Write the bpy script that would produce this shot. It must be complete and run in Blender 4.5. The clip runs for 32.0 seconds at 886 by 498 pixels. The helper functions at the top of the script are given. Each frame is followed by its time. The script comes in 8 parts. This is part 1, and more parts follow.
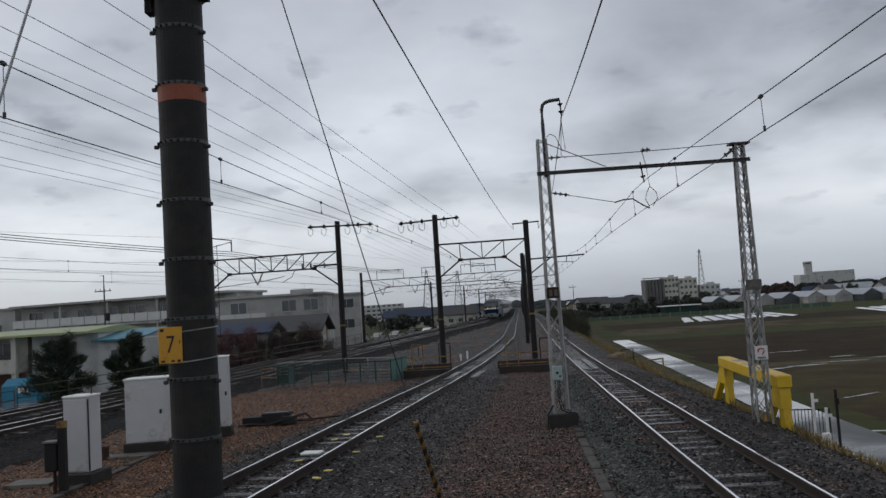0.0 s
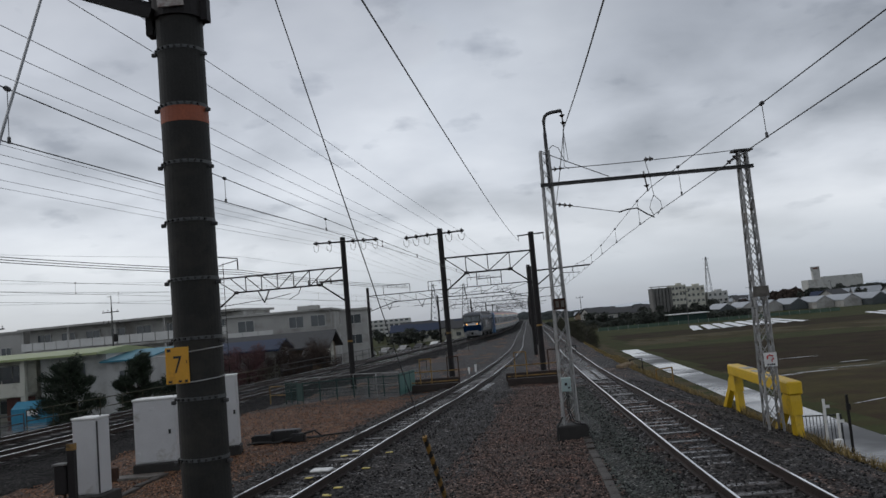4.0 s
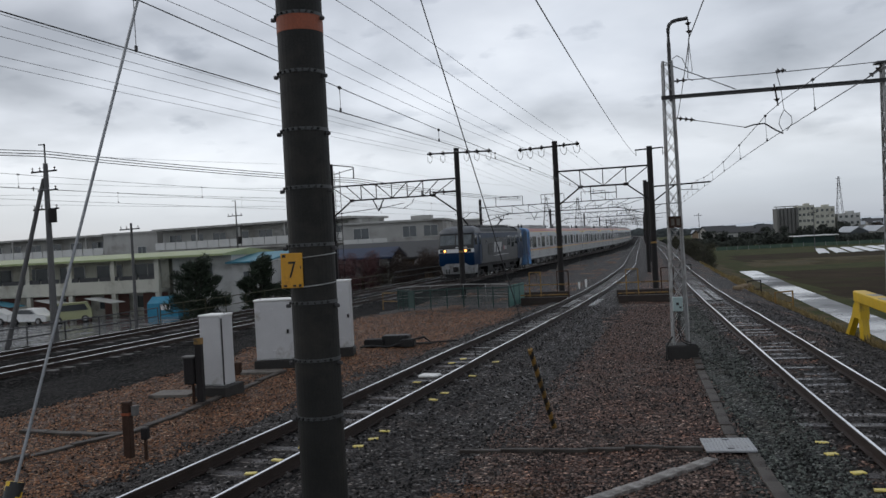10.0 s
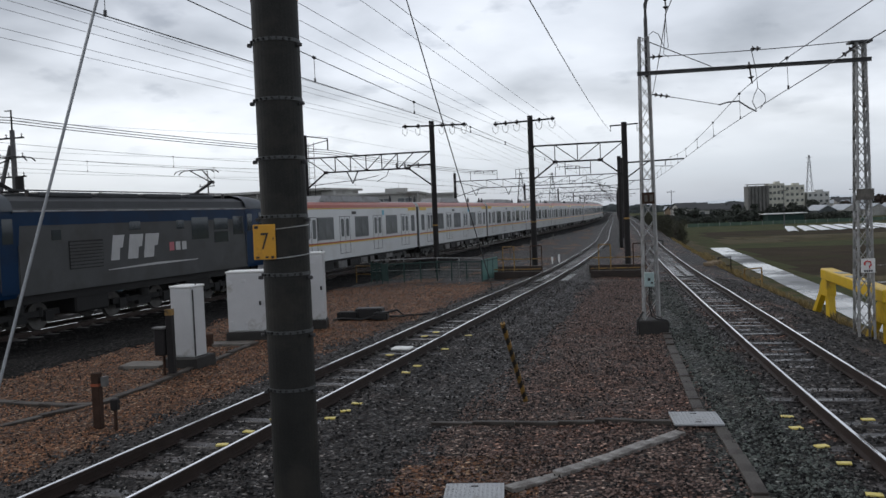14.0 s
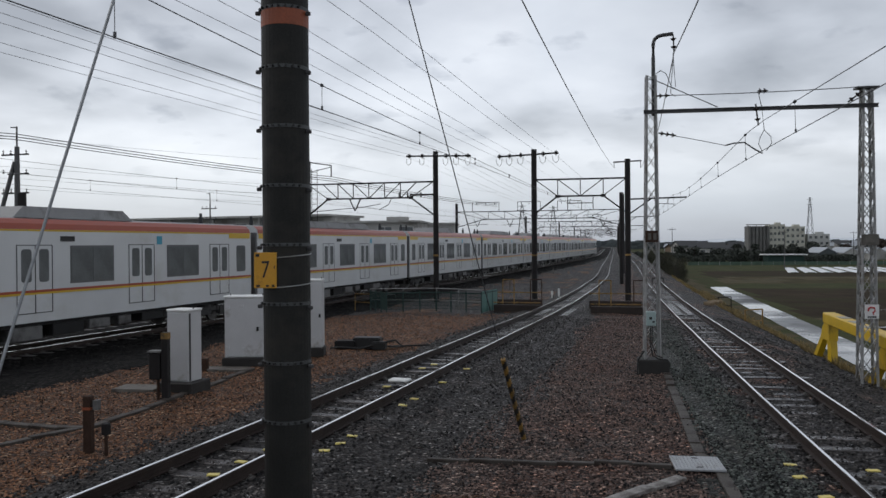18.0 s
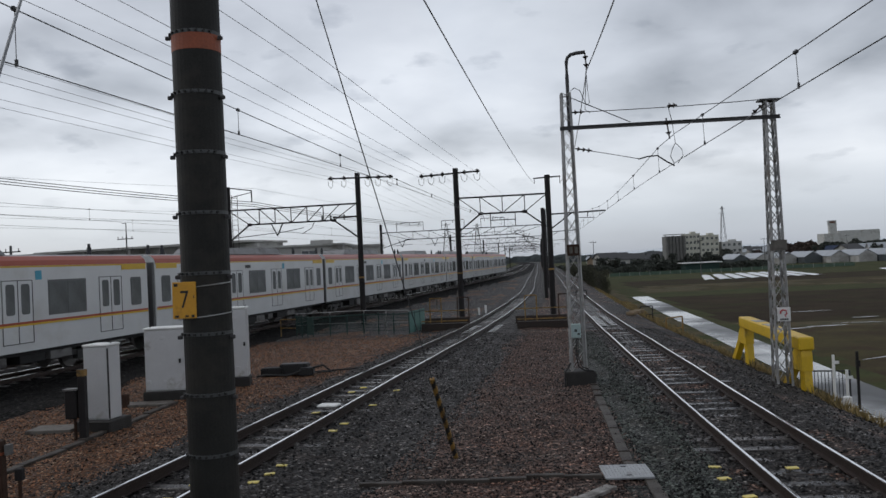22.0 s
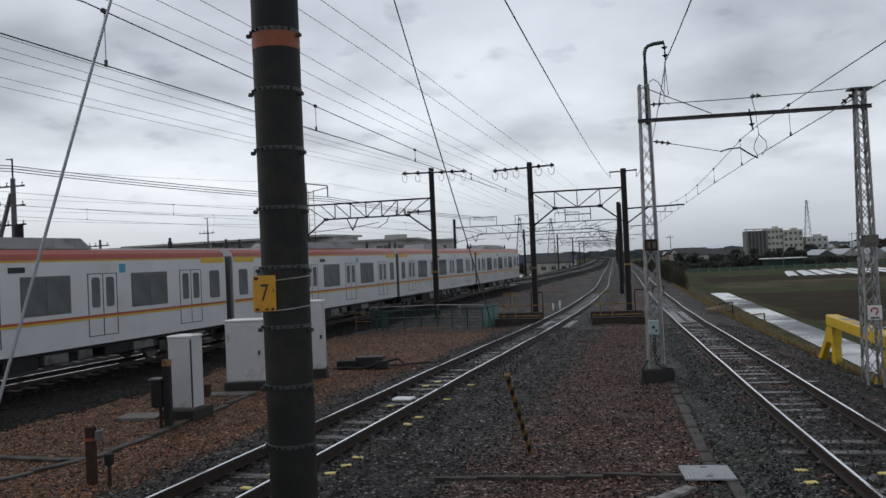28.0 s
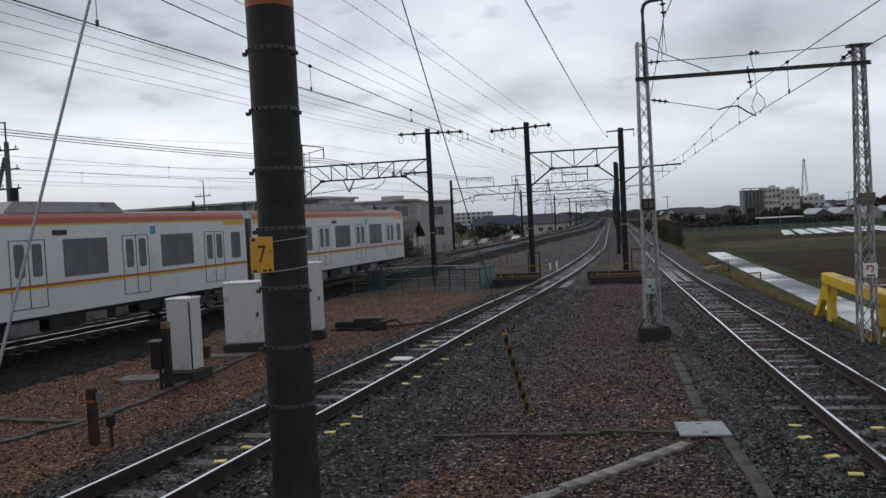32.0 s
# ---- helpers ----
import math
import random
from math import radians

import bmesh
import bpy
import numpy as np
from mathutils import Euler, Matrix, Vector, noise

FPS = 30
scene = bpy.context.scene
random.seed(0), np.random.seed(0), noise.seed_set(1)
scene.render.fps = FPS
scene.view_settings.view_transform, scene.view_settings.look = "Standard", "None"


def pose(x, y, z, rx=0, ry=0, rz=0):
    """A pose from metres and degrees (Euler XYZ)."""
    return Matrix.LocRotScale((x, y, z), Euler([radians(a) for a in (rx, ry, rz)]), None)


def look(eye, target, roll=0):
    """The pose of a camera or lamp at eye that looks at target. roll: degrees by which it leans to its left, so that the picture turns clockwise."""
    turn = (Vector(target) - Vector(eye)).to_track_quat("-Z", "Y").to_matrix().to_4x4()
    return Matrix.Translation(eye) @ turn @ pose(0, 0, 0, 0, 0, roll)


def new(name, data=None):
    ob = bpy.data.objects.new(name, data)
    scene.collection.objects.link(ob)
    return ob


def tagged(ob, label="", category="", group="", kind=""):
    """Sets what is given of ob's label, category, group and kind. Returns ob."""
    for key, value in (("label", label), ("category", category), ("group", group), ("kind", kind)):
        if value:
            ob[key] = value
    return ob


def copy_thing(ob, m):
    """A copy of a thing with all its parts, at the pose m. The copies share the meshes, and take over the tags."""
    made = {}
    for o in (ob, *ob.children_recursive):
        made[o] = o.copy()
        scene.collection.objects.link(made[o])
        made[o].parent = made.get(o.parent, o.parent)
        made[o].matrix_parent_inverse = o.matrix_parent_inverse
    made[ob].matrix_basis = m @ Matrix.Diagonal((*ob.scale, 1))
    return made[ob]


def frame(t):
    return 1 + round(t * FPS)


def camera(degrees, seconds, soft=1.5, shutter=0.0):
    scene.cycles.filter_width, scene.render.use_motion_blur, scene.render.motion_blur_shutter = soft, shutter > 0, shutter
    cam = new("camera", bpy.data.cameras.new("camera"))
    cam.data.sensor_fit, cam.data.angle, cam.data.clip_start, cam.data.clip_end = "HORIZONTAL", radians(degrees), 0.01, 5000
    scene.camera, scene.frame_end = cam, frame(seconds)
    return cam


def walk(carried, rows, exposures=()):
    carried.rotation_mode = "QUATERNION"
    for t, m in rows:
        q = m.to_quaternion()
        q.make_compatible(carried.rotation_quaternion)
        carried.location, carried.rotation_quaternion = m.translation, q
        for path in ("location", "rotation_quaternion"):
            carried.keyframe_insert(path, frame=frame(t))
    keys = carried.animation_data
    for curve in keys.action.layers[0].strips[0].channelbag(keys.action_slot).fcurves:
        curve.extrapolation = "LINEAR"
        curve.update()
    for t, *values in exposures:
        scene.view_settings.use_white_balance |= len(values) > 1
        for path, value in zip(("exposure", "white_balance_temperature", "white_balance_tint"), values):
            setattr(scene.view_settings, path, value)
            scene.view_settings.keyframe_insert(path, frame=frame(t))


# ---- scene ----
cam = camera(56.6, 32.0)

PATH = [
    (0, (-0.011, -0.122, 2.671), (-0.066, 1.872, 2.814), -3.7),
    (0.5, (-0.009, -0.11, 2.669), (-0.069, 1.882, 2.829), -3.4),
    (1, (-0.011, -0.104, 2.671), (-0.079, 1.887, 2.84), -3.5),
    (1.5, (-0.005, -0.106, 2.668), (-0.074, 1.885, 2.844), -4.0),
    (2, (0.003, -0.121, 2.671), (-0.06, 1.87, 2.854), -4.5),
    (2.5, (-0.001, -0.105, 2.678), (-0.056, 1.886, 2.861), -4.7),
    (4.5, (0.005, -0.131, 2.678), (-0.065, 1.86, 2.853), -5.0),
    (5, (0.001, -0.127, 2.677), (-0.07, 1.864, 2.854), -4.6),
    (5.5, (-0.003, -0.133, 2.676), (-0.09, 1.857, 2.861), -4.1),
    (6, (0.005, -0.129, 2.67), (-0.111, 1.861, 2.835), -3.9),
    (6.5, (0.016, -0.117, 2.66), (-0.122, 1.875, 2.769), -4.0),
    (7, (-0.003, -0.117, 2.67), (-0.169, 1.875, 2.749), -3.8),
    (7.5, (-0.002, -0.103, 2.679), (-0.205, 1.886, 2.734), -2.3),
    (8, (0.007, -0.1, 2.689), (-0.263, 1.881, 2.729), -1.6),
    (8.5, (0.039, -0.063, 2.687), (-0.322, 1.904, 2.709), -2.8),
    (9, (0.037, -0.109, 2.696), (-0.359, 1.851, 2.696), -3.6),
    (9.5, (0.04, -0.075, 2.697), (-0.335, 1.889, 2.691), -3.5),
    (10, (0.043, -0.084, 2.694), (-0.31, 1.885, 2.676), -3.0),
    (10.5, (0.057, -0.069, 2.691), (-0.29, 1.9, 2.662), -2.7),
    (11, (0.056, -0.073, 2.688), (-0.274, 1.9, 2.643), -2.3),
    (11.5, (0.051, -0.061, 2.688), (-0.261, 1.913, 2.633), -2.3),
    (12, (0.053, -0.07, 2.691), (-0.255, 1.905, 2.628), -2.5),
    (12.5, (0.048, -0.063, 2.693), (-0.263, 1.911, 2.616), -2.6),
    (13, (0.04, -0.084, 2.692), (-0.269, 1.89, 2.603), -2.6),
    (13.5, (0.044, -0.072, 2.696), (-0.251, 1.904, 2.606), -2.3),
    (14, (0.038, -0.063, 2.69), (-0.255, 1.913, 2.605), -2.3),
    (14.5, (0.034, -0.067, 2.692), (-0.279, 1.907, 2.613), -2.7),
    (15, (0.035, -0.087, 2.696), (-0.309, 1.882, 2.627), -3.3),
    (15.5, (0.024, -0.114, 2.702), (-0.376, 1.845, 2.643), -3.5),
    (17.5, (-0.035, 0.0, 2.725), (-0.439, 1.958, 2.658), -1.3),
    (18, (-0.019, 0.052, 2.731), (-0.31, 2.031, 2.718), -0.4),
    (18.5, (-0.006, 0.118, 2.731), (-0.204, 2.108, 2.765), -0.5),
    (19, (-0.015, 0.114, 2.733), (-0.172, 2.107, 2.775), -1.0),
    (19.5, (-0.013, 0.101, 2.739), (-0.151, 2.095, 2.781), -1.8),
    (20, (-0.002, 0.093, 2.737), (-0.13, 2.088, 2.772), -2.7),
    (20.5, (0.004, 0.089, 2.736), (-0.118, 2.085, 2.764), -3.2),
    (21, (0.005, 0.092, 2.732), (-0.111, 2.089, 2.755), -3.4),
    (21.5, (-0.001, 0.083, 2.73), (-0.127, 2.079, 2.753), -3.5),
    (22, (0.0, 0.068, 2.733), (-0.11, 2.065, 2.764), -2.7),
    (22.5, (0.004, 0.104, 2.729), (-0.062, 2.103, 2.761), -2.3),
    (23, (0.013, 0.096, 2.727), (-0.027, 2.095, 2.747), -2.3),
    (23.5, (-0.005, 0.079, 2.731), (-0.048, 2.078, 2.753), -1.4),
    (24, (-0.022, 0.094, 2.738), (-0.074, 2.093, 2.785), -0.3),
    (24.5, (-0.051, 0.077, 2.743), (-0.147, 2.073, 2.82), -0.5),
    (25, (-0.037, 0.118, 2.75), (-0.204, 2.108, 2.841), -1.2),
    (25.5, (-0.03, 0.102, 2.748), (-0.228, 2.091, 2.83), -2.0),
    (27.5, (-0.029, 0.103, 2.735), (-0.305, 2.084, 2.758), -2.5),
    (28, (-0.033, 0.107, 2.735), (-0.32, 2.086, 2.761), -2.5),
    (28.5, (-0.04, 0.096, 2.737), (-0.341, 2.073, 2.768), -2.3),
    (29, (-0.038, 0.115, 2.726), (-0.356, 2.089, 2.752), -2.6),
    (29.5, (-0.039, 0.109, 2.733), (-0.363, 2.082, 2.752), -2.6),
    (30, (-0.04, 0.116, 2.731), (-0.353, 2.092, 2.728), -2.0),
    (30.5, (-0.041, 0.102, 2.726), (-0.332, 2.081, 2.693), -1.7),
    (31, (-0.046, 0.114, 2.725), (-0.322, 2.094, 2.675), -2.0),
    (31.5, (-0.047, 0.102, 2.727), (-0.324, 2.082, 2.673), -2.4),
    (32, (-0.035, 0.108, 2.722), (-0.319, 2.086, 2.654), -2.9),
]
walk(cam, [(t, look(eye, target, roll)) for t, eye, target, roll in PATH], ((0, -0.05), (5.5, -0.04), (9, 0.08), (13, 0.3), (15.5, 0.3), (19, 0.12), (24, 0.10), (25, -0.12), (25.6, -0.08), (28, 0.13), (32, 0.2)))

# ---- world, sun, exposure ----
world = bpy.data.worlds.new("overcast_sky")
scene.world = world
world.use_nodes = True
wt = world.node_tree
wt.nodes.clear()


def wn(kind, **inputs):
    n = wt.nodes.new(kind)
    for k, v in inputs.items():
        n.inputs[k].default_value = v
    return n


def wmath(op, a, b=None, clamp=False):
    n = wt.nodes.new("ShaderNodeMath")
    n.operation, n.use_clamp = op, clamp
    for i, v in enumerate((a, b)):
        if v is None:
            continue
        if isinstance(v, (int, float)):
            n.inputs[i].default_value = v
        else:
            wt.links.new(v, n.inputs[i])
    return n.outputs[0]


w_co = wt.nodes.new("ShaderNodeTexCoord")
w_sep = wt.nodes.new("ShaderNodeSeparateXYZ")
wt.links.new(w_co.outputs["Generated"], w_sep.inputs[0])
w_up = wmath("MAXIMUM", w_sep.outputs[2], 0.0)
w_den = wmath("ADD", w_up, 0.24)
w_cmb = wt.nodes.new("ShaderNodeCombineXYZ")
wt.links.new(wmath("DIVIDE", w_sep.outputs[0], w_den), w_cmb.inputs[0])
wt.links.new(wmath("DIVIDE", w_sep.outputs[1], w_den), w_cmb.inputs[1])
w_big = wn("ShaderNodeTexNoise", Scale=0.85, Detail=5.0, Roughness=0.45, Distortion=0.2)
w_small = wn("ShaderNodeTexNoise", Scale=3.4, Detail=6.0, Roughness=0.5, Distortion=0.2)
w_wisp = wn("ShaderNodeTexNoise", Scale=4.6, Detail=5.0, Roughness=0.5, Distortion=0.1)
for n in (w_big, w_small, w_wisp):
    wt.links.new(w_cmb.outputs[0], n.inputs["Vector"])
w_mix = wmath("ADD", wmath("MULTIPLY", w_big.outputs["Fac"], 0.79), wmath("MULTIPLY", w_small.outputs["Fac"], 0.21))
w_ramp = wt.nodes.new("ShaderNodeValToRGB")
wt.links.new(w_mix, w_ramp.inputs[0])
w_ramp.color_ramp.elements[0].position, w_ramp.color_ramp.elements[0].color = 0.36, (0.29, 0.31, 0.345, 1)
w_ramp.color_ramp.elements[1].position, w_ramp.color_ramp.elements[1].color = 0.64, (0.76, 0.79, 0.84, 1)
w_mid = w_ramp.color_ramp.elements.new(0.50)
w_mid.color = (0.57, 0.60, 0.655, 1)
# the brighter band near the horizon, the darker deck overhead
w_band = wt.nodes.new("ShaderNodeValToRGB")
wt.links.new(w_up, w_band.inputs[0])
w_band.color_ramp.elements[0].position, w_band.color_ramp.elements[0].color = 0.0, (0.64, 0.67, 0.72, 1)
w_band.color_ramp.elements[1].position, w_band.color_ramp.elements[1].color = 0.42, (0.80, 0.80, 0.81, 1)
w_b2 = w_band.color_ramp.elements.new(0.10)
w_b2.color = (1.26, 1.25, 1.235, 1)
w_b4 = w_band.color_ramp.elements.new(0.04)
w_b4.color = (0.86, 0.89, 0.93, 1)
w_b3 = w_band.color_ramp.elements.new(0.22)
w_b3.color = (1.14, 1.14, 1.14, 1)
w_mul = wt.nodes.new("ShaderNodeMix")
w_mul.data_type, w_mul.blend_type = "RGBA", "MULTIPLY"
w_mul.inputs[0].default_value = 1.0
w_wr = wt.nodes.new("ShaderNodeValToRGB")
wt.links.new(w_wisp.outputs["Fac"], w_wr.inputs[0])
w_wr.color_ramp.elements[0].position, w_wr.color_ramp.elements[0].color = 0.59, (1, 1, 1, 1)
w_wr.color_ramp.elements[1].position, w_wr.color_ramp.elements[1].color = 0.71, (0.72, 0.73, 0.75, 1)
w_cloud = wt.nodes.new("ShaderNodeMix")
w_cloud.data_type, w_cloud.blend_type = "RGBA", "MULTIPLY"
w_cloud.inputs[0].default_value = 1.0
wt.links.new(w_ramp.outputs[0], w_cloud.inputs[6])
wt.links.new(w_wr.outputs[0], w_cloud.inputs[7])
w_calm = wt.nodes.new("ShaderNodeMix")
w_calm.data_type = "RGBA"
w_calm.inputs[6].default_value = (0.62, 0.65, 0.70, 1)
w_rise = wt.nodes.new("ShaderNodeMapRange")
w_rise.interpolation_type = "SMOOTHSTEP"
w_rise.inputs[1].default_value, w_rise.inputs[2].default_value, w_rise.inputs[3].default_value = 0.02, 0.17, 0.12
wt.links.new(w_up, w_rise.inputs[0])
wt.links.new(w_rise.outputs[0], w_calm.inputs[0])
wt.links.new(w_cloud.outputs[2], w_calm.inputs[7])
wt.links.new(w_calm.outputs[2], w_mul.inputs[6])
wt.links.new(w_band.outputs[0], w_mul.inputs[7])
w_sky = wt.nodes.new("ShaderNodeTexSky")
w_sky.sky_type, w_sky.sun_disc = "NISHITA", False
w_sky.sun_elevation, w_sky.sun_rotation = radians(38), radians(-55)
w_bg1, w_bg2, w_sum, w_out = (wt.nodes.new(k) for k in ("ShaderNodeBackground", "ShaderNodeBackground", "ShaderNodeAddShader", "ShaderNodeOutputWorld"))
# the deck is thin towards the west and thick ahead, where the rain cloud stands
w_edge = wn("ShaderNodeTexNoise", Scale=1.3, Detail=4.0, Roughness=0.5)
wt.links.new(w_cmb.outputs[0], w_edge.inputs["Vector"])
w_side = wt.nodes.new("ShaderNodeValToRGB")
wt.links.new(wmath("ADD", wmath("MULTIPLY", w_sep.outputs[0], 0.5), wmath("ADD", wmath("MULTIPLY", w_edge.outputs["Fac"], 0.26), 0.37)), w_side.inputs[0])
w_side.color_ramp.interpolation = "B_SPLINE"
w_side.color_ramp.elements[0].position, w_side.color_ramp.elements[0].color = 0.20, (1.36, 1.35, 1.34, 1)
w_side.color_ramp.elements[1].position, w_side.color_ramp.elements[1].color = 0.84, (0.98, 0.98, 0.98, 1)
for w_p, w_v in ((0.36, 1.27), (0.50, 0.92), (0.60, 0.72), (0.70, 0.78)):
    w_side.color_ramp.elements.new(w_p).color = (w_v * 0.985, w_v, w_v * 1.015, 1)
w_high = wt.nodes.new("ShaderNodeMapRange")
w_high.interpolation_type = "SMOOTHSTEP"
w_high.inputs[1].default_value, w_high.inputs[2].default_value = 0.12, 0.36
wt.links.new(w_up, w_high.inputs[0])
w_deck = wt.nodes.new("ShaderNodeMix")
w_deck.data_type, w_deck.blend_type = "RGBA", "MULTIPLY"
wt.links.new(w_high.outputs[0], w_deck.inputs[0])
wt.links.new(w_mul.outputs[2], w_deck.inputs[6])
wt.links.new(w_side.outputs[0], w_deck.inputs[7])
wt.links.new(w_deck.outputs[2], w_bg1.inputs[0])
wt.links.new(w_sky.outputs[0], w_bg2.inputs[0])
w_bg1.inputs[1].default_value = 0.90
w_bg2.inputs[1].default_value = 0.012
wt.links.new(w_bg1.outputs[0], w_sum.inputs[0])
wt.links.new(w_bg2.outputs[0], w_sum.inputs[1])
wt.links.new(w_sum.outputs[0], w_out.inputs[0])

sun = new("sun", bpy.data.lights.new("sun", "SUN"))
sun.data.energy, sun.data.angle, sun.data.color = 0.5, radians(35), (1.0, 0.97, 0.93)
sun.matrix_world = look((-60, 30, 60), (0, 20, 0))


# ---- materials ----
def mat(name, color, rough=0.7, metal=0.0, var=0.25, scale=6.0, bump=0.2, fine=60.0, dirt=None, dirt_amount=0.0, per_piece=0.0, island=0.0, emit=0.0, coat=0.0, spec=0.5, wet=0.0, shine=0.0):
    """A surface with grain at two scales: slow blotches (scale per metre), fine grain, and dirt in patches of its own."""
    m = bpy.data.materials.new(name)
    m.use_nodes = True
    t = m.node_tree
    b = t.nodes["Principled BSDF"]
    co = t.nodes.new("ShaderNodeTexCoord")
    n1, n2 = t.nodes.new("ShaderNodeTexNoise"), t.nodes.new("ShaderNodeTexNoise")
    n1.inputs["Scale"].default_value, n1.inputs["Detail"].default_value = scale, 5.0
    n2.inputs["Scale"].default_value, n2.inputs["Detail"].default_value = fine, 3.0
    for n in (n1, n2):
        t.links.new(co.outputs["Object"], n.inputs["Vector"])
    add = t.nodes.new("ShaderNodeMath")
    add.operation = "ADD"
    t.links.new(n1.outputs["Fac"], add.inputs[0])
    t.links.new(n2.outputs["Fac"], add.inputs[1])
    value = add.outputs[0]
    for amount, kind in ((per_piece, "ShaderNodeObjectInfo"), (island, "ShaderNodeNewGeometry")):
        if amount:
            info = t.nodes.new(kind)
            k = t.nodes.new("ShaderNodeMath")
            k.operation = "MULTIPLY_ADD"
            t.links.new(info.outputs["Random" if kind == "ShaderNodeObjectInfo" else "Random Per Island"], k.inputs[0])
            k.inputs[1].default_value = amount
            t.links.new(value, k.inputs[2])
            k2 = t.nodes.new("ShaderNodeMath")
            k2.operation = "SUBTRACT"
            t.links.new(k.outputs[0], k2.inputs[0])
            k2.inputs[1].default_value = amount / 2
            value = k2.outputs[0]
    ramp = t.nodes.new("ShaderNodeMapRange")
    ramp.inputs[1].default_value, ramp.inputs[2].default_value = 0.6, 1.4
    ramp.inputs[3].default_value, ramp.inputs[4].default_value = 1 - var, 1 + var
    t.links.new(value, ramp.inputs[0])
    mul = t.nodes.new("ShaderNodeMix")
    mul.data_type, mul.blend_type = "RGBA", "MULTIPLY"
    mul.inputs[0].default_value = 1.0
    mul.inputs[6].default_value = (*color, 1)
    t.links.new(ramp.outputs[0], mul.inputs[7])
    out = mul.outputs[2]
    if dirt:
        n3 = t.nodes.new("ShaderNodeTexNoise")
        n3.inputs["Scale"].default_value, n3.inputs["Detail"].default_value, n3.inputs["Roughness"].default_value = scale * 0.6, 8.0, 0.65
        t.links.new(co.outputs["Object"], n3.inputs["Vector"])
        r3 = t.nodes.new("ShaderNodeMapRange")
        r3.inputs[1].default_value, r3.inputs[2].default_value = 0.62 - dirt_amount * 0.35, 0.72 - dirt_amount * 0.2
        t.links.new(n3.outputs["Fac"], r3.inputs[0])
        mx = t.nodes.new("ShaderNodeMix")
        mx.data_type = "RGBA"
        t.links.new(r3.outputs[0], mx.inputs[0])
        t.links.new(out, mx.inputs[6])
        mx.inputs[7].default_value = (*dirt, 1)
        out = mx.outputs[2]
    t.links.new(out, b.inputs["Base Color"])
    b.inputs["Roughness"].default_value, b.inputs["Metallic"].default_value = rough, metal
    b.inputs["Coat Weight"].default_value = coat
    b.inputs["Specular IOR Level"].default_value = spec
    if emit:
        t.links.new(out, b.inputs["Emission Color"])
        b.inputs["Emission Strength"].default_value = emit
    if wet:
        n4 = t.nodes.new("ShaderNodeTexNoise")
        n4.inputs["Scale"].default_value, n4.inputs["Detail"].default_value = wet, 5.0
        t.links.new(co.outputs["Object"], n4.inputs["Vector"])
        r4 = t.nodes.new("ShaderNodeMapRange")
        r4.inputs[1].default_value, r4.inputs[2].default_value = 0.42, 0.62
        r4.inputs[3].default_value, r4.inputs[4].default_value = rough * 0.3, rough * 2.2
        t.links.new(n4.outputs["Fac"], r4.inputs[0])
        t.links.new(r4.outputs[0], b.inputs["Roughness"])
    if shine:
        geo = t.nodes.new("ShaderNodeNewGeometry")
        scr = t.nodes.new("ShaderNodeMath")
        scr.operation = "MULTIPLY_ADD"
        t.links.new(geo.outputs["Random Per Island"], scr.inputs[0])
        scr.inputs[1].default_value, scr.inputs[2].default_value = 37.0, 0.0
        frc = t.nodes.new("ShaderNodeMath")
        frc.operation = "FRACT"
        t.links.new(scr.outputs[0], frc.inputs[0])
        r5 = t.nodes.new("ShaderNodeMapRange")
        r5.inputs[1].default_value, r5.inputs[2].default_value = 1.0 - shine, 1.0 - shine + 0.08
        r5.inputs[3].default_value, r5.inputs[4].default_value = 0.75, rough
        t.links.new(frc.outputs[0], r5.inputs[0])
        t.links.new(r5.outputs[0], b.inputs["Roughness"])
    if bump:
        bp = t.nodes.new("ShaderNodeBump")
        bp.inputs["Strength"].default_value, bp.inputs["Distance"].default_value = bump, 0.02
        t.links.new(value, bp.inputs["Height"])
        t.links.new(bp.outputs[0], b.inputs["Normal"])
    return m


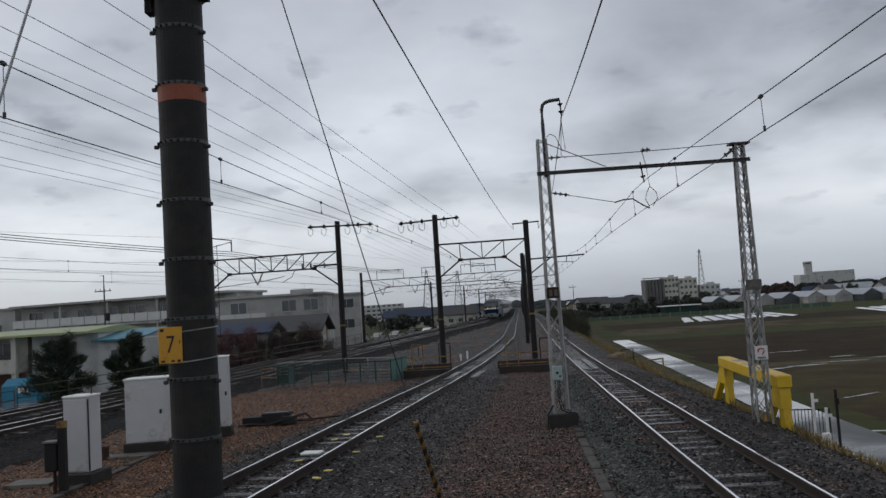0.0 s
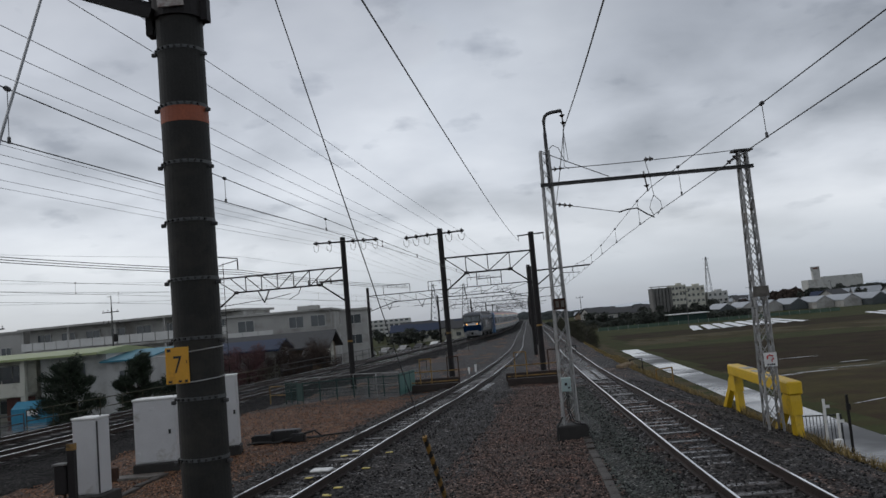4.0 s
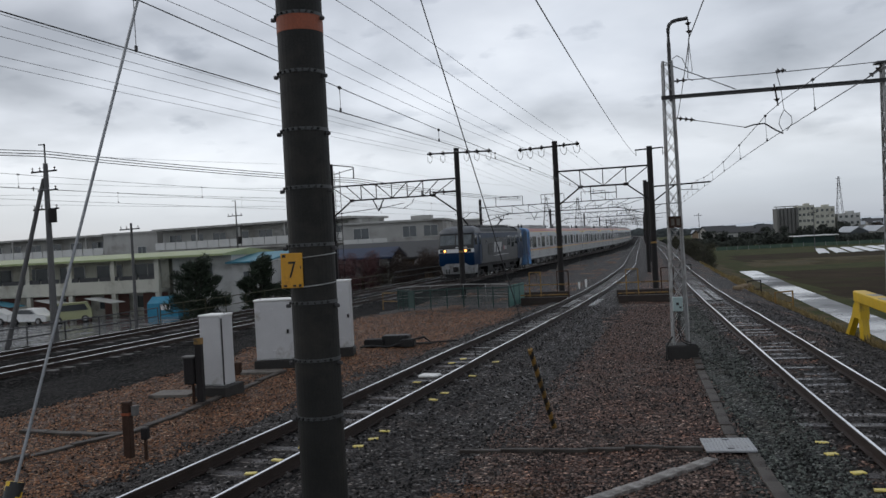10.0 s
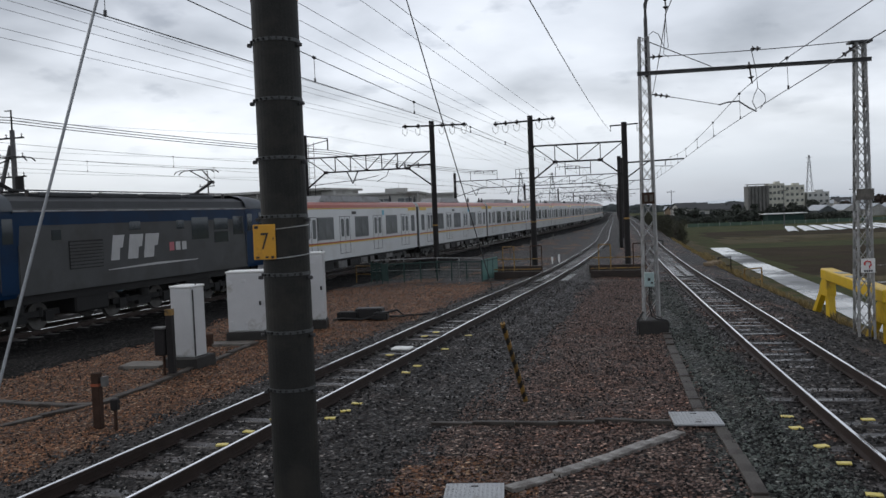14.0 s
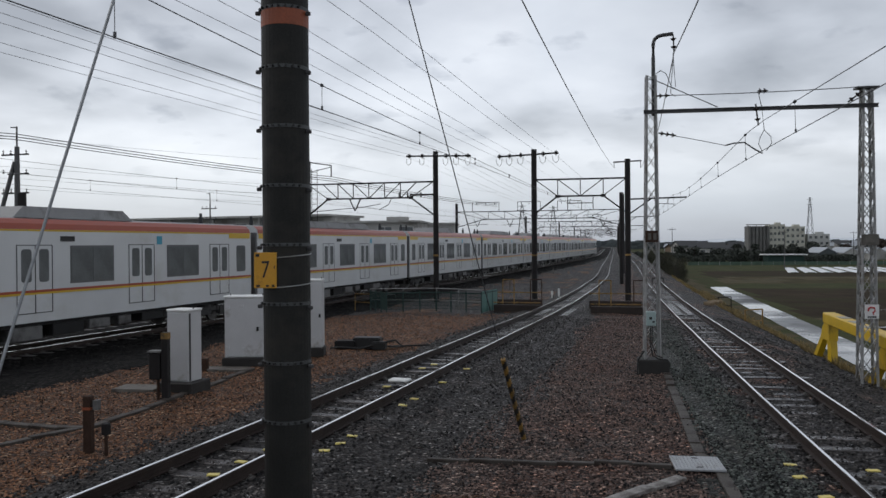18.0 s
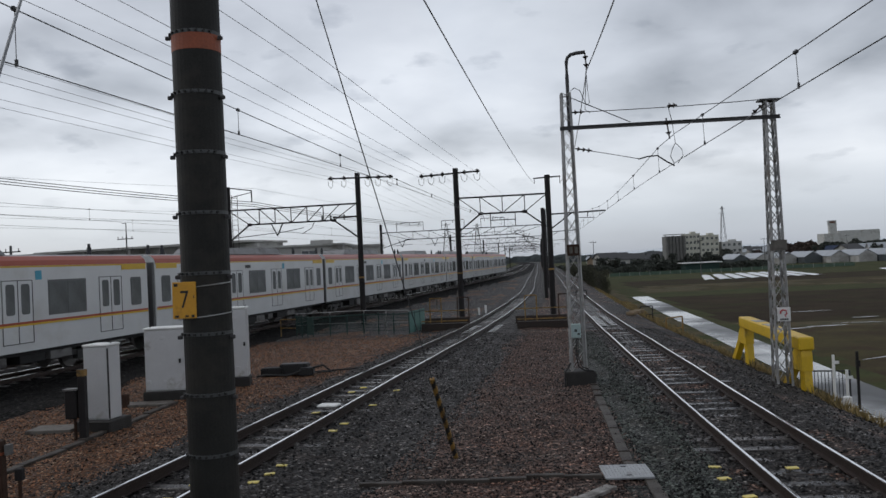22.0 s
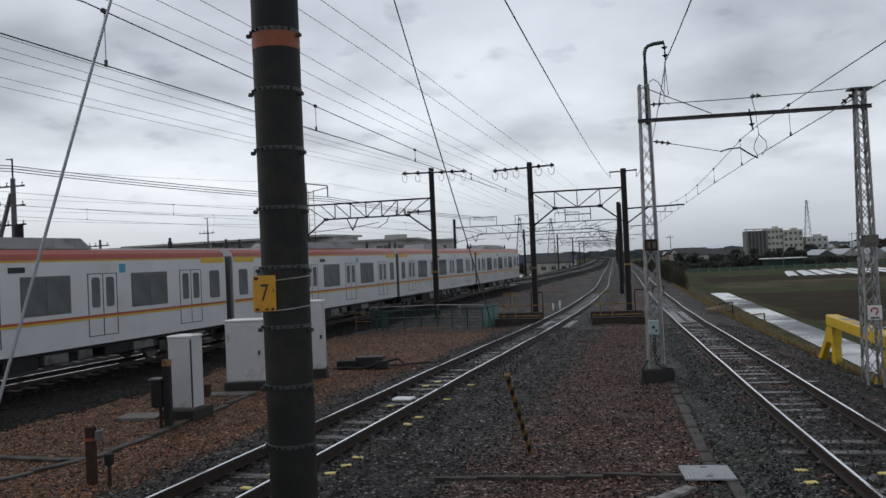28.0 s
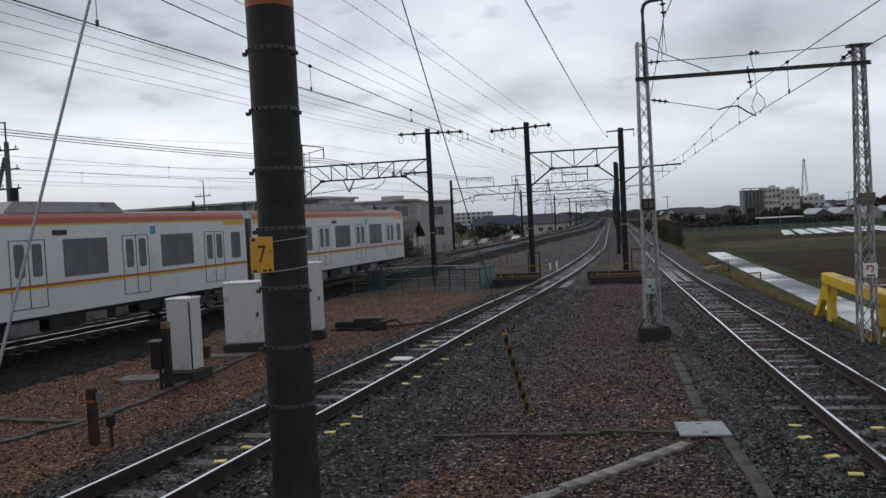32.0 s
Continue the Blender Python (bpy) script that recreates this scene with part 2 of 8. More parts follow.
def gravel_mat(name, dark, mid, bright, size=0.045, patch=None, patch_amount=0.4, rough=0.65, spec=0.15):
    """Packed loose stones: each cell a stone of its own tone, with dark gaps, relief and soiled patches."""
    m = bpy.data.materials.new(name)
    m.use_nodes = True
    t = m.node_tree
    b = t.nodes["Principled BSDF"]
    co = t.nodes.new("ShaderNodeTexCoord")
    warp = t.nodes.new("ShaderNodeTexNoise")
    warp.inputs["Scale"].default_value = 9.0
    wmx = t.nodes.new("ShaderNodeMix")
    wmx.data_type, wmx.blend_type = "RGBA", "LINEAR_LIGHT"
    wmx.inputs[0].default_value = 0.03
    t.links.new(co.outputs["Object"], warp.inputs["Vector"])
    t.links.new(co.outputs["Object"], wmx.inputs[6])
    t.links.new(warp.outputs["Color"], wmx.inputs[7])
    cells = t.nodes.new("ShaderNodeTexVoronoi")
    cells.inputs["Scale"].default_value = 1.0 / size
    t.links.new(wmx.outputs[2], cells.inputs["Vector"])
    sep = t.nodes.new("ShaderNodeSeparateColor")
    t.links.new(cells.outputs["Color"], sep.inputs[0])
    ramp = t.nodes.new("ShaderNodeValToRGB")
    t.links.new(sep.outputs[0], ramp.inputs[0])
    els = ramp.color_ramp.elements
    els[0].position, els[0].color = 0.0, (*dark, 1)
    els[1].position, els[1].color = 1.0, (*[v * 1.5 for v in bright], 1)
    # the few palest cells also put wet glints into the stone colour
    for p, c in ((0.35, [(a + d) / 2 for a, d in zip(dark, mid)]), (0.62, mid), (0.84, [v * 1.4 for v in mid]), (0.93, [v * 0.75 for v in bright])):
        els.new(p).color = (*c, 1)
    # cell edges darken: shade between the stones, multiplied into the colour
    gap = t.nodes.new("ShaderNodeMapRange")
    gap.inputs[1].default_value, gap.inputs[2].default_value, gap.inputs[3].default_value, gap.inputs[4].default_value = 0.3, 0.75, 1.2, 0.22
    t.links.new(cells.outputs["Distance"], gap.inputs[0])
    slow = t.nodes.new("ShaderNodeTexNoise")
    slow.inputs["Scale"].default_value, slow.inputs["Detail"].default_value = 0.9, 6.0
    t.links.new(co.outputs["Object"], slow.inputs["Vector"])
    sr = t.nodes.new("ShaderNodeMapRange")
    sr.inputs[1].default_value, sr.inputs[2].default_value, sr.inputs[3].default_value, sr.inputs[4].default_value = 0.3, 0.7, 0.7, 1.3
    t.links.new(slow.outputs["Fac"], sr.inputs[0])
    out = ramp.outputs[0]
    for f in (gap.outputs[0], sr.outputs[0]):
        mx = t.nodes.new("ShaderNodeMix")
        mx.data_type, mx.blend_type = "RGBA", "MULTIPLY"
        mx.inputs[0].default_value = 1.0
        t.links.new(out, mx.inputs[6])
        t.links.new(f, mx.inputs[7])
        out = mx.outputs[2]
    if patch:
        n3 = t.nodes.new("ShaderNodeTexNoise")
        n3.inputs["Scale"].default_value, n3.inputs["Detail"].default_value, n3.inputs["Roughness"].default_value = 0.7, 8.0, 0.65
        t.links.new(co.outputs["Object"], n3.inputs["Vector"])
        r3 = t.nodes.new("ShaderNodeMapRange")
        r3.inputs[1].default_value, r3.inputs[2].default_value, r3.inputs[4].default_value = 0.62 - patch_amount * 0.35, 0.74 - patch_amount * 0.2, 0.7
        t.links.new(n3.outputs["Fac"], r3.inputs[0])
        mx = t.nodes.new("ShaderNodeMix")
        mx.data_type, mx.blend_type = "RGBA", "MULTIPLY"
        t.links.new(r3.outputs[0], mx.inputs[0])
        t.links.new(out, mx.inputs[6])
        mx.inputs[7].default_value = (*patch, 1)
        out = mx.outputs[2]
    t.links.new(out, b.inputs["Base Color"])
    rr = t.nodes.new("ShaderNodeMapRange")
    rr.inputs[3].default_value, rr.inputs[4].default_value = rough + 0.2, rough - 0.2
    t.links.new(sep.outputs[1], rr.inputs[0])
    t.links.new(rr.outputs[0], b.inputs["Roughness"])
    b.inputs["Specular IOR Level"].default_value = spec
    bp = t.nodes.new("ShaderNodeBump")
    bp.invert = True
    bp.inputs["Strength"].default_value, bp.inputs["Distance"].default_value = 0.9, 0.03
    t.links.new(cells.outputs["Distance"], bp.inputs["Height"])
    t.links.new(bp.outputs[0], b.inputs["Normal"])
    return m


BALLAST = gravel_mat("ballast_stone", (0.010, 0.0075, 0.006), (0.066, 0.043, 0.034), (0.36, 0.27, 0.22), 0.045, (1.4, 0.82, 0.60), 0.48)
BALLAST_DARK = gravel_mat("dark_ballast", (0.008, 0.0075, 0.0075), (0.033, 0.028, 0.026), (0.20, 0.19, 0.18), 0.05, (0.9, 0.74, 0.66), 0.35)
BALLAST_TRAIN = gravel_mat("black_ballast", (0.006, 0.006, 0.006), (0.017, 0.0158, 0.015), (0.060, 0.056, 0.053), 0.055, (0.8, 0.75, 0.7), 0.3, 0.8, 0.04)
BALLAST_GREEN = gravel_mat("greenish_ballast", (0.009, 0.011, 0.010), (0.046, 0.048, 0.042), (0.20, 0.21, 0.19), 0.05, (1.0, 0.75, 0.64), 0.5)
GRAVEL = gravel_mat("brown_gravel", (0.024, 0.011, 0.006), (0.138, 0.060, 0.027), (0.38, 0.25, 0.155), 0.042, (0.5, 0.55, 0.6), 0.42)
STONES = mat("loose_stones", (0.098, 0.067, 0.056), 0.16, var=1.0, scale=8, bump=0.1, fine=90, island=1.9, spec=0.32, shine=0.16)
STONES_GREEN = mat("loose_green_stones", (0.055, 0.062, 0.055), 0.16, var=1.0, scale=8, bump=0.1, fine=90, island=1.9, spec=0.32, shine=0.16)
STONES_DARK = mat("loose_dark_stones", (0.038, 0.035, 0.033), 0.16, var=1.0, scale=8, bump=0.1, fine=90, island=1.9, spec=0.32, shine=0.16)
STONES_RED = mat("loose_brown_stones", (0.165, 0.082, 0.045), 0.18, var=1.0, scale=8, bump=0.2, fine=90, island=1.8, spec=0.30, shine=0.14)
SOIL = mat("paddy_soil", (0.038, 0.028, 0.0175), 0.95, var=0.6, scale=0.25, bump=0.6, fine=6, dirt=(0.038, 0.036, 0.016), dirt_amount=0.42, spec=0.06)
GRASS = mat("wet_grass", (0.046, 0.052, 0.019), 0.95, var=0.5, scale=0.3, bump=0.7, fine=12, dirt=(0.055, 0.046, 0.021), dirt_amount=0.35, spec=0.1)
DRY_GRASS = mat("dry_grass", (0.078, 0.058, 0.026), 0.9, var=0.5, scale=1.5, bump=0.7, fine=25, dirt=(0.040, 0.042, 0.017), dirt_amount=0.5, spec=0.2)
ASPHALT = mat("wet_asphalt", (0.13, 0.131, 0.134), 0.13, var=0.3, scale=0.8, bump=0.1, fine=90, spec=0.5, wet=0.5)
WATER = mat("wet_lane_surface", (0.072, 0.074, 0.076), 0.26, var=0.35, scale=0.25, bump=0.06, fine=1.1, dirt=(0.040, 0.040, 0.037), dirt_amount=0.35, spec=0.5, wet=0.13)
STUBBLE = mat("olive_stubble_field", (0.056, 0.047, 0.020), 0.95, var=0.5, scale=0.4, bump=0.7, fine=9, dirt=(0.045, 0.030, 0.018), dirt_amount=0.45, spec=0.1)
CONCRETE = mat("weathered_concrete", (0.150, 0.138, 0.122), 0.75, var=0.3, scale=4, bump=0.3, fine=80, dirt=(0.06, 0.052, 0.045), dirt_amount=0.4, spec=0.3)
CONCRETE_DARK = mat("damp_dark_concrete", (0.030, 0.028, 0.026), 0.65, var=0.3, scale=4, bump=0.3, fine=80, spec=0.3)
CLIP_STEEL = mat("wet_worn_fastening_steel", (0.10, 0.092, 0.086), 0.30, 0.3, var=0.5, scale=9, bump=0.2, per_piece=1.2, spec=0.5)
RAIL_SIDE = mat("rusty_rail_side", (0.034, 0.023, 0.019), 0.55, 0.1, var=0.4, scale=5, bump=0.25, fine=70, spec=0.3)
RAIL_TOP = mat("polished_rail_head", (0.97, 0.97, 0.97), 0.09, 1.0, var=0.05, scale=3, bump=0.0, fine=60)
SLEEPER = mat("worn_timber_sleeper", (0.040, 0.033, 0.030), 0.24, var=0.5, scale=4, bump=0.35, fine=60, per_piece=1.3, spec=0.6, wet=3.0)
SLEEPER_C = mat("concrete_sleeper", (0.15, 0.145, 0.14), 0.45, var=0.3, scale=4, bump=0.3, fine=60, per_piece=0.6)
POLE_PAINT = mat("dark_grey_brown_pole_paint", (0.0205, 0.0205, 0.0188), 0.6, 0.0, var=0.4, scale=2.2, bump=0.15, fine=70, dirt=(0.036, 0.033, 0.028), dirt_amount=0.35, spec=0.2)
STEEL_DARK = mat("dark_brown_steel", (0.016, 0.014, 0.014), 0.65, 0.1, var=0.3, scale=2, bump=0.1, fine=40, spec=0.3)
GALV = mat("galvanised_steel", (0.34, 0.34, 0.335), 0.5, 0.2, var=0.35, scale=3, bump=0.1, fine=50, dirt=(0.19, 0.165, 0.14), dirt_amount=0.3, spec=0.3)
GALV_DARK = mat("weathered_beam_steel", (0.068, 0.067, 0.068), 0.55, 0.2, var=0.3, scale=3, bump=0.1, fine=50, spec=0.3)
WIRE = mat("overhead_wire", (0.060, 0.060, 0.062), 0.5, 0.2, var=0.1, bump=0)
WIRE_THIN = mat("feeder_wire", (0.42, 0.43, 0.44), 0.5, 0.0, var=0.1, bump=0)
GUY = mat("guy_wire_steel", (0.24, 0.25, 0.26), 0.45, 0.6, var=0.2, bump=0.2)
INSULATOR = mat("brown_porcelain", (0.035, 0.028, 0.026), 0.25, var=0.2, bump=0)
YELLOW = mat("yellow_paint", (0.62, 0.40, 0.015), 0.45, var=0.15, scale=3, bump=0.1, fine=40, dirt=(0.30, 0.20, 0.03), dirt_amount=0.15)
YELLOW_SIGN = mat("amber_sign_face", (0.60, 0.30, 0.02), 0.4, var=0.1, scale=5, bump=0.05, dirt=(0.35, 0.16, 0.02), dirt_amount=0.1)
BLACK = mat("black_paint", (0.012, 0.012, 0.012), 0.5, var=0.2, bump=0.05)
ORANGE_BAND = mat("faded_orange_band", (0.26, 0.062, 0.022), 0.55, var=0.25, scale=5, bump=0.1)
CABINET = mat("light_grey_cabinet_paint", (0.50, 0.50, 0.50), 0.4, var=0.08, scale=3, bump=0.05, dirt=(0.30, 0.28, 0.25), dirt_amount=0.12)
WHITE = mat("white_paint", (0.74, 0.74, 0.72), 0.4, var=0.08, scale=3, bump=0.05, dirt=(0.5, 0.48, 0.44), dirt_amount=0.1)
RED = mat("red_paint", (0.45, 0.03, 0.03), 0.4, var=0.1, bump=0)
RUST = mat("rusted_steel", (0.050, 0.028, 0.019), 0.8, 0.1, var=0.4, scale=8, bump=0.4, fine=60, spec=0.25)
TEAL = mat("teal_fence_mesh", (0.026, 0.050, 0.044), 0.7, var=0.3, scale=3, bump=0.2, spec=0.2)
TEAL_LIGHT = mat("pale_teal_panel", (0.075, 0.17, 0.15), 0.55, var=0.2, scale=3, bump=0.1)
TEAL_MID = mat("faded_teal_panel", (0.036, 0.062, 0.056), 0.6, var=0.3, scale=3, bump=0.1, spec=0.2)
WOOD_DARK = mat("tarred_timber", (0.030, 0.021, 0.016), 0.75, var=0.4, scale=3, bump=0.4)

YELLOW_DULL = mat("worn_dull_yellow_paint", (0.24, 0.135, 0.030), 0.6, var=0.4, scale=9, bump=0.2, dirt=(0.05, 0.038, 0.02), dirt_amount=0.4)
TROUGH = mat("damp_brown_concrete", (0.070, 0.061, 0.053), 0.6, var=0.35, scale=3, bump=0.4, fine=60, dirt=(0.036, 0.029, 0.024), dirt_amount=0.5, per_piece=0.25, spec=0.25)
TROUGH_PALE = mat("pale_stained_concrete", (0.30, 0.285, 0.265), 0.55, var=0.4, scale=8, bump=0.4, fine=60, dirt=(0.085, 0.072, 0.062), dirt_amount=0.62, per_piece=0.25)
# a paler grey than WIRE, for the wires over the main line
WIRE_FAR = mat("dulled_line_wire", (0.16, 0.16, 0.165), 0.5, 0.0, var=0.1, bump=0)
PIPE_OLIVE = mat("olive_weathered_pipe", (0.055, 0.052, 0.028), 0.6, var=0.3, scale=3, bump=0.1, spec=0.3)


# ---- building helpers ----
def smooth_line(points):
    ys = np.arange(-260, 500.1, 1.0)
    p = np.array(points, float)
    x = np.interp(ys, p[:, 0], p[:, 1])
    for _ in range(3):
        x = np.convolve(np.pad(x, 4, mode="reflect", reflect_type="odd"), np.ones(9) / 9, "valid")
    return ys, x


# centre lines of the tracks: y ahead, x across
TRAIN_LINE = smooth_line(((-260, -63.5), (-60, -30.5), (-20, -24), (0, -20.7), (20, -17.35), (29.4, -15.75), (43.6, -13.4), (60.6, -10.75), (80.1, -7.8), (106.2, -4.3), (165, 3.6), (224, 8.8), (330, 15), (500, 25)))
MID_LINE = smooth_line(((-260, -47), (-60, -15.5), (-20, -9.2), (0, -6.1), (7.4, -4.94), (12.1, -4.15), (18.2, -3.2), (21.9, -2.67), (24.3, -2.32), (28.4, -1.80), (37, -0.91), (46.4, 0.16), (52.3, 0.83), (64.7, 2.12), (80.8, 3.62), (125.7, 6.29), (173, 9.33), (265, 14.8), (390, 22.3), (500, 29)))
RIGHT_LINE = smooth_line(((-260, 2), (-60, 3.0), (-20, 3.4), (0, 3.62), (9, 3.75), (13.5, 3.90), (16, 4.0), (18.6, 4.085), (21.8, 4.23), (24, 4.34), (28.2, 4.62), (37.3, 5.23), (51.4, 6.13), (71, 7.35), (115, 10.4), (173, 14.0), (266, 19.4), (390, 26.9), (500, 33.5)))
Z_TRAIN = -0.4


def grade(y):
    """The two single tracks fall from the crossing down to the level of the main line."""
    return float(np.interp(y, (20, 27, 35, 45, 60), (0.0, -0.08, -0.26, -0.42, -0.50)))


def line_x(line, y):
    return float(np.interp(y, line[0], line[1]))


def offset_line(line, d):
    """The same line, d metres to its right."""
    ys, xs = line
    g = np.gradient(xs, ys)
    n = 1 / np.sqrt(1 + g * g)
    return np.interp(ys, ys - g * n * d, xs + n * d)


FAR_LINE = (TRAIN_LINE[0], offset_line(TRAIN_LINE, -3.7))


def arc(line):
    ys, xs = line
    s = np.concatenate([[0], np.cumsum(np.hypot(np.diff(xs), np.diff(ys)))])
    return s - np.interp(0, ys, s)


def at_arc(line, s):
    """The place on a line at s metres past y = 0, and its heading (yaw of +y)."""
    a = arc(line)
    ya, yb = np.interp((s - 0.5, s + 0.5), a, line[0])
    xa, xb = np.interp((s - 0.5, s + 0.5), a, line[1])
    return (xa + xb) / 2, (ya + yb) / 2, math.degrees(math.atan2(-(xb - xa), yb - ya))


def bx(bm, c, s, m=None):
    r = bmesh.ops.create_cube(bm, size=1.0)
    t = Matrix.Translation(c) @ Matrix.Diagonal((*s, 1))
    bmesh.ops.transform(bm, matrix=(m @ t) if m else t, verts=r["verts"])
    return r["verts"]


def tube(bm, p, q, r, n=8, r2=None, caps=True):
    p, q = Vector(p), Vector(q)
    d = q - p
    res = bmesh.ops.create_cone(bm, cap_ends=caps, segments=n, radius1=r, radius2=r if r2 is None else r2, depth=d.length)
    m = Matrix.Translation((p + q) / 2) @ d.to_track_quat("Z", "Y").to_matrix().to_4x4()
    bmesh.ops.transform(bm, matrix=m, verts=res["verts"])
    return res["verts"]


def beam(bm, p, q, w, h):
    """A bar of w by h from p to q, its h side upward."""
    p, q = Vector(p), Vector(q)
    d = q - p
    res = bmesh.ops.create_cube(bm, size=1.0)
    m = Matrix.Translation((p + q) / 2) @ d.to_track_quat("Y", "Z").to_matrix().to_4x4() @ Matrix.Diagonal((w, d.length, h, 1))
    bmesh.ops.transform(bm, matrix=m, verts=res["verts"])


def sheet(bm, rows):
    """A skin over rows of equally many points."""
    vs = [[bm.verts.new(p) for p in row] for row in rows]
    for a, b in zip(vs, vs[1:]):
        for i in range(len(a) - 1):
            bm.faces.new((a[i], a[i + 1], b[i + 1], b[i]))
    return vs


def sweep(bm, stations, profile, closed=True):
    """A profile of (across, up) swept along stations (x, y, z, yaw in degrees)."""
    rows = []
    for x, y, z, yaw in stations:
        c, s = math.cos(radians(yaw)), math.sin(radians(yaw))
        rows.append([(x + c * a, y + s * a, z + u) for a, u in (list(profile) + [profile[0]] if closed else profile)])
    vs = [[bm.verts.new(p) for p in (row[:-1] if closed else row)] for row in rows]
    n = len(vs[0])
    for a, b in zip(vs, vs[1:]):
        for i in range(n if closed else n - 1):
            j = (i + 1) % n
            bm.faces.new((a[i], a[j], b[j], b[i]))
    if closed:
        bm.faces.new(vs[0][::-1])
        bm.faces.new(vs[-1])


def wire_mesh(bm, points, r, n=5):
    """A thin round wire through points."""
    pts = [Vector(p) for p in points]
    rings = []
    for i, p in enumerate(pts):
        d = (pts[min(i + 1, len(pts) - 1)] - pts[max(i - 1, 0)]).normalized()
        q = d.to_track_quat("Z", "Y")
        rings.append([bm.verts.new(p + q @ Vector((r * math.cos(k * 2 * math.pi / n), r * math.sin(k * 2 * math.pi / n), 0))) for k in range(n)])
    for a, b in zip(rings, rings[1:]):
        for i in range(n):
            bm.faces.new((a[i], a[(i + 1) % n], b[(i + 1) % n], b[i]))


def sag(p, q, drop, n=12):
    p, q = Vector(p), Vector(q)
    return [p.lerp(q, k / n) - Vector((0, 0, drop * 4 * (k / n) * (1 - k / n))) for k in range(n + 1)]


def done(name, bm, material, smooth=False):
    me = bpy.data.meshes.new(name)
    bmesh.ops.recalc_face_normals(bm, faces=bm.faces)
    bm.to_mesh(me)
    bm.free()
    for m in material if isinstance(material, (list, tuple)) else (material,):
        me.materials.append(m)
    if smooth:
        me.polygons.foreach_set("use_smooth", [True] * len(me.polygons))
    return me


def part(name, bm, material, parent, label="", smooth=False):
    ob = new(name, done(name, bm, material, smooth))
    ob.parent = parent
    return tagged(ob, label)


def piece(name, me, parent, m=None):
    ob = new(name, me)
    ob.parent = parent
    if m:
        ob.matrix_basis = m
    return ob


def thing(name, m, label, category, group="", kind=""):
    ob = new(name)
    ob.empty_display_size = 0.2
    ob.matrix_basis = m
    return tagged(ob, label, category, group, kind)


def solo(name, bm, material, label, category, group="", kind="", smooth=False, m=None):
    ob = new(name, done(name, bm, material, smooth))
    if m:
        ob.matrix_basis = m
    return tagged(ob, label, category, group, kind)


def bevelled(bm, w=0.01, seg=1):
    bmesh.ops.bevel(bm, geom=list(bm.edges), offset=w, segments=seg, affect="EDGES", clamp_overlap=True)
    return bm


# ---- ground ----
LOW = -2.8


def ground_z(x, y):
    tr, ri = line_x(TRAIN_LINE, y), line_x(RIGHT_LINE, y)
    left, right = tr - 7.0, ri + 2.9
    if x < left:
        z = max(LOW, -0.65 - (left - x) * 0.6)
    elif x > right:
        z = max(LOW, -0.60 + grade(y) - (x - right) * 0.62)
    else:
        k = min(max((x - (tr + 2.2)) / 4.0, 0), 1)
        z = -0.68 + k * (0.43 + grade(y)) - max(0.0, x - ri - 1.7) * 0.29
        for line, top in ((MID_LINE, grade(y) - 0.163), (RIGHT_LINE, grade(y) - 0.163), (TRAIN_LINE, Z_TRAIN - 0.17), (FAR_LINE, Z_TRAIN - 0.17)):
            d = abs(x - line_x(line, y))
            if d < 2.2:
                z = max(z, top - max(0, d - 1.35) * 0.45)
                if d < 0.85:
                    z = top - min(1.0, (0.85 - d) / 0.25) * 0.018
    if z > LOW + 0.02:
        flat = min(abs(x - line_x(MID_LINE, y)), abs(x - line_x(RIGHT_LINE, y))) < 1.2
        z += (0.018 if flat else 0.05) * (noise.noise((x * 0.7, y * 0.7, 3)) + 0.5 * noise.noise((x * 2.5, y * 2.5, 7)))
    return z


GROUND_MATS = (BALLAST, BALLAST_DARK, BALLAST_TRAIN, BALLAST_GREEN, GRAVEL, SOIL, GRASS, DRY_GRASS, ASPHALT, WATER, STUBBLE)


def black_edge(y):
    """Where the black ballast of the main line ends and the brown gravel begins."""
    return line_x(TRAIN_LINE, y) + float(np.interp(y, (0, 20, 23, 36, 60), (7.2, 7.4, 6.5, 4.1, 3.4)))


def ground_kind(x, y):
    tr, ri, mi = line_x(TRAIN_LINE, y), line_x(RIGHT_LINE, y), line_x(MID_LINE, y)
    w = noise.noise((x * 0.35, y * 0.35, 11)) * 0.6 + noise.noise((x * 1.3, y * 1.3, 5)) * 0.35
    if x < tr - 7.0:
        if y > 130 or x < -120:
            return 6
        return 8 if x < tr - 10.5 else 7
    if x > ri + 3.1 + w * 0.4:
        d = x - ri
        if d < 7.4 + w * 0.5:
            return 7 if d < 5.2 + w * 1.5 or w > -0.22 else 6
        if y < 27 and d < 40:
            return 8 if y > 10 else 6
        if d < 10.9 + w:
            return 6
        if y < 57 + w:
            return 10
        if y < 61 + w * 2:
            return 7
        if y < 100 + w * 2:
            return 5
        if y < 112 + w * 3:
            return 6
        if y < 133 + w * 4:
            return 10 if w > 0 else 7
        if y < 163 + w * 4:
            return 5
        return 6
    if x < black_edge(y) + w * 0.7:
        return 2
    if x < mi - 1.9 + w * 0.7:
        return 4 if y < 37 + w * 6 or w > 0.12 else 1
    if x < mi + 2.1 + 0.8 * min(1.0, max(0.0, (30 - y) / 8)) + w * 0.6:
        return 1
    if y < 9.4 + w and x < -0.6 + w:
        return 4
    if ri - 1.95 + w * 0.5 < x < ri - 1.0 and y < 32:
        return 3
    if x > ri - 1.2:
        return 1 if w > -0.1 else 0
    return 0


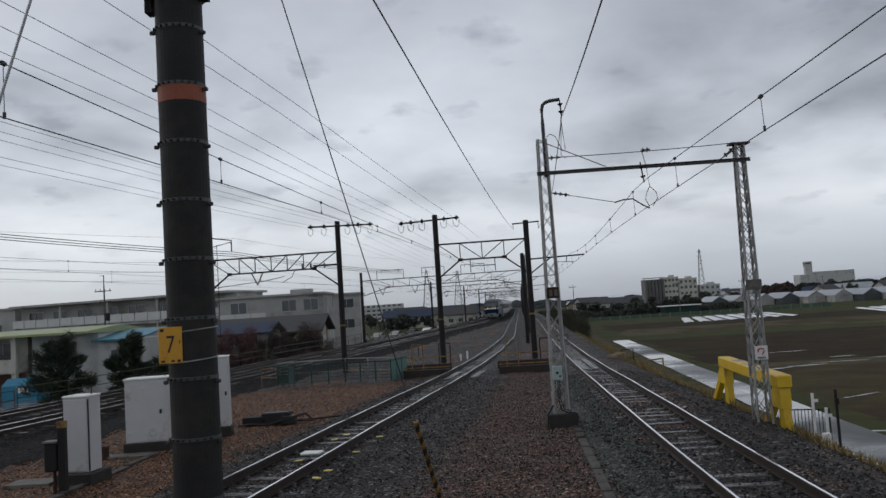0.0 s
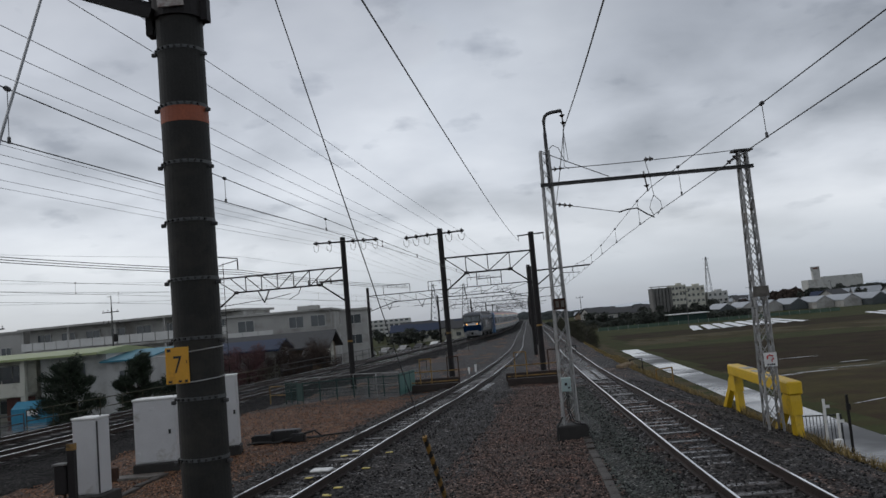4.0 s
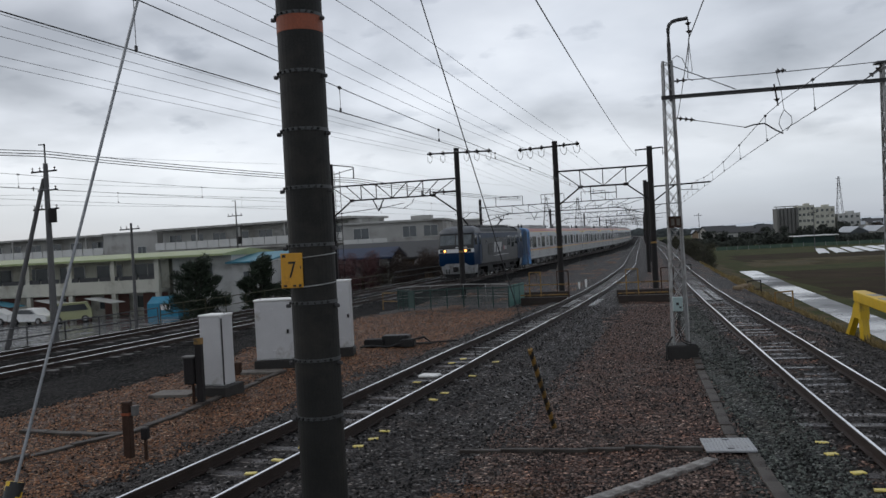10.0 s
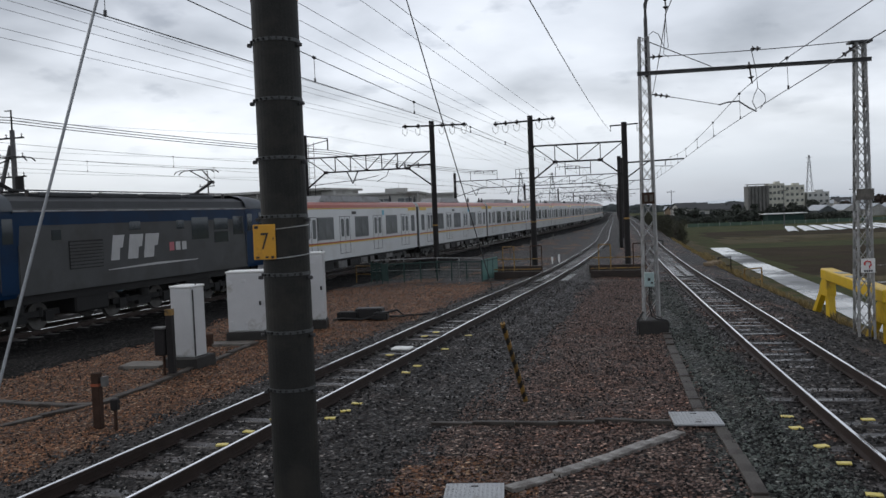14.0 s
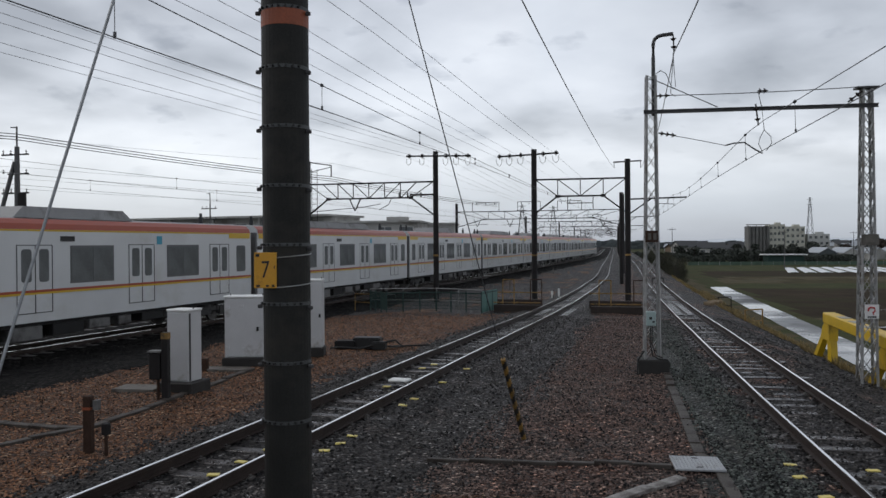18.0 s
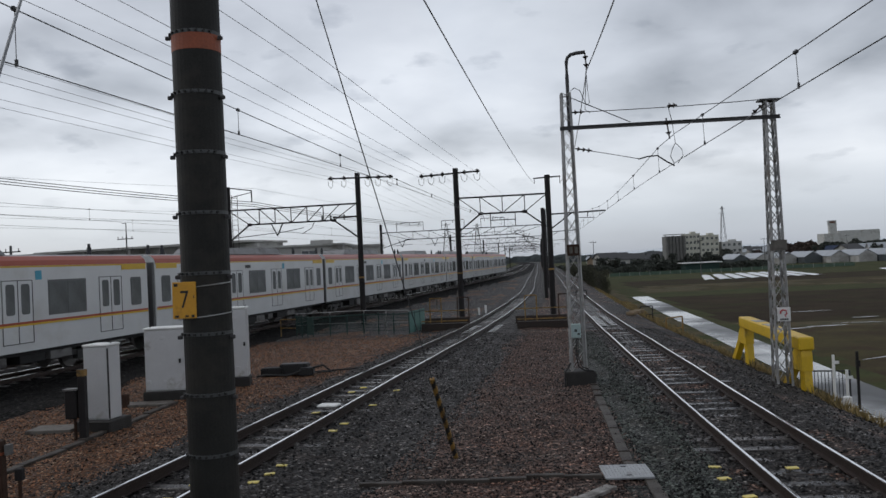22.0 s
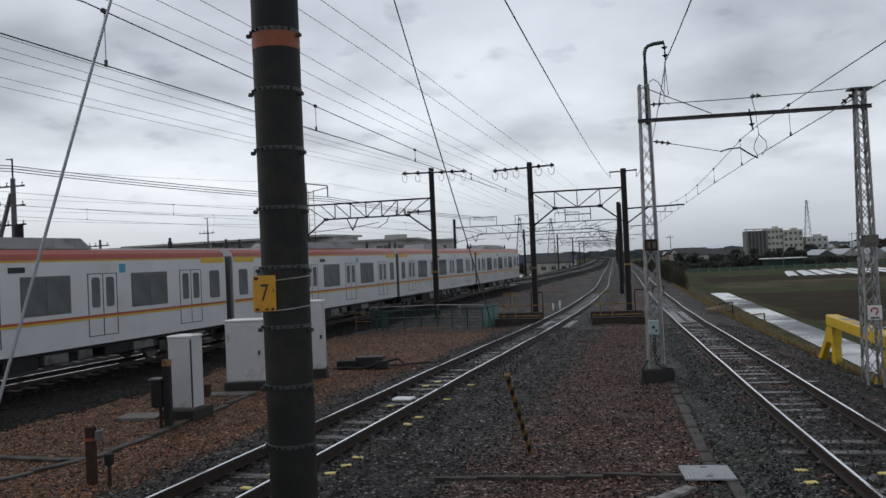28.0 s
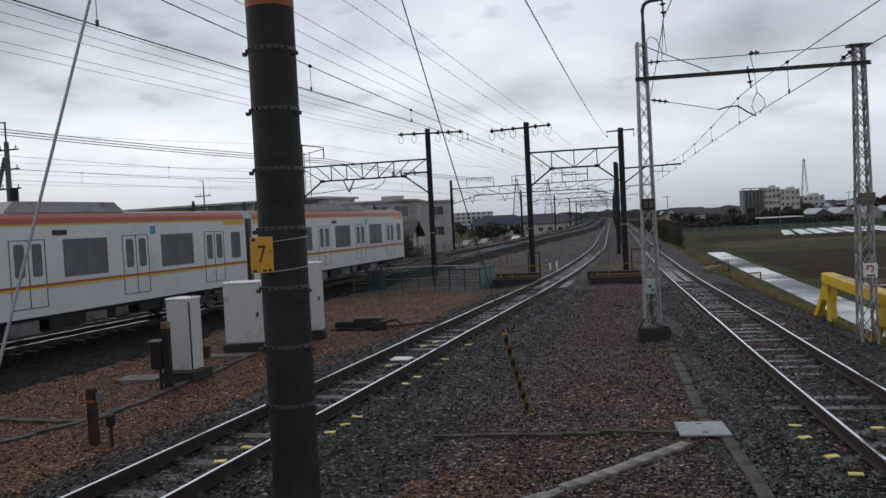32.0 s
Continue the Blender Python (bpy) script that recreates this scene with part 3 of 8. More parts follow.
def build_ground():
    def grow(a, first, last, k):
        out, step = [a], first
        while abs(out[-1]) < last:
            out.append(out[-1] + step)
            step *= k
        return out
    xs = [-v for v in grow(24.0, 1.2, 3500, 1.14)][::-1][:-1] + list(np.arange(-24, 16, 0.32)) + grow(16.0, 0.8, 3500, 1.14)
    ys = [-v for v in grow(0.0, 2.0, 800, 1.3)][::-1][:-1] + list(np.arange(0, 46, 0.36)) + grow(46.0, 0.7, 4000, 1.06)
    verts = [(x, y, ground_z(x, y)) for y in ys for x in xs]
    n = len(xs)
    faces = [(j * n + i, j * n + i + 1, (j + 1) * n + i + 1, (j + 1) * n + i) for j in range(len(ys) - 1) for i in range(n - 1)]
    me = bpy.data.meshes.new("ground")
    me.from_pydata(verts, [], faces)
    for m in GROUND_MATS:
        me.materials.append(m)
    kinds = [ground_kind((xs[i] + xs[i + 1]) / 2, (ys[j] + ys[j + 1]) / 2) for j in range(len(ys) - 1) for i in range(n - 1)]
    me.polygons.foreach_set("material_index", kinds)
    me.polygons.foreach_set("use_smooth", [True] * len(faces))
    return tagged(new("ground", me), "wet railway embankment with ballast, gravel and low fields beside it", "ground", kind="structure")


build_ground()

# ---- tracks ----
HEAD = ((-0.032, -0.010), (-0.030, -0.001), (-0.02, 0.0), (0.02, 0.0), (0.030, -0.001), (0.032, -0.010), (0.032, -0.035), (0.009, -0.048), (0.009, -0.125), (0.062, -0.138), (0.062, -0.150), (-0.062, -0.150), (-0.062, -0.138), (-0.009, -0.125), (-0.009, -0.048), (-0.032, -0.035))
TOP = ((-0.018, 0.0005), (-0.015, 0.0035), (0.015, 0.0035), (0.018, 0.0005))


def stations(line, z, y0, y1, d=0.0, step=1.0):
    out = []
    ys = list(np.arange(y0, min(y1, 60), step)) + list(np.arange(max(y0, 60), y1 + 0.1, 4.0))
    xs = offset_line(line, d)
    for y in ys:
        xa, xb = np.interp((y - 0.5, y + 0.5), line[0], xs)
        out.append((float((xa + xb) / 2), float(y), z + (grade(y) if z == 0.0 else 0.0), math.degrees(math.atan2(-(xb - xa), 1.0))))
    return out


def build_track(name, line, z, label, y0, y1, wood):
    tr = thing(name, pose(0, 0, 0), label, "railway track", "railway tracks", "structure")
    for side in (-1, 1):
        bm = bmesh.new()
        sweep(bm, stations(line, z, y0, y1, side * 0.5655), HEAD)
        rail = part("rail", bm, RAIL_SIDE, tr, "rust-brown steel rail")
        bm = bmesh.new()
        sweep(bm, stations(line, z, y0, y1, side * 0.5655), [(a * (1.0 if z == 0.0 else 1.6), u) for a, u in TOP])
        part("rail_head", bm, RAIL_TOP, rail, "bright polished running surface")
    return tr


def sleeper_mesh(wood):
    bm = bmesh.new()
    bx(bm, (0, 0, -0.085), (2.1 if wood else 2.0, 0.22, 0.15))
    bevelled(bm, 0.012)
    me = done("sleeper", bm, SLEEPER if wood else SLEEPER_C)
    return me


def clip_mesh():
    bm = bmesh.new()
    for s in (-1, 1):
        bx(bm, (s * 0.085, 0, 0.012), (0.06, 0.12, 0.024))
        bx(bm, (s * 0.075, 0, 0.035), (0.03, 0.04, 0.03))
    return done("rail_fastening", bm, CLIP_STEEL)


def lay_sleepers(track, line, z, y0, y1, step, wood):
    me, clip = sleeper_mesh(wood), clip_mesh()
    rnd = random.Random(hash_of(track.name))
    a = arc(line)
    s0, s1 = np.interp((y0, y1), line[0], a)
    for k in range(int((s1 - s0) / step)):
        x, y, yaw = at_arc(line, s0 + k * step + rnd.uniform(-0.03, 0.03))
        sl = piece("sleeper", me, track, pose(x, y, z + (grade(y) if wood else 0.0) - 0.15 - (rnd.uniform(0.0, 0.03) if wood else rnd.uniform(0, 0.012)), 0, rnd.uniform(-0.6, 0.6), yaw + rnd.uniform(-1.2, 1.2)))
        if y < 42:
            for side in (-1, 1):
                piece("rail_fastening", clip, sl, pose(side * 0.5655, 0, -0.005))


def hash_of(text):
    return sum(ord(c) * (i + 3) for i, c in enumerate(text))


track_right = build_track("track_right", RIGHT_LINE, 0.0, "single track of worn wooden sleepers in wet ballast", -40, 420, True)
track_mid = build_track("track_middle", MID_LINE, 0.0, "curving single track in dark wet ballast", -40, 420, True)
track_near = build_track("track_main", TRAIN_LINE, Z_TRAIN, "main line track in dark ballast", -240, 420, False)
track_far = build_track("track_main_far", FAR_LINE, Z_TRAIN, "far main line track in dark ballast", -55, 420, False)


# ---- train ----
LOCO_BLUE = mat("deep_blue_locomotive_paint", (0.003, 0.022, 0.062), 0.30, var=0.25, scale=1.2, bump=0.03, dirt=(0.006, 0.018, 0.045), dirt_amount=0.35, spec=0.15)
LOCO_GREY = mat("dark_grey_locomotive_paint", (0.062, 0.064, 0.065), 0.45, var=0.25, scale=1.2, bump=0.03, dirt=(0.05, 0.049, 0.048), dirt_amount=0.4, spec=0.25)
LOCO_PALE = mat("worn_pale_lettering", (0.40, 0.40, 0.40), 0.5, var=0.15, scale=3, bump=0.0)
CAB_ROOF = mat("grey_cab_roof_paint", (0.062, 0.070, 0.080), 0.42, var=0.25, scale=2, bump=0.05, dirt=(0.04, 0.042, 0.046), dirt_amount=0.3)
CAB_GLASS = mat("grey_cab_glass", (0.085, 0.10, 0.105), 0.04, var=0.6, scale=1.5, bump=0.0, spec=0.6)
CAR_GLASS = mat("grey_car_window_glass", (0.14, 0.147, 0.148), 0.08, var=0.45, scale=0.8, bump=0.0, spec=0.5)
CAR_FRAME = mat("grey_window_rubber", (0.11, 0.11, 0.11), 0.6, var=0.1, bump=0)
TARP_DARK = mat("dark_blue_tarpaulin", (0.008, 0.036, 0.080), 0.5, var=0.5, scale=1.2, bump=0.5, fine=7, dirt=(0.008, 0.085, 0.21), dirt_amount=0.35, spec=0.4)
TAPE = mat("faded_red_tape", (0.14, 0.03, 0.06), 0.5, var=0.2, bump=0)
LOCO_LIGHT = mat("light_grey_skirt_paint", (0.27, 0.275, 0.28), 0.45, var=0.2, scale=2, bump=0.05, dirt=(0.12, 0.11, 0.10), dirt_amount=0.35)
LOCO_WHITE = mat("white_livery_band", (0.66, 0.66, 0.66), 0.4, var=0.1, scale=2, bump=0.02)
ROOF_DARK = mat("sooty_roof", (0.026, 0.028, 0.031), 0.6, var=0.35, scale=2, bump=0.15)
UNDER = mat("oily_underframe", (0.008, 0.0076, 0.0076), 0.7, 0.1, var=0.4, scale=4, bump=0.3)
UNDER_GREY = mat("dusty_equipment_box", (0.13, 0.128, 0.124), 0.6, var=0.3, scale=3, bump=0.15, dirt=(0.04, 0.036, 0.034), dirt_amount=0.4)
CAR_WHITE = mat("white_car_body", (0.60, 0.61, 0.61), 0.22, var=0.08, scale=0.8, bump=0.02, dirt=(0.54, 0.54, 0.525), dirt_amount=0.25)
CAR_RED = mat("brick_red_stripe", (0.33, 0.062, 0.030), 0.35, var=0.1, scale=1, bump=0.0)
CAR_YELLOW = mat("golden_stripe", (0.62, 0.40, 0.03), 0.35, var=0.1, scale=1, bump=0.0)
CAR_ROOF = mat("grey_car_roof", (0.25, 0.25, 0.25), 0.55, var=0.2, scale=1.5, bump=0.1, dirt=(0.13, 0.125, 0.12), dirt_amount=0.3)
GLASS_DARK = mat("dark_window_glass", (0.030, 0.036, 0.040), 0.06, var=0.1, scale=1, bump=0.0, spec=0.9)
BOGIE = mat("dusty_bogie_steel", (0.036, 0.035, 0.034), 0.6, 0.1, var=0.4, scale=5, bump=0.3)
TARP = mat("blue_plastic_tarpaulin", (0.014, 0.19, 0.47), 0.45, var=0.5, scale=2.5, bump=0.6, fine=9, dirt=(0.012, 0.10, 0.30), dirt_amount=0.35)
RUBBER = mat("black_rubber", (0.012, 0.012, 0.012), 0.7, bump=0.05)
LAMP_ON = mat("lit_amber_headlamp", (1.0, 0.42, 0.10), 0.3, var=0.02, bump=0, emit=3.2)
WHEEL = mat("worn_wheel_steel", (0.11, 0.105, 0.10), 0.5, 0.3, var=0.3, scale=6, bump=0.1)
PINK = mat("faded_pink_lettering", (0.40, 0.11, 0.13), 0.4, var=0.1, bump=0)
CYAN = mat("cyan_sticker", (0.05, 0.30, 0.42), 0.4, var=0.05, bump=0)
LOCO_LEN, PITCH, CARS = 18.2, 19.85, 10


def rounded_prism(bm, y0, y1, prof, taper0=None):
    """A long body with the cross section prof (x, z), from y0 to y1."""
    rows = [[(x, y, z) for x, z in prof] for y in (y0, y1)]
    vs = [[bm.verts.new(p) for p in r] for r in rows]
    n = len(prof)
    for i in range(n):
        j = (i + 1) % n
        bm.faces.new((vs[0][i], vs[0][j], vs[1][j], vs[1][i]))
    bm.faces.new(vs[0][::-1])
    bm.faces.new(vs[1])


def wheelset_mesh():
    bm = bmesh.new()
    for s in (-1, 1):
        tube(bm, (s * 0.50, 0, 0.43), (s * 0.60, 0, 0.43), 0.43, 20)
        tube(bm, (s * 0.47, 0, 0.43), (s * 0.50, 0, 0.43), 0.455, 20)
    tube(bm, (-0.9, 0, 0.43), (0.9, 0, 0.43), 0.07, 8)
    return done("wheelset", bm, WHEEL)


WHEELSET = wheelset_mesh()


def bogie(parent, y, base=2.1, kind="bogie"):
    bm = bmesh.new()
    for s in (-1, 1):
        bx(bm, (s * 0.95, 0, 0.55), (0.14, base + 0.9, 0.18))
        bx(bm, (s * 0.95, 0, 0.42), (0.16, 0.7, 0.2))
        for e in (-1, 1):
            bx(bm, (s * 0.97, e * base / 2, 0.45), (0.2, 0.34, 0.3))
            tube(bm, (s * 0.97, e * (base / 2 - 0.3), 0.45), (s * 0.97, e * (base / 2 - 0.3), 0.72), 0.09, 8)
        tube(bm, (s * 0.95, 0, 0.62), (s * 0.95, 0, 0.95), 0.24, 12)
    bx(bm, (0, 0, 0.6), (1.9, 0.5, 0.22))
    b = part(kind, bm, BOGIE if base < 2.2 else UNDER, parent, "dark bogie frame with springs")
    b.matrix_basis = pose(0, y, 0)
    for e in (-1, 1):
        piece("wheelset", WHEELSET, b, pose(0, e * base / 2, 0))
    return b


def panel(parent, name, material, x, y0, y1, z0, z1, thick=0.012, label=""):
    """A flat panel proud of a side wall at x."""
    bm = bmesh.new()
    s = 1 if x > 0 else -1
    bx(bm, (x + s * thick / 2, (y0 + y1) / 2, (z0 + z1) / 2), (thick, y1 - y0, z1 - z0))
    return part(name, bm, material, parent, label)


def build_loco():
    lo = thing("electric_locomotive", pose(0, 0, 0), "blue and grey electric freight locomotive with lit amber headlights", "locomotive")
    hw = 1.44
    side = [(-hw, 1.05), (hw, 1.05), (hw, 3.36), (hw - 0.05, 3.44), (-hw + 0.05, 3.44), (-hw, 3.36)]
    bm = bmesh.new()
    rounded_prism(bm, -6.4, 6.4, side)
    part("body", bm, LOCO_GREY, lo, "dark grey body side")

    def rim(e, z, yf, w, out=0.0, lo_i=0, hi_i=12):
        """A plan outline of the cab at one height, from side to side round the nose."""
        half = ((1.0, None), (1.0, yf - 0.52), (1.0, yf - 0.32), (0.985, yf - 0.16), (0.90, yf - 0.07), (0.5, yf - 0.015), (0.0, yf))
        pts = [(w * a, 6.4 if y is None else max(y, 6.42 + 0.001 * i)) for i, (a, y) in enumerate(half)]
        pts = pts + [(-x, y) for x, y in pts[-2::-1]]
        res = []
        for x, y in pts[lo_i:hi_i + 1]:
            n = Vector((x * 0.6, max(y - 7.6, 0.0), 0))
            n = n.normalized() * out if n.length > 0 else n
            res.append((x + n.x, e * (y + n.y), z))
        return res

    for e in (-1, 1):
        bm = bmesh.new()
        sheet(bm, [rim(e, z, yf, w) for z, yf, w in ((1.02, 8.70, 1.41), (1.16, 8.78, 1.44), (2.32, 8.80, 1.44), (2.44, 8.76, 1.44), (3.30, 8.40, 1.42), (3.40, 8.36, 1.40))])
        cab = part("cab", bm, LOCO_BLUE, lo, "deep blue cab with a rounded nose", True)
        bm = bmesh.new()
        levels = ((3.36, 8.44, 1.46), (3.44, 8.42, 1.46), (3.60, 8.22, 1.40), (3.75, 7.90, 1.27), (3.86, 7.50, 1.06), (3.92, 7.10, 0.78), (3.94, 6.80, 0.4))
        vs = sheet(bm, [rim(e, z, yf, w) for z, yf, w in levels])
        bm.faces.new(vs[-1])
        part("cab_roof", bm, CAB_ROOF, lo, "grey domed cab roof", True)
        # black glazed surround, two windscreens in it
        bm = bmesh.new()
        sheet(bm, [rim(e, z, yf, w, 0.008, 2, 10) for z, yf, w in ((2.20, 8.80, 1.44), (2.32, 8.80, 1.44), (2.44, 8.76, 1.44), (3.34, 8.385, 1.42))])
        part("black_surround", bm, BLACK, cab, "black windscreen surround")
        for s in (-1, 1):
            bm = bmesh.new()
            rows = []
            for u in np.linspace(0, 1, 4):
                z, yf = 2.50 + 0.74 * u, 8.735 - 0.30 * u
                rows.append([(s * x, e * (yf + 0.022 + dy), z) for x, dy in ((0.05, 0.0), (0.5, -0.008), (0.86, -0.026), (1.14, -0.05), (1.27, -0.064))])
            sheet(bm, rows)
            part("windscreen", bm, CAB_GLASS, cab, "large windscreen pane", True)
            bm = bmesh.new()
            beam(bm, (s * 0.5, e * 8.80, 2.44), (s * 0.32, e * 8.66, 2.8), 0.014, 0.014)
            part("wiper", bm, BLACK, cab)
        bm = bmesh.new()
        sheet(bm, [rim(e, z, yf, w, 0.014, 2, 10) for z, yf, w in ((1.92, 8.80, 1.44), (2.20, 8.80, 1.44))])
        band = part("white_band", bm, LOCO_WHITE, lo, "white band across the nose")
        for s in (-1, 1):
            bm = bmesh.new()
            bx(bm, (s * 0.98, e * 8.735, 2.06), (0.58, 0.16, 0.23))
            bevelled(bm, 0.03)
            part("lamp_housing", bm, BLACK, band, "dark twin lamp housing")
            for k in (-1, 1):
                bm = bmesh.new()
                tube(bm, (s * 0.98 + k * 0.13, e * 8.79, 2.06), (s * 0.98 + k * 0.13, e * 8.828, 2.06), 0.085, 16)
                part("headlight", bm, LAMP_ON if (e < 0 and k * s < 0) else GLASS_DARK, band, "amber headlight")
        for i in range(9):
            bm = bmesh.new()
            bx(bm, (0.10 + i * 0.105, e * 8.79, 2.30), (0.05 if i == 5 else 0.075, 0.05, 0.03 if i == 5 else 0.10))
            part("pale_bar", bm, LOCO_WHITE, lo)
        # skirt, plough and coupler
        bm = bmesh.new()
        sheet(bm, [[(s * a, e * y, z) for s, a, y in ((-1, 1.38 * k, 7.3), (-1, 1.36 * k, yf - 0.55), (-1, 1.22 * k, yf - 0.22), (-1, 0.75 * k, yf - 0.02), (1, 0.75 * k, yf - 0.02), (1, 1.22 * k, yf - 0.22), (1, 1.36 * k, yf - 0.55), (1, 1.38 * k, 7.3))] for z, yf, k in ((1.16, 8.80, 1.02), (0.85, 8.78, 1.0), (0.46, 8.66, 0.95))])
        part("skirt", bm, LOCO_LIGHT, lo, "light grey front skirt")
        bm = bmesh.new()
        sheet(bm, [[(x * k, e * y, z) for x, y in ((-1.2, 7.6), (-1.1, 8.4), (-0.5, yf), (0.5, yf), (1.1, 8.4), (1.2, 7.6))] for z, yf, k in ((0.62, 8.62, 1.0), (0.16, 8.52, 0.92))])
        part("plough", bm, UNDER, lo, "black rail guard under the skirt")
        bm = bmesh.new()
        bx(bm, (0, e * 8.88, 0.78), (0.34, 0.5, 0.34))
        bevelled(bm, 0.05)
        part("coupler", bm, UNDER, lo, "black knuckle coupler")
        for s in (-0.8, -0.55, 0.55):
            bm = bmesh.new()
            wire_mesh(bm, [(s, e * 8.70, 0.80), (s * 0.98, e * 8.86, 0.72), (s * 0.95, e * 8.88, 0.5)], 0.035, 6)
            part("hose", bm, RUBBER, lo)
        for s in (-1, 1):
            # side glass, door, the raked edge of the blue
            panel(lo, "cab_side_window", GLASS_DARK, s * 1.442, min(e * 7.45, e * 8.2), max(e * 7.45, e * 8.2), 2.45, 3.20, 0.006)
            panel(lo, "cab_door", LOCO_BLUE, s * 1.445, e * 6.65 - 0.33, e * 6.65 + 0.33, 1.12, 3.28, 0.015, "deep blue cab door")
            panel(lo, "door_window", GLASS_DARK, s * 1.462, e * 6.65 - 0.2, e * 6.65 + 0.2, 2.45, 3.15, 0.006)
            bm = bmesh.new()
            q = [(s * 1.4465, e * y, z) for y, z in ((6.42, 1.07), (6.42, 3.34), (5.3, 3.34), (5.3, 2.95), (6.17, 2.95), (6.38, 1.07))]
            bm.faces.new([bm.verts.new(p) for p in q])
            part("blue_end_panel", bm, LOCO_BLUE, lo, "blue panel with a raked edge")
            for y in (6.28, 7.02):
                bm = bmesh.new()
                tube(bm, (s * 1.49, e * y, 1.2), (s * 1.49, e * y, 2.4), 0.016, 6)
                part("grab_rail", bm, GALV_DARK, lo)
    for s in (-1, 1):
        panel(lo, "blue_band", LOCO_BLUE, s * 1.441, -5.3, 5.3, 2.95, 3.34, 0.006, "blue band under the roof")
        panel(lo, "gutter", LOCO_LIGHT, s * 1.442, -6.4, 6.4, 3.345, 3.39, 0.03)
        lv = panel(lo, "louvre_panel", UNDER, s * 1.442, -3.4 * s - 0.8, -3.4 * s + 0.8, 1.6, 2.45, 0.006, "dark louvred grille")
        for k in range(8):
            panel(lv, "louvre", LOCO_GREY, s * 1.447, -3.4 * s - 0.77, -3.4 * s + 0.77, 1.63 + k * 0.10, 1.70 + k * 0.10, 0.02)
        for y0, y1, z0, z1 in ((1.5, 1.95, 2.66, 2.98), (2.45, 3.55, 2.24, 3.06), (3.95, 4.95, 2.56, 3.0), (3.95, 4.95, 2.06, 2.48), (5.35, 6.15, 2.32, 3.06), (-4.9, -4.5, 2.5, 2.8), (-1.2, -0.6, 2.7, 2.98)):
            panel(lo, "side_vent_window", GLASS_DARK, s * 1.442, y0, y1, z0, z1, 0.010)
        # the slanted white emblem and its underline, as plain shapes
        for k, w in enumerate((0.62, 0.78, 0.80)):
            bm = bmesh.new()
            bm.faces.new([bm.verts.new((s * 1.452, -2.25 + k * 0.88 + a, z)) for a, z in ((0, 1.75), (w * 0.72, 1.75), (w * 0.80, 2.12), (w + 0.02, 2.14), (w + 0.14, 2.55), (0.16, 2.55))])
            part("emblem_shape", bm, LOCO_PALE, lo, "slanted pale shape")
        bm = bmesh.new()
        bm.faces.new([bm.verts.new((s * 1.452, y, z)) for y, z in ((-2.4, 1.46), (2.75, 1.50), (2.75, 1.53), (0.2, 1.56), (-2.4, 1.48))])
        part("underline", bm, LOCO_PALE, lo)
        for k in range(3):
            bm = bmesh.new()
            bx(bm, (s * 1.45, 1.15 + k * 0.38, 2.05), (0.006, 0.28, 0.30))
            part("letter_bar", bm, (PINK, LOCO_PALE, LOCO_PALE)[k], lo)
    # roof: low fairings, boxes, insulators and busbars
    bm = bmesh.new()
    rows = [[(-1.36, y, 3.43), (-1.28, y, 3.66), (-0.95, y, z), (0.95, y, z), (1.28, y, 3.66), (1.36, y, 3.43)] for y, z in ((-6.6, 3.74), (-6.2, 3.80), (6.2, 3.80), (6.6, 3.74))]
    sheet(bm, rows)
    part("roof_fairing", bm, ROOF_DARK, lo, "sooty grey roof fairing")
    for y, ln, w in ((-3.6, 2.4, 2.0), (-1.0, 2.2, 1.9), (1.5, 2.2, 2.0), (3.9, 1.8, 1.9)):
        bm = bmesh.new()
        bx(bm, (0, y, 3.86), (w, ln, 0.18))
        bevelled(bm, 0.05)
        part("roof_box", bm, ROOF_DARK, lo)
    for y in (-6.0, -4.9, 4.9, 6.0):
        for s in (-0.6, 0.6):
            bm = bmesh.new()
            tube(bm, (s, y, 3.78), (s, y, 4.02), 0.06, 8)
            part("roof_insulator", bm, INSULATOR, lo)
    for s in (-0.85, 0.85):
        bm = bmesh.new()
        beam(bm, (s, -6.0, 4.0), (s, 6.0, 4.0), 0.04, 0.04)
        part("busbar", bm, ROOF_DARK, lo)
    for e in (-1, 1):
        y = e * 5.3
        bm = bmesh.new()
        beam(bm, (0, y - e * 0.5, 4.0), (0, y + e * 0.85, 4.55), 0.09, 0.09)
        for s in (-1, 1):
            beam(bm, (s * 0.05, y + e * 0.85, 4.55), (s * 0.30, y - e * 0.25, 5.0), 0.035, 0.035)
        bx(bm, (0, y + e * 0.85, 4.55), (0.2, 0.12, 0.12))
        beam(bm, (-0.55, y - e * 0.5, 4.0), (0.55, y - e * 0.5, 4.0), 0.08, 0.06)
        pan = part("pantograph", bm, STEEL_DARK, lo, "raised single-arm pantograph")
        for d in (-0.17, 0.17):
            bm = bmesh.new()
            wire_mesh(bm, [(-0.98, y - e * 0.25 + d, 4.88), (-0.85, y - e * 0.25 + d, 4.98), (-0.65, y - e * 0.25 + d, 5.03), (0.65, y - e * 0.25 + d, 5.03), (0.85, y - e * 0.25 + d, 4.98), (0.98, y - e * 0.25 + d, 4.88)], 0.022)
            part("collector_strip", bm, STEEL_DARK, pan)
    bm = bmesh.new()
    bx(bm, (0, 0, 0.94), (2.6, 13.5, 0.24))
    part("underframe", bm, UNDER, lo, "black underframe")
    for y in (-3.0, 3.0):
        bm = bmesh.new()
        bx(bm, (0, y, 0.62), (2.5, 1.6, 0.5))
        bevelled(bm, 0.05)
        part("tank", bm, UNDER, lo)
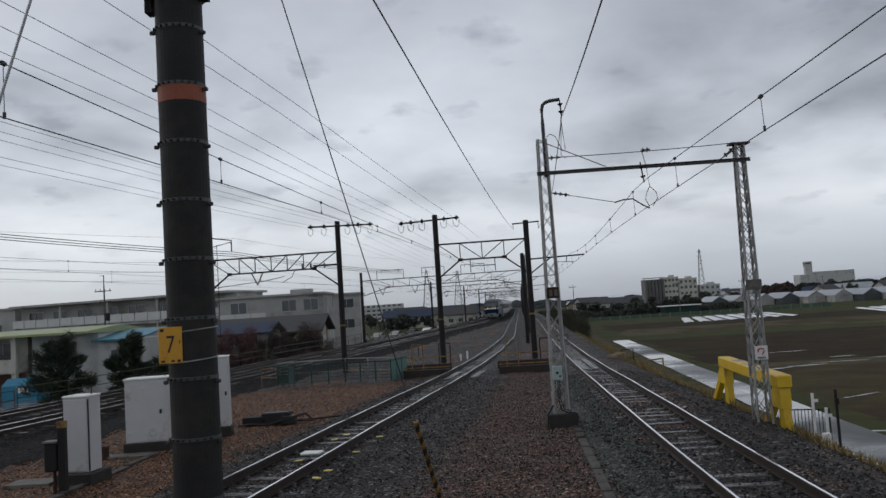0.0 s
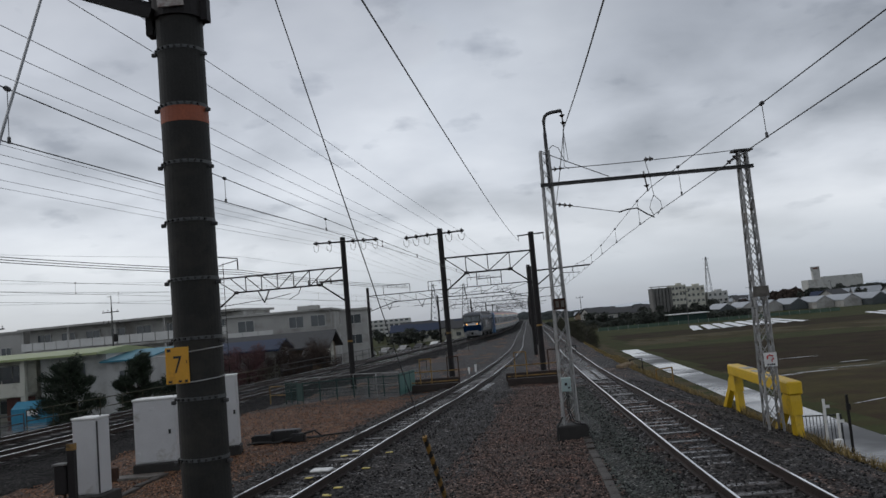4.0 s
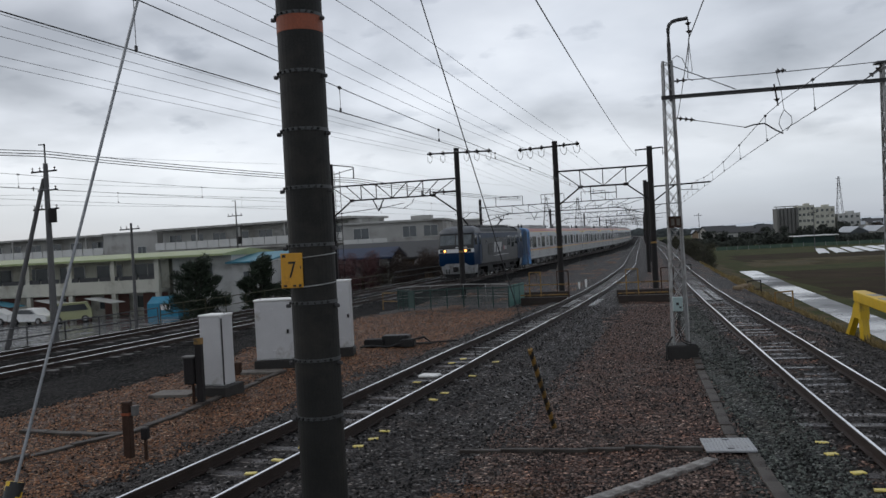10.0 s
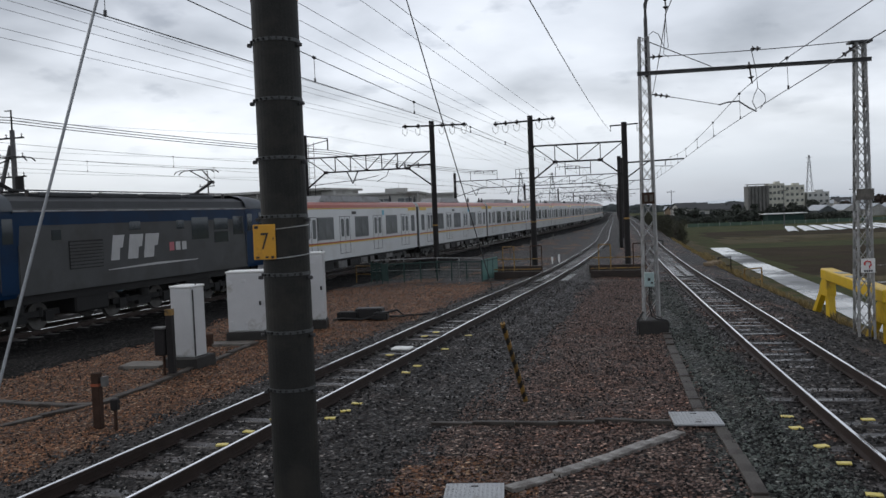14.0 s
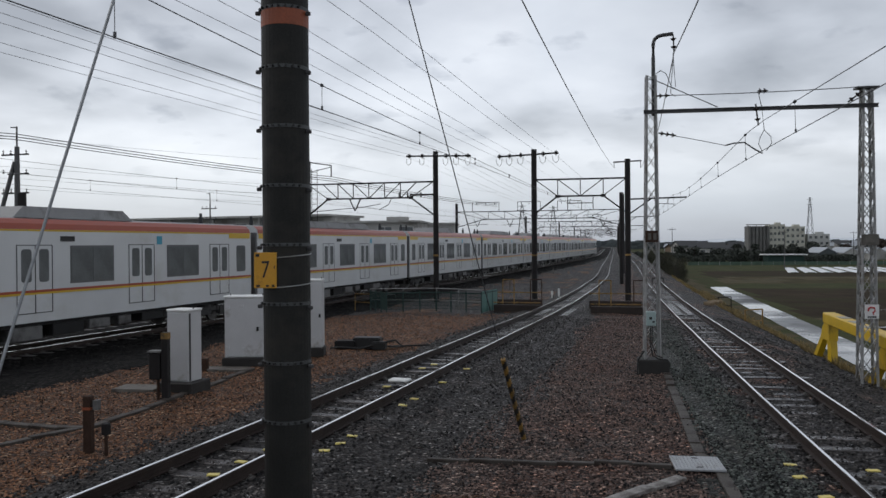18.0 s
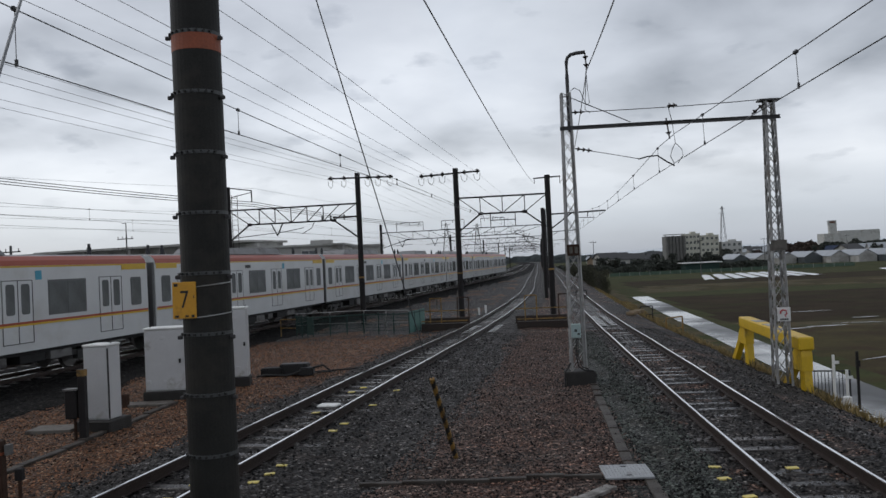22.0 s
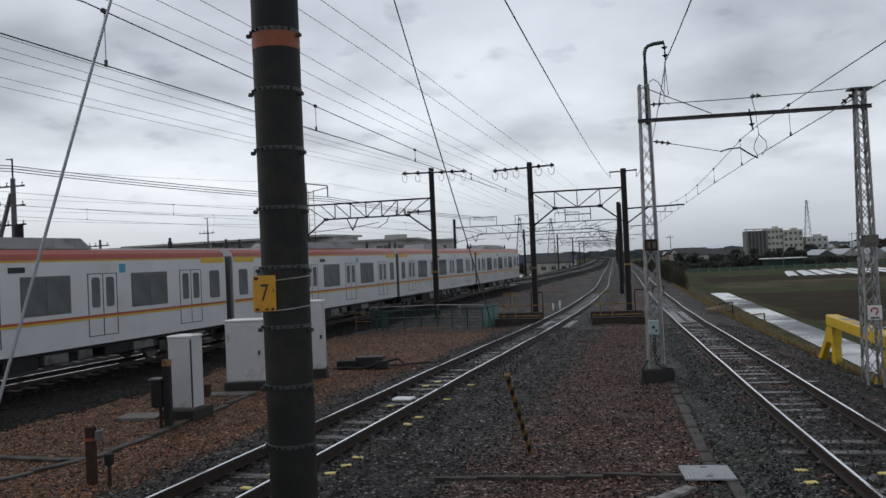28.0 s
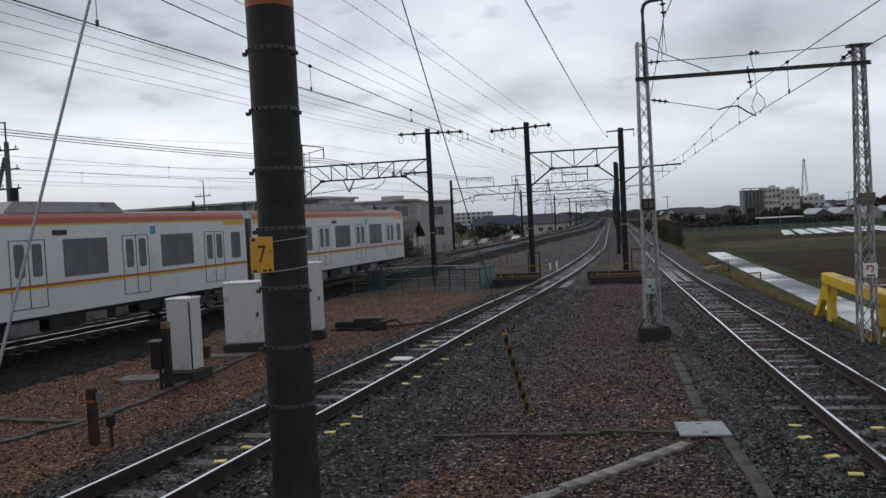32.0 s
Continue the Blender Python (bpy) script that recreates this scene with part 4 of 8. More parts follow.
    # one set of true heights and lengths for all that stands on the frame
    for ob in lo.children_recursive:
        co = np.empty(len(ob.data.vertices) * 3)
        ob.data.vertices.foreach_get("co", co)
        co = co.reshape(-1, 3)
        co[:, 2] = np.interp(co[:, 2], (0.0, 0.2, 1.05, 1.4, 2.06, 3.94, 5.03), (0.0, 0.2, 1.18, 1.60, 2.31, 4.25, 5.35))
        co[:, 1] *= np.where(co[:, 1] < 0, 0.957, 1.0)
        ob.data.vertices.foreach_set("co", co.ravel())
    for y in (-5.75, 0.0, 5.75):
        bogie(lo, y, 2.4)
    return lo


def car_body_profile(hw=1.41):
    return [(-hw, 0.88), (hw, 0.88), (hw + 0.01, 2.2), (hw, 3.62), (hw - 0.06, 3.80), (hw - 0.22, 3.93), (0.6, 4.02), (0, 4.04), (-0.6, 4.02), (-hw + 0.22, 3.93), (-hw + 0.06, 3.80), (-hw, 3.62), (-hw - 0.01, 2.2)]


def round_mesh(name, material, w, h, d=0.012, r=0.07):
    """A flat pane with rounded corners, lying in the y-z plane."""
    bm = bmesh.new()
    out = []
    for cy, cz, a0 in ((1, 1, 0), (-1, 1, 90), (-1, -1, 180), (1, -1, 270)):
        for k in range(4):
            a = radians(a0 + k * 30)
            out.append((cy * (w / 2 - r) + r * math.cos(a), cz * (h / 2 - r) + r * math.sin(a)))
    back, front_ = ([bm.verts.new((x, y, z)) for y, z in out] for x in (0.0, d))
    bm.faces.new(front_)
    for k in range(len(out)):
        bm.faces.new((back[k], back[(k + 1) % len(out)], front_[(k + 1) % len(out)], front_[k]))
    return done(name, bm, material)


def flat_mesh(name, material, w, h, d=0.012, bevel=0.0):
    bm = bmesh.new()
    bx(bm, (d / 2, 0, 0), (d, w, h))
    if bevel:
        bevelled(bm, bevel)
    return done(name, bm, material)


DOOR_LEAF = flat_mesh("door_leaf", CAR_WHITE, 0.64, 1.98, 0.016)
DOOR_GLASS = round_mesh("door_window", CAR_GLASS, 0.38, 0.98, 0.008, 0.09)
DOOR_SEAL = flat_mesh("door_seal", CAR_FRAME, 1.37, 2.04, 0.006)
WIN_BIG = flat_mesh("window_pane", CAR_GLASS, 0.92, 1.06, 0.010)
WIN_FRAME = flat_mesh("window_frame", CAR_FRAME, 1.98, 1.18, 0.006)
WIN_END = round_mesh("end_window_pane", CAR_GLASS, 0.62, 1.02, 0.010, 0.06)
END_FRAME = round_mesh("end_window_frame", CAR_FRAME, 0.70, 1.1, 0.006, 0.09)
BAND_END = flat_mesh("yellow_band_end", CAR_YELLOW, 1.6, 0.18, 0.008)
DOOR_EDGE = flat_mesh("door_edge_rubber", RUBBER, 0.035, 2.0, 0.024)
STICKER = flat_mesh("sticker", CYAN, 0.3, 0.3, 0.008)


def build_car(ac="long", nose=False):
    front = -8.5 if nose else -9.65
    car = thing("commuter_car", pose(0, 0, 0), "white commuter railway car with red and gold stripes", "railway car", "cars of the hauled train")
    bm = bmesh.new()
    rounded_prism(bm, front, 9.65, car_body_profile())
    body = part("body", bm, CAR_WHITE, car, "white car body")
    bm = bmesh.new()
    prof = [(x, z + 0.006) for x, z in car_body_profile() if z > 3.85]
    rounded_prism(bm, front + 0.05, 9.6, prof)
    part("roof", bm, CAR_ROOF, car, "grey roof")
    for s in (-1, 1):
        turn = 0 if s > 0 else 180
        hw = 1.418

        def put(name, me, y, z, d=0.0, parent=car):
            return piece(name, me, parent, pose(s * (hw + d), y, z, 0, 0, turn))

        for name, z, h, d, m in (("red_stripe", 1.80, 0.075, 0.018, CAR_RED), ("yellow_stripe", 1.735, 0.06, 0.018, CAR_YELLOW), ("yellow_roof_band", 3.605, 0.05, -0.008, CAR_YELLOW)):
            long = 9.6 + (7.5 if nose else 9.6)
            put(name, flat_mesh(name, m, long, h, 0.007), 9.6 - long / 2, z, d)
        bm = bmesh.new()
        sheet(bm, [[(s * x, y, z) for x, z in ((1.419, 3.635), (1.363, 3.808), (1.203, 3.942), (1.12, 3.962))] for y in (-7.4 if nose else -9.6, 9.6)])
        part("red_roof_band", bm, CAR_RED, car, "brick red band along the roof shoulder")
        for y in (-6.55 if nose else -7.23, -2.41, 2.41, 7.23):
            door = put("door", DOOR_SEAL, y, 2.16)
            for k in (-1, 1):
                piece("door_leaf", DOOR_LEAF, door, pose(0.004, k * 0.335, 0))
                # the leaves are the deepest level of a door; their glass stands beside them
                piece("door_window", DOOR_GLASS, door, pose(0.021, k * 0.335, 0.40))
            for dy in (0.0, 0.66):
                piece("door_edge_rubber", DOOR_EDGE, door, pose(0.0, s * dy, 0))
        for y in (-4.82, 0, 4.82):
            f = put("window_frame", WIN_FRAME, y, 2.56)
            for k in (-1, 1):
                piece("window_pane", WIN_BIG, f, pose(0.004, k * 0.47, 0))
        for y in (8.85,) if nose else (-8.85, 8.85):
            f = put("end_window_frame", END_FRAME, y, 2.56)
            piece("window_pane", WIN_END, f, pose(0.004, 0, 0))
        put("sticker", STICKER, 3.4, 3.32)
        for y in (8.75,) if nose else (-8.75, 8.75):
            put("yellow_band_end", BAND_END, y, 3.50, 0.002)
        bm = bmesh.new()
        bx(bm, (s * 1.43, -1.1, 3.36), (0.012, 0.6, 0.16))
        part("destination_display", bm, BLACK, car)
    # end walls
    for e in (1,) if nose else (-1, 1):
        bm = bmesh.new()
        bx(bm, (0, e * 9.76, 2.25), (1.0, 0.24, 2.1))
        part("gangway_bellows", bm, RUBBER, car, "black gangway bellows")
        for s in (-1, 1):
            bm = bmesh.new()
            bx(bm, (s * 0.98, e * 9.70, 2.3), (0.80, 0.14, 2.75))
            bevelled(bm, 0.03)
            part("end_wall_panel", bm, CAR_FRAME, car, "grey panel on the end wall")
    # roof units
    bm = bmesh.new()
    if ac == "long":
        rows = [[(-0.95, y, 4.0), (-0.85, y, z), (0.85, y, z), (0.95, y, 4.0)] for y, z in ((-4.4, 4.0), (-3.9, 4.33), (3.9, 4.33), (4.4, 4.0))]
        sheet(bm, rows)
    elif ac == "short":
        rows = [[(-0.9, y, 4.0), (-0.8, y, z), (0.8, y, z), (0.9, y, 4.0)] for y, z in ((-2.6, 4.0), (-2.2, 4.35), (2.2, 4.35), (2.6, 4.0))]
        sheet(bm, rows)
    unit = part("air_conditioner", bm, CAR_ROOF, car, "long grey roof air conditioner")
    for k in range(3):
        bm = bmesh.new()
        bx(bm, (0, -2.6 + k * 2.6 if ac == "long" else -1.3 + k * 1.3, 4.345), (1.3, 2.0 if ac == "long" else 1.0, 0.03))
        part("grille", bm, UNDER_GREY, unit)
    for y in (-7.0, -5.6, 7.6) if nose else (-8.3, -7.2, 7.6):
        bm = bmesh.new()
        tube(bm, (0.3, y, 4.0), (0.3, y, 4.3), 0.09, 10)
        tube(bm, (0.3, y, 4.3), (0.3, y, 4.45), 0.06, 10)
        part("roof_vent", bm, ROOF_DARK, car)
    # underfloor
    bm = bmesh.new()
    bx(bm, (0, 0.5 if nose else 0, 0.82), (2.5, 18.0 if nose else 19.0, 0.14))
    part("underframe", bm, UNDER, car, "dark underframe")
    rnd = random.Random(5)
    y = -4.9
    while y < 4.8:
        w = rnd.uniform(0.7, 1.5)
        h = rnd.uniform(0.26, 0.42)
        m = UNDER_GREY if rnd.random() < 0.6 else UNDER
        for s in (-1, 1):
            bm = bmesh.new()
            bx(bm, (s * 1.0, y + w / 2, 0.76 - h / 2), (0.6, w * 0.9, h))
            bevelled(bm, 0.02)
            part("equipment_box", bm, m, car)
        y += w + rnd.uniform(0.08, 0.5)
    for y in (-6.9, 6.9):
        bogie(car, y)
    return car


loco = build_loco()
front_car = build_car("long", True)
car_a = build_car("long")
car_b = build_car("short")
cars = []
for i in range(CARS):
    if i == 0:
        cars.append(front_car)
    elif i == 1:
        cars.append(car_b)
    elif i == 2:
        cars.append(car_a)
    else:
        cars.append(copy_thing(car_a if i in (2, 4, 5, 7, 9) else car_b, pose(0, 0, 0)))


def wrap_front(car):
    """The tarpaulin over the leading end: a dark hood over the nose, then a lighter gathered sheet with a lashing net."""
    def skin(y0, y1, n, grow, fold, nose):
        rows = []
        for k in range(n + 1):
            u = k / n
            y = y0 + (y1 - y0) * u
            sx = 1.0 - (0.24 * (1 - u) ** 3 if nose else 0.0)
            dz = -(0.55 * (1 - u) ** 2.2 if nose else 0.0)
            row = []
            for x, z in [(-1.47, 0.42), (-1.47, 0.7)] + [(x, z + 0.03) for x, z in car_body_profile()[12:1:-1]] + [(1.47, 0.7), (1.47, 0.42)]:
                f = fold * (noise.noise((x * 1.6, y * 2.0, z * 1.4)) + 0.5 * noise.noise((x * 4, y * 5, z * 1.5)))
                row.append((x * (1 + grow) * sx * (1 + f), y, z + dz * max(0.0, (z - 2.6) / 1.4) + f * 0.6))
            rows.append(row)
        return rows
    bm = bmesh.new()
    rows = skin(-10.05, -8.55, 12, 0.04, 0.055, True)
    vs = sheet(bm, rows)
    bm.faces.new(vs[0])
    hood = part("tarpaulin_hood", bm, TARP_DARK, car, "dark blue tarpaulin hood over the nose")
    bm = bmesh.new()
    sheet(bm, skin(-8.62, -7.35, 14, 0.028, 0.03, False))
    cover = part("tarpaulin", bm, TARP, car, "bright blue gathered tarpaulin")
    for z in (1.0, 1.45, 1.9, 2.35, 2.8, 3.25):
        bm = bmesh.new()
        beam(bm, (1.515, -8.1, z), (1.515, -7.38, z), 0.012, 0.024)
        part("net_strap", bm, TARP_DARK, cover)
    for y in (-8.05, -7.75, -7.45):
        bm = bmesh.new()
        beam(bm, (1.515, y, 0.95), (1.515, y, 3.6), 0.012, 0.024)
        part("net_strap", bm, TARP_DARK, cover)
    for p, q in (((-8.55, 1.2), (-8.55, 3.0)), ((-8.15, 1.2), (-8.15, 3.0)), ((-8.55, 3.0), (-8.15, 3.0)), ((-8.55, 2.0), (-8.15, 2.0)), ((-8.55, 1.2), (-8.15, 1.2))):
        bm = bmesh.new()
        beam(bm, (1.52, p[0], p[1]), (1.52, q[0], q[1]), 0.02, 0.022)
        part("tape", bm, TAPE, cover, "faded red tape")


wrap_front(front_car)
# the end of the train: a cab front with lamps
last = cars[-1]
bm = bmesh.new()
rows = [[(-w, y, 0.6), (-w, y, 3.4), (-w * 0.7, y, z), (w * 0.7, y, z), (w, y, 3.4), (w, y, 0.6)] for y, w, z in ((9.65, 1.41, 3.98), (9.85, 1.38, 3.9), (10.0, 1.2, 3.6))]
vs = sheet(bm, rows)
bm.faces.new(vs[-1])
nose = part("cab_end", bm, CAR_WHITE, last, "white driving cab end")
bm = bmesh.new()
bx(bm, (0, 9.99, 2.75), (2.0, 0.05, 1.1))
part("cab_window", bm, GLASS_DARK, nose)

# where the joint between locomotive and train stands on the track, in metres past y = 0
RUN = ((0, 196.0), (6, 127.8), (9, 93.0), (11, 70.4), (13, 48.0), (15, 26.9), (17, 5.9), (19, -14.75), (23, -56.1), (28, -105.6), (32, -143.5))


def run_at(t):
    """The run, eased from row to row."""
    p = np.array(RUN)
    v = np.gradient(p[:, 1], p[:, 0])
    i = min(max(int(np.searchsorted(p[:, 0], t, side="right")) - 1, 0), len(p) - 2)
    h = p[i + 1, 0] - p[i, 0]
    u = (t - p[i, 0]) / h
    return float((1 + 2 * u) * (1 - u) ** 2 * p[i, 1] + u * (1 - u) ** 2 * h * v[i] + u * u * (3 - 2 * u) * p[i + 1, 1] + u * u * (u - 1) * h * v[i + 1])


def rigid(s0, s1):
    """The pose of a car whose bogies stand at s0 and s1 on the track; +y is its rear."""
    xa, ya, _ = at_arc(TRAIN_LINE, s0)
    xb, yb, _ = at_arc(TRAIN_LINE, s1)
    return pose((xa + xb) / 2, (ya + yb) / 2, Z_TRAIN + 0.004, 0, 0, math.degrees(math.atan2(-(xb - xa), yb - ya)))


def motions():
    times = [k * 0.5 for k in range(65)]
    for i, ob in enumerate([loco] + cars):
        rows = []
        for t in times:
            b = run_at(t)
            mid = b - 0.35 - LOCO_LEN / 2 + 0.3 if i == 0 else b + PITCH * (i - 0.5)
            rows.append((t, rigid(mid - 6.9, mid + 6.9)))
        walk(ob, rows)


# ---- the bolted steel column ----
BAND_GREY = mat("dull_grey_joint_band", (0.070, 0.074, 0.075), 0.55, 0.2, var=0.3, scale=9, bump=0.1)


def build_column():
    col = thing("steel_column", pose(-2.75, 7.93, 0), "dark olive bolted steel column with an amber sign", "pole")
    bm = bmesh.new()
    tube(bm, (0, 0, -0.45), (0, 0, 10.6), 0.232, 32)
    part("shaft", bm, POLE_PAINT, col, smooth=False)
    bands = [0.42 + 0.578 * k for k in range(1, 17)]
    bolt = bmesh.new()
    tube(bolt, (0, 0, -0.008), (0, 0, 0.014), 0.013, 6)
    bolt_me = done("bolt", bolt, BLACK)
    for k, z in enumerate(bands):
        bm = bmesh.new()
        bmesh.ops.create_cone(bm, cap_ends=True, segments=32, radius1=0.2365, radius2=0.2365, depth=0.034, matrix=Matrix.Translation((0, 0, z)))
        ring = part("joint_band", bm, BAND_GREY, col, "grey riveted joint band")
        if z < 6.2:
            for a in range(-3, 8):
                an = radians(-150 + a * 16)
                piece("bolt", bolt_me, ring, Matrix.Translation((0.243 * math.cos(an), 0.243 * math.sin(an), z)) @ Euler((0, radians(90), an)).to_matrix().to_4x4())
        for an in (200, -12):
            bm = bmesh.new()
            bx(bm, (0, 0, 0), (0.05, 0.035, 0.038))
            bevelled(bm, 0.008)
            lug = part("step_lug", bm, GALV_DARK, col)
            lug.matrix_basis = Matrix.Translation((0.262 * math.cos(radians(an)), 0.262 * math.sin(radians(an)), z - (0.045 if an < 0 else 0.03))) @ Euler((0, 0, radians(an))).to_matrix().to_4x4()
    bm = bmesh.new()
    bmesh.ops.create_cone(bm, cap_ends=False, segments=32, radius1=0.235, radius2=0.235, depth=0.17, matrix=Matrix.Translation((0, 0, 4.955)))
    part("orange_band", bm, ORANGE_BAND, col, "faded orange painted band")
    for z in (2.62, 2.33):
        bm = bmesh.new()
        wire_mesh(bm, [(0.238 * math.cos(a * 2 * math.pi / 28), 0.238 * math.sin(a * 2 * math.pi / 28), z + 0.02 * math.cos(a * 2 * math.pi / 28 - 0.6)) for a in range(29)], 0.006)
        part("steel_strap", bm, GALV, col, "thin bright strap")
    # sign plate, turned a little to the left
    bm = bmesh.new()
    bx(bm, (0, 0, 0), (0.215, 0.014, 0.345))
    bevelled(bm, 0.004)
    sign = part("number_sign", bm, YELLOW_SIGN, col, "amber plate with a black 7")
    sign.matrix_basis = pose(-0.125, -0.262, 2.485, 0, 0.5, 13)
    txt = bpy.data.curves.new("digit", "FONT")
    txt.body, txt.size, txt.align_x, txt.align_y, txt.extrude = "7", 0.235, "CENTER", "CENTER", 0.002
    tmp = bpy.data.objects.new("digit", txt)
    me = bpy.data.meshes.new_from_object(tmp)
    bpy.data.objects.remove(tmp)
    me.name = "digit"
    me.materials.append(BLACK)
    d = piece("digit", me, sign, Matrix.Translation((0.0, -0.0095, 0.0)) @ Euler((radians(90), 0, 0)).to_matrix().to_4x4() @ Matrix.Diagonal((0.72, 1, 1, 1)))
    bm = bmesh.new()
    for x, z, w, h in ((-0.075, 0.145, 0.035, 0.028), (-0.07, -0.15, 0.035, 0.018), (0.02, -0.15, 0.03, 0.018), (0.075, -0.15, 0.028, 0.024), (0.085, 0.03, 0.008, 0.03)):
        bx(bm, (x, -0.009, z), (w, 0.004, h))
    part("small_marks", bm, BLACK, sign)
    # clamp with its bracket
    bm = bmesh.new()
    bmesh.ops.create_cone(bm, cap_ends=True, segments=24, radius1=0.262, radius2=0.262, depth=0.22, matrix=Matrix.Translation((0, 0, 6.06)))
    bx(bm, (0.28, -0.02, 6.04), (0.07, 0.12, 0.24))
    bx(bm, (-0.28, -0.02, 5.98), (0.07, 0.14, 0.34))
    clamp = part("clamp", bm, STEEL_DARK, col, "dark clamp")
    bm = bmesh.new()
    bx(bm, (0.02, -0.285, 6.08), (0.26, 0.02, 0.15))
    part("plate", bm, RUST, clamp, "pale rust-stained plate").data.materials[0] = mat("flaking_white_plate", (0.38, 0.36, 0.34), 0.6, var=0.3, scale=9, bump=0.2, dirt=(0.12, 0.05, 0.03), dirt_amount=0.5)
    for z, y in ((5.98, -0.2), (6.14, 0.2)):
        bm = bmesh.new()
        beam(bm, (-0.2, y, z), (-2.9, y * 0.4, z + 1.1), 0.09, 0.10)
        part("bracket_bar", bm, STEEL_DARK, clamp)
    return col


build_column()


def guy(anchor, top, guard_len, guard_r, label):
    """A guy wire with a striped guard at its foot."""
    a, t = Vector(anchor), Vector(top)
    d = (t - a).normalized()
    g = thing("guy_wire", Matrix.Translation(a), label, "guy wire", "column stays")
    bm = bmesh.new()
    wire_mesh(bm, [d * -0.3, (t - a)], 0.011 if guard_r > 0.05 else 0.008, 6)
    part("strand", bm, GUY if guard_r > 0.05 else WIRE, g, "twisted steel strand")
    q = d.to_track_quat("Z", "Y").to_matrix().to_4x4()
    bm = bmesh.new()
    n, m = 20, int(guard_len / 0.03)
    vs = [[bm.verts.new((guard_r * math.cos(k * 2 * math.pi / n), guard_r * math.sin(k * 2 * math.pi / n), j * 0.03)) for k in range(n)] for j in range(m + 1)]
    for j in range(m):
        for k in range(n):
            f = bm.faces.new((vs[j][k], vs[j][(k + 1) % n], vs[j + 1][(k + 1) % n], vs[j + 1][k]))
            f.material_index = int(math.floor(((j * 0.03) / (guard_r * 5.2) - k / n * 1.0) * 1.0 * 2)) % 2
    bm.faces.new(vs[-1])
    gd = part("striped_guard", bm, (YELLOW if guard_r > 0.05 else YELLOW_DULL, BLACK), g, "yellow and black striped guard")
    gd.matrix_basis = q
    return g


# ---- lattice masts and their beam ----
def lattice_mast(name, x, y, z0, z1, w0, w1, label, step=0.30):
    ms = thing(name, pose(x, y, 0), label, "catenary mast", "lattice masts")
    width = lambda z: w0 + (w1 - w0) * (z - z0) / (z1 - z0)  # noqa: E731
    corners = ((-1, -1), (1, -1), (1, 1), (-1, 1))
    for cx, cy in corners:
        bm = bmesh.new()
        a, b = width(z0) / 2, width(z1) / 2
        beam(bm, (cx * a, cy * a, z0), (cx * b, cy * b, z1), 0.044, 0.012)
        beam(bm, (cx * a - cx * 0.02, cy * a, z0), (cx * b - cx * 0.02, cy * b, z1), 0.012, 0.05)
        part("corner_leg", bm, GALV, ms, "galvanised angle leg")
    for (ax, ay), (bx_, by) in zip(corners, corners[1:] + corners[:1]):
        z = z0 + 0.12
        while z < z1 - 0.1:
            h = width(z) * 1.42
            a, b = width(z) / 2, width(min(z + h, z1)) / 2
            zt = min(z + h, z1)
            for p, q in (((ax * a, ay * a, z), (bx_ * b, by * b, zt)), ((bx_ * a, by * a, z), (ax * b, ay * b, zt))):
                bm = bmesh.new()
                beam(bm, p, q, 0.036, 0.010)
                part("lacing_bar", bm, GALV, ms)
            z += h
    return ms, width


def insulator(parent, p, q, discs=2, r=0.062):
    p, q = Vector(p), Vector(q)
    bm = bmesh.new()
    tube(bm, p, q, 0.018, 8)
    for k in range(discs):
        c = p.lerp(q, (k + 0.6) / (discs + 0.2))
        d = (q - p).normalized() * 0.022
        tube(bm, c - d, c + d, r, 12, r * 0.45)
    return part("insulator", bm, INSULATOR, parent, "dark porcelain insulator")


mast_l, wl = lattice_mast("lattice_mast", 1.95, 19.25, -0.05, 6.5, 0.35, 0.21, "weathered galvanised lattice mast on a concrete block")
bm = bmesh.new()
bx(bm, (0.02, 0, -0.12), (0.68, 0.62, 0.42))
bevelled(bm, 0.03)
part("footing", bm, CONCRETE_DARK, mast_l, "damp dark concrete footing")
bm = bmesh.new()
wire_mesh(bm, [(0.06, 0, 5.6), (0.06, 0, 6.9), (0.06, 0, 7.22), (0.09, 0, 7.33), (0.16, 0, 7.39), (0.27, 0, 7.42), (0.50, 0, 7.44)], 0.042, 10)
part("hooked_pipe", bm, GALV_DARK, mast_l, "bent pipe at the top")
insulator(mast_l, (0.50, 0, 7.42), (0.52, 0, 7.02), 2, 0.07)
bm = bmesh.new()
wire_mesh(bm, [(0.12, 0, 6.55), (0.22, 0, 6.62), (0.34, 0, 6.55), (0.42, 0, 6.35), (0.48, 0, 6.2), (0.55, 0, 6.25), (0.52, 0, 6.6), (0.5, 0, 7.0)], 0.009)
wire_mesh(bm, [(0.5, 0, 7.0), (0.47, 0, 6.5), (0.44, 0, 6.1), (0.55, 0, 6.02)], 0.009)
part("jumper_lead", bm, WIRE, mast_l, "looped jumper leads")
bm = bmesh.new()
bx(bm, (-0.02, -0.25, 2.86), (0.28, 0.02, 0.26))
plate = part("number_plate", bm, RUST, mast_l, "rusty plate with worn marks")
for k in range(2):
    bm = bmesh.new()
    bx(bm, (-0.07 + k * 0.12, -0.262, 2.86), (0.07, 0.006, 0.15))
    part("worn_bar", bm, CONCRETE, plate)
bm = bmesh.new()
bx(bm, (-0.05, -0.28, 1.02), (0.21, 0.12, 0.32))
bevelled(bm, 0.012)
jb = part("junction_box", bm, mat("pale_green_box_paint", (0.33, 0.42, 0.41), 0.45, var=0.1), mast_l, "pale green junction box")
bm = bmesh.new()
bx(bm, (-0.06, -0.342, 1.03), (0.06, 0.006, 0.06))
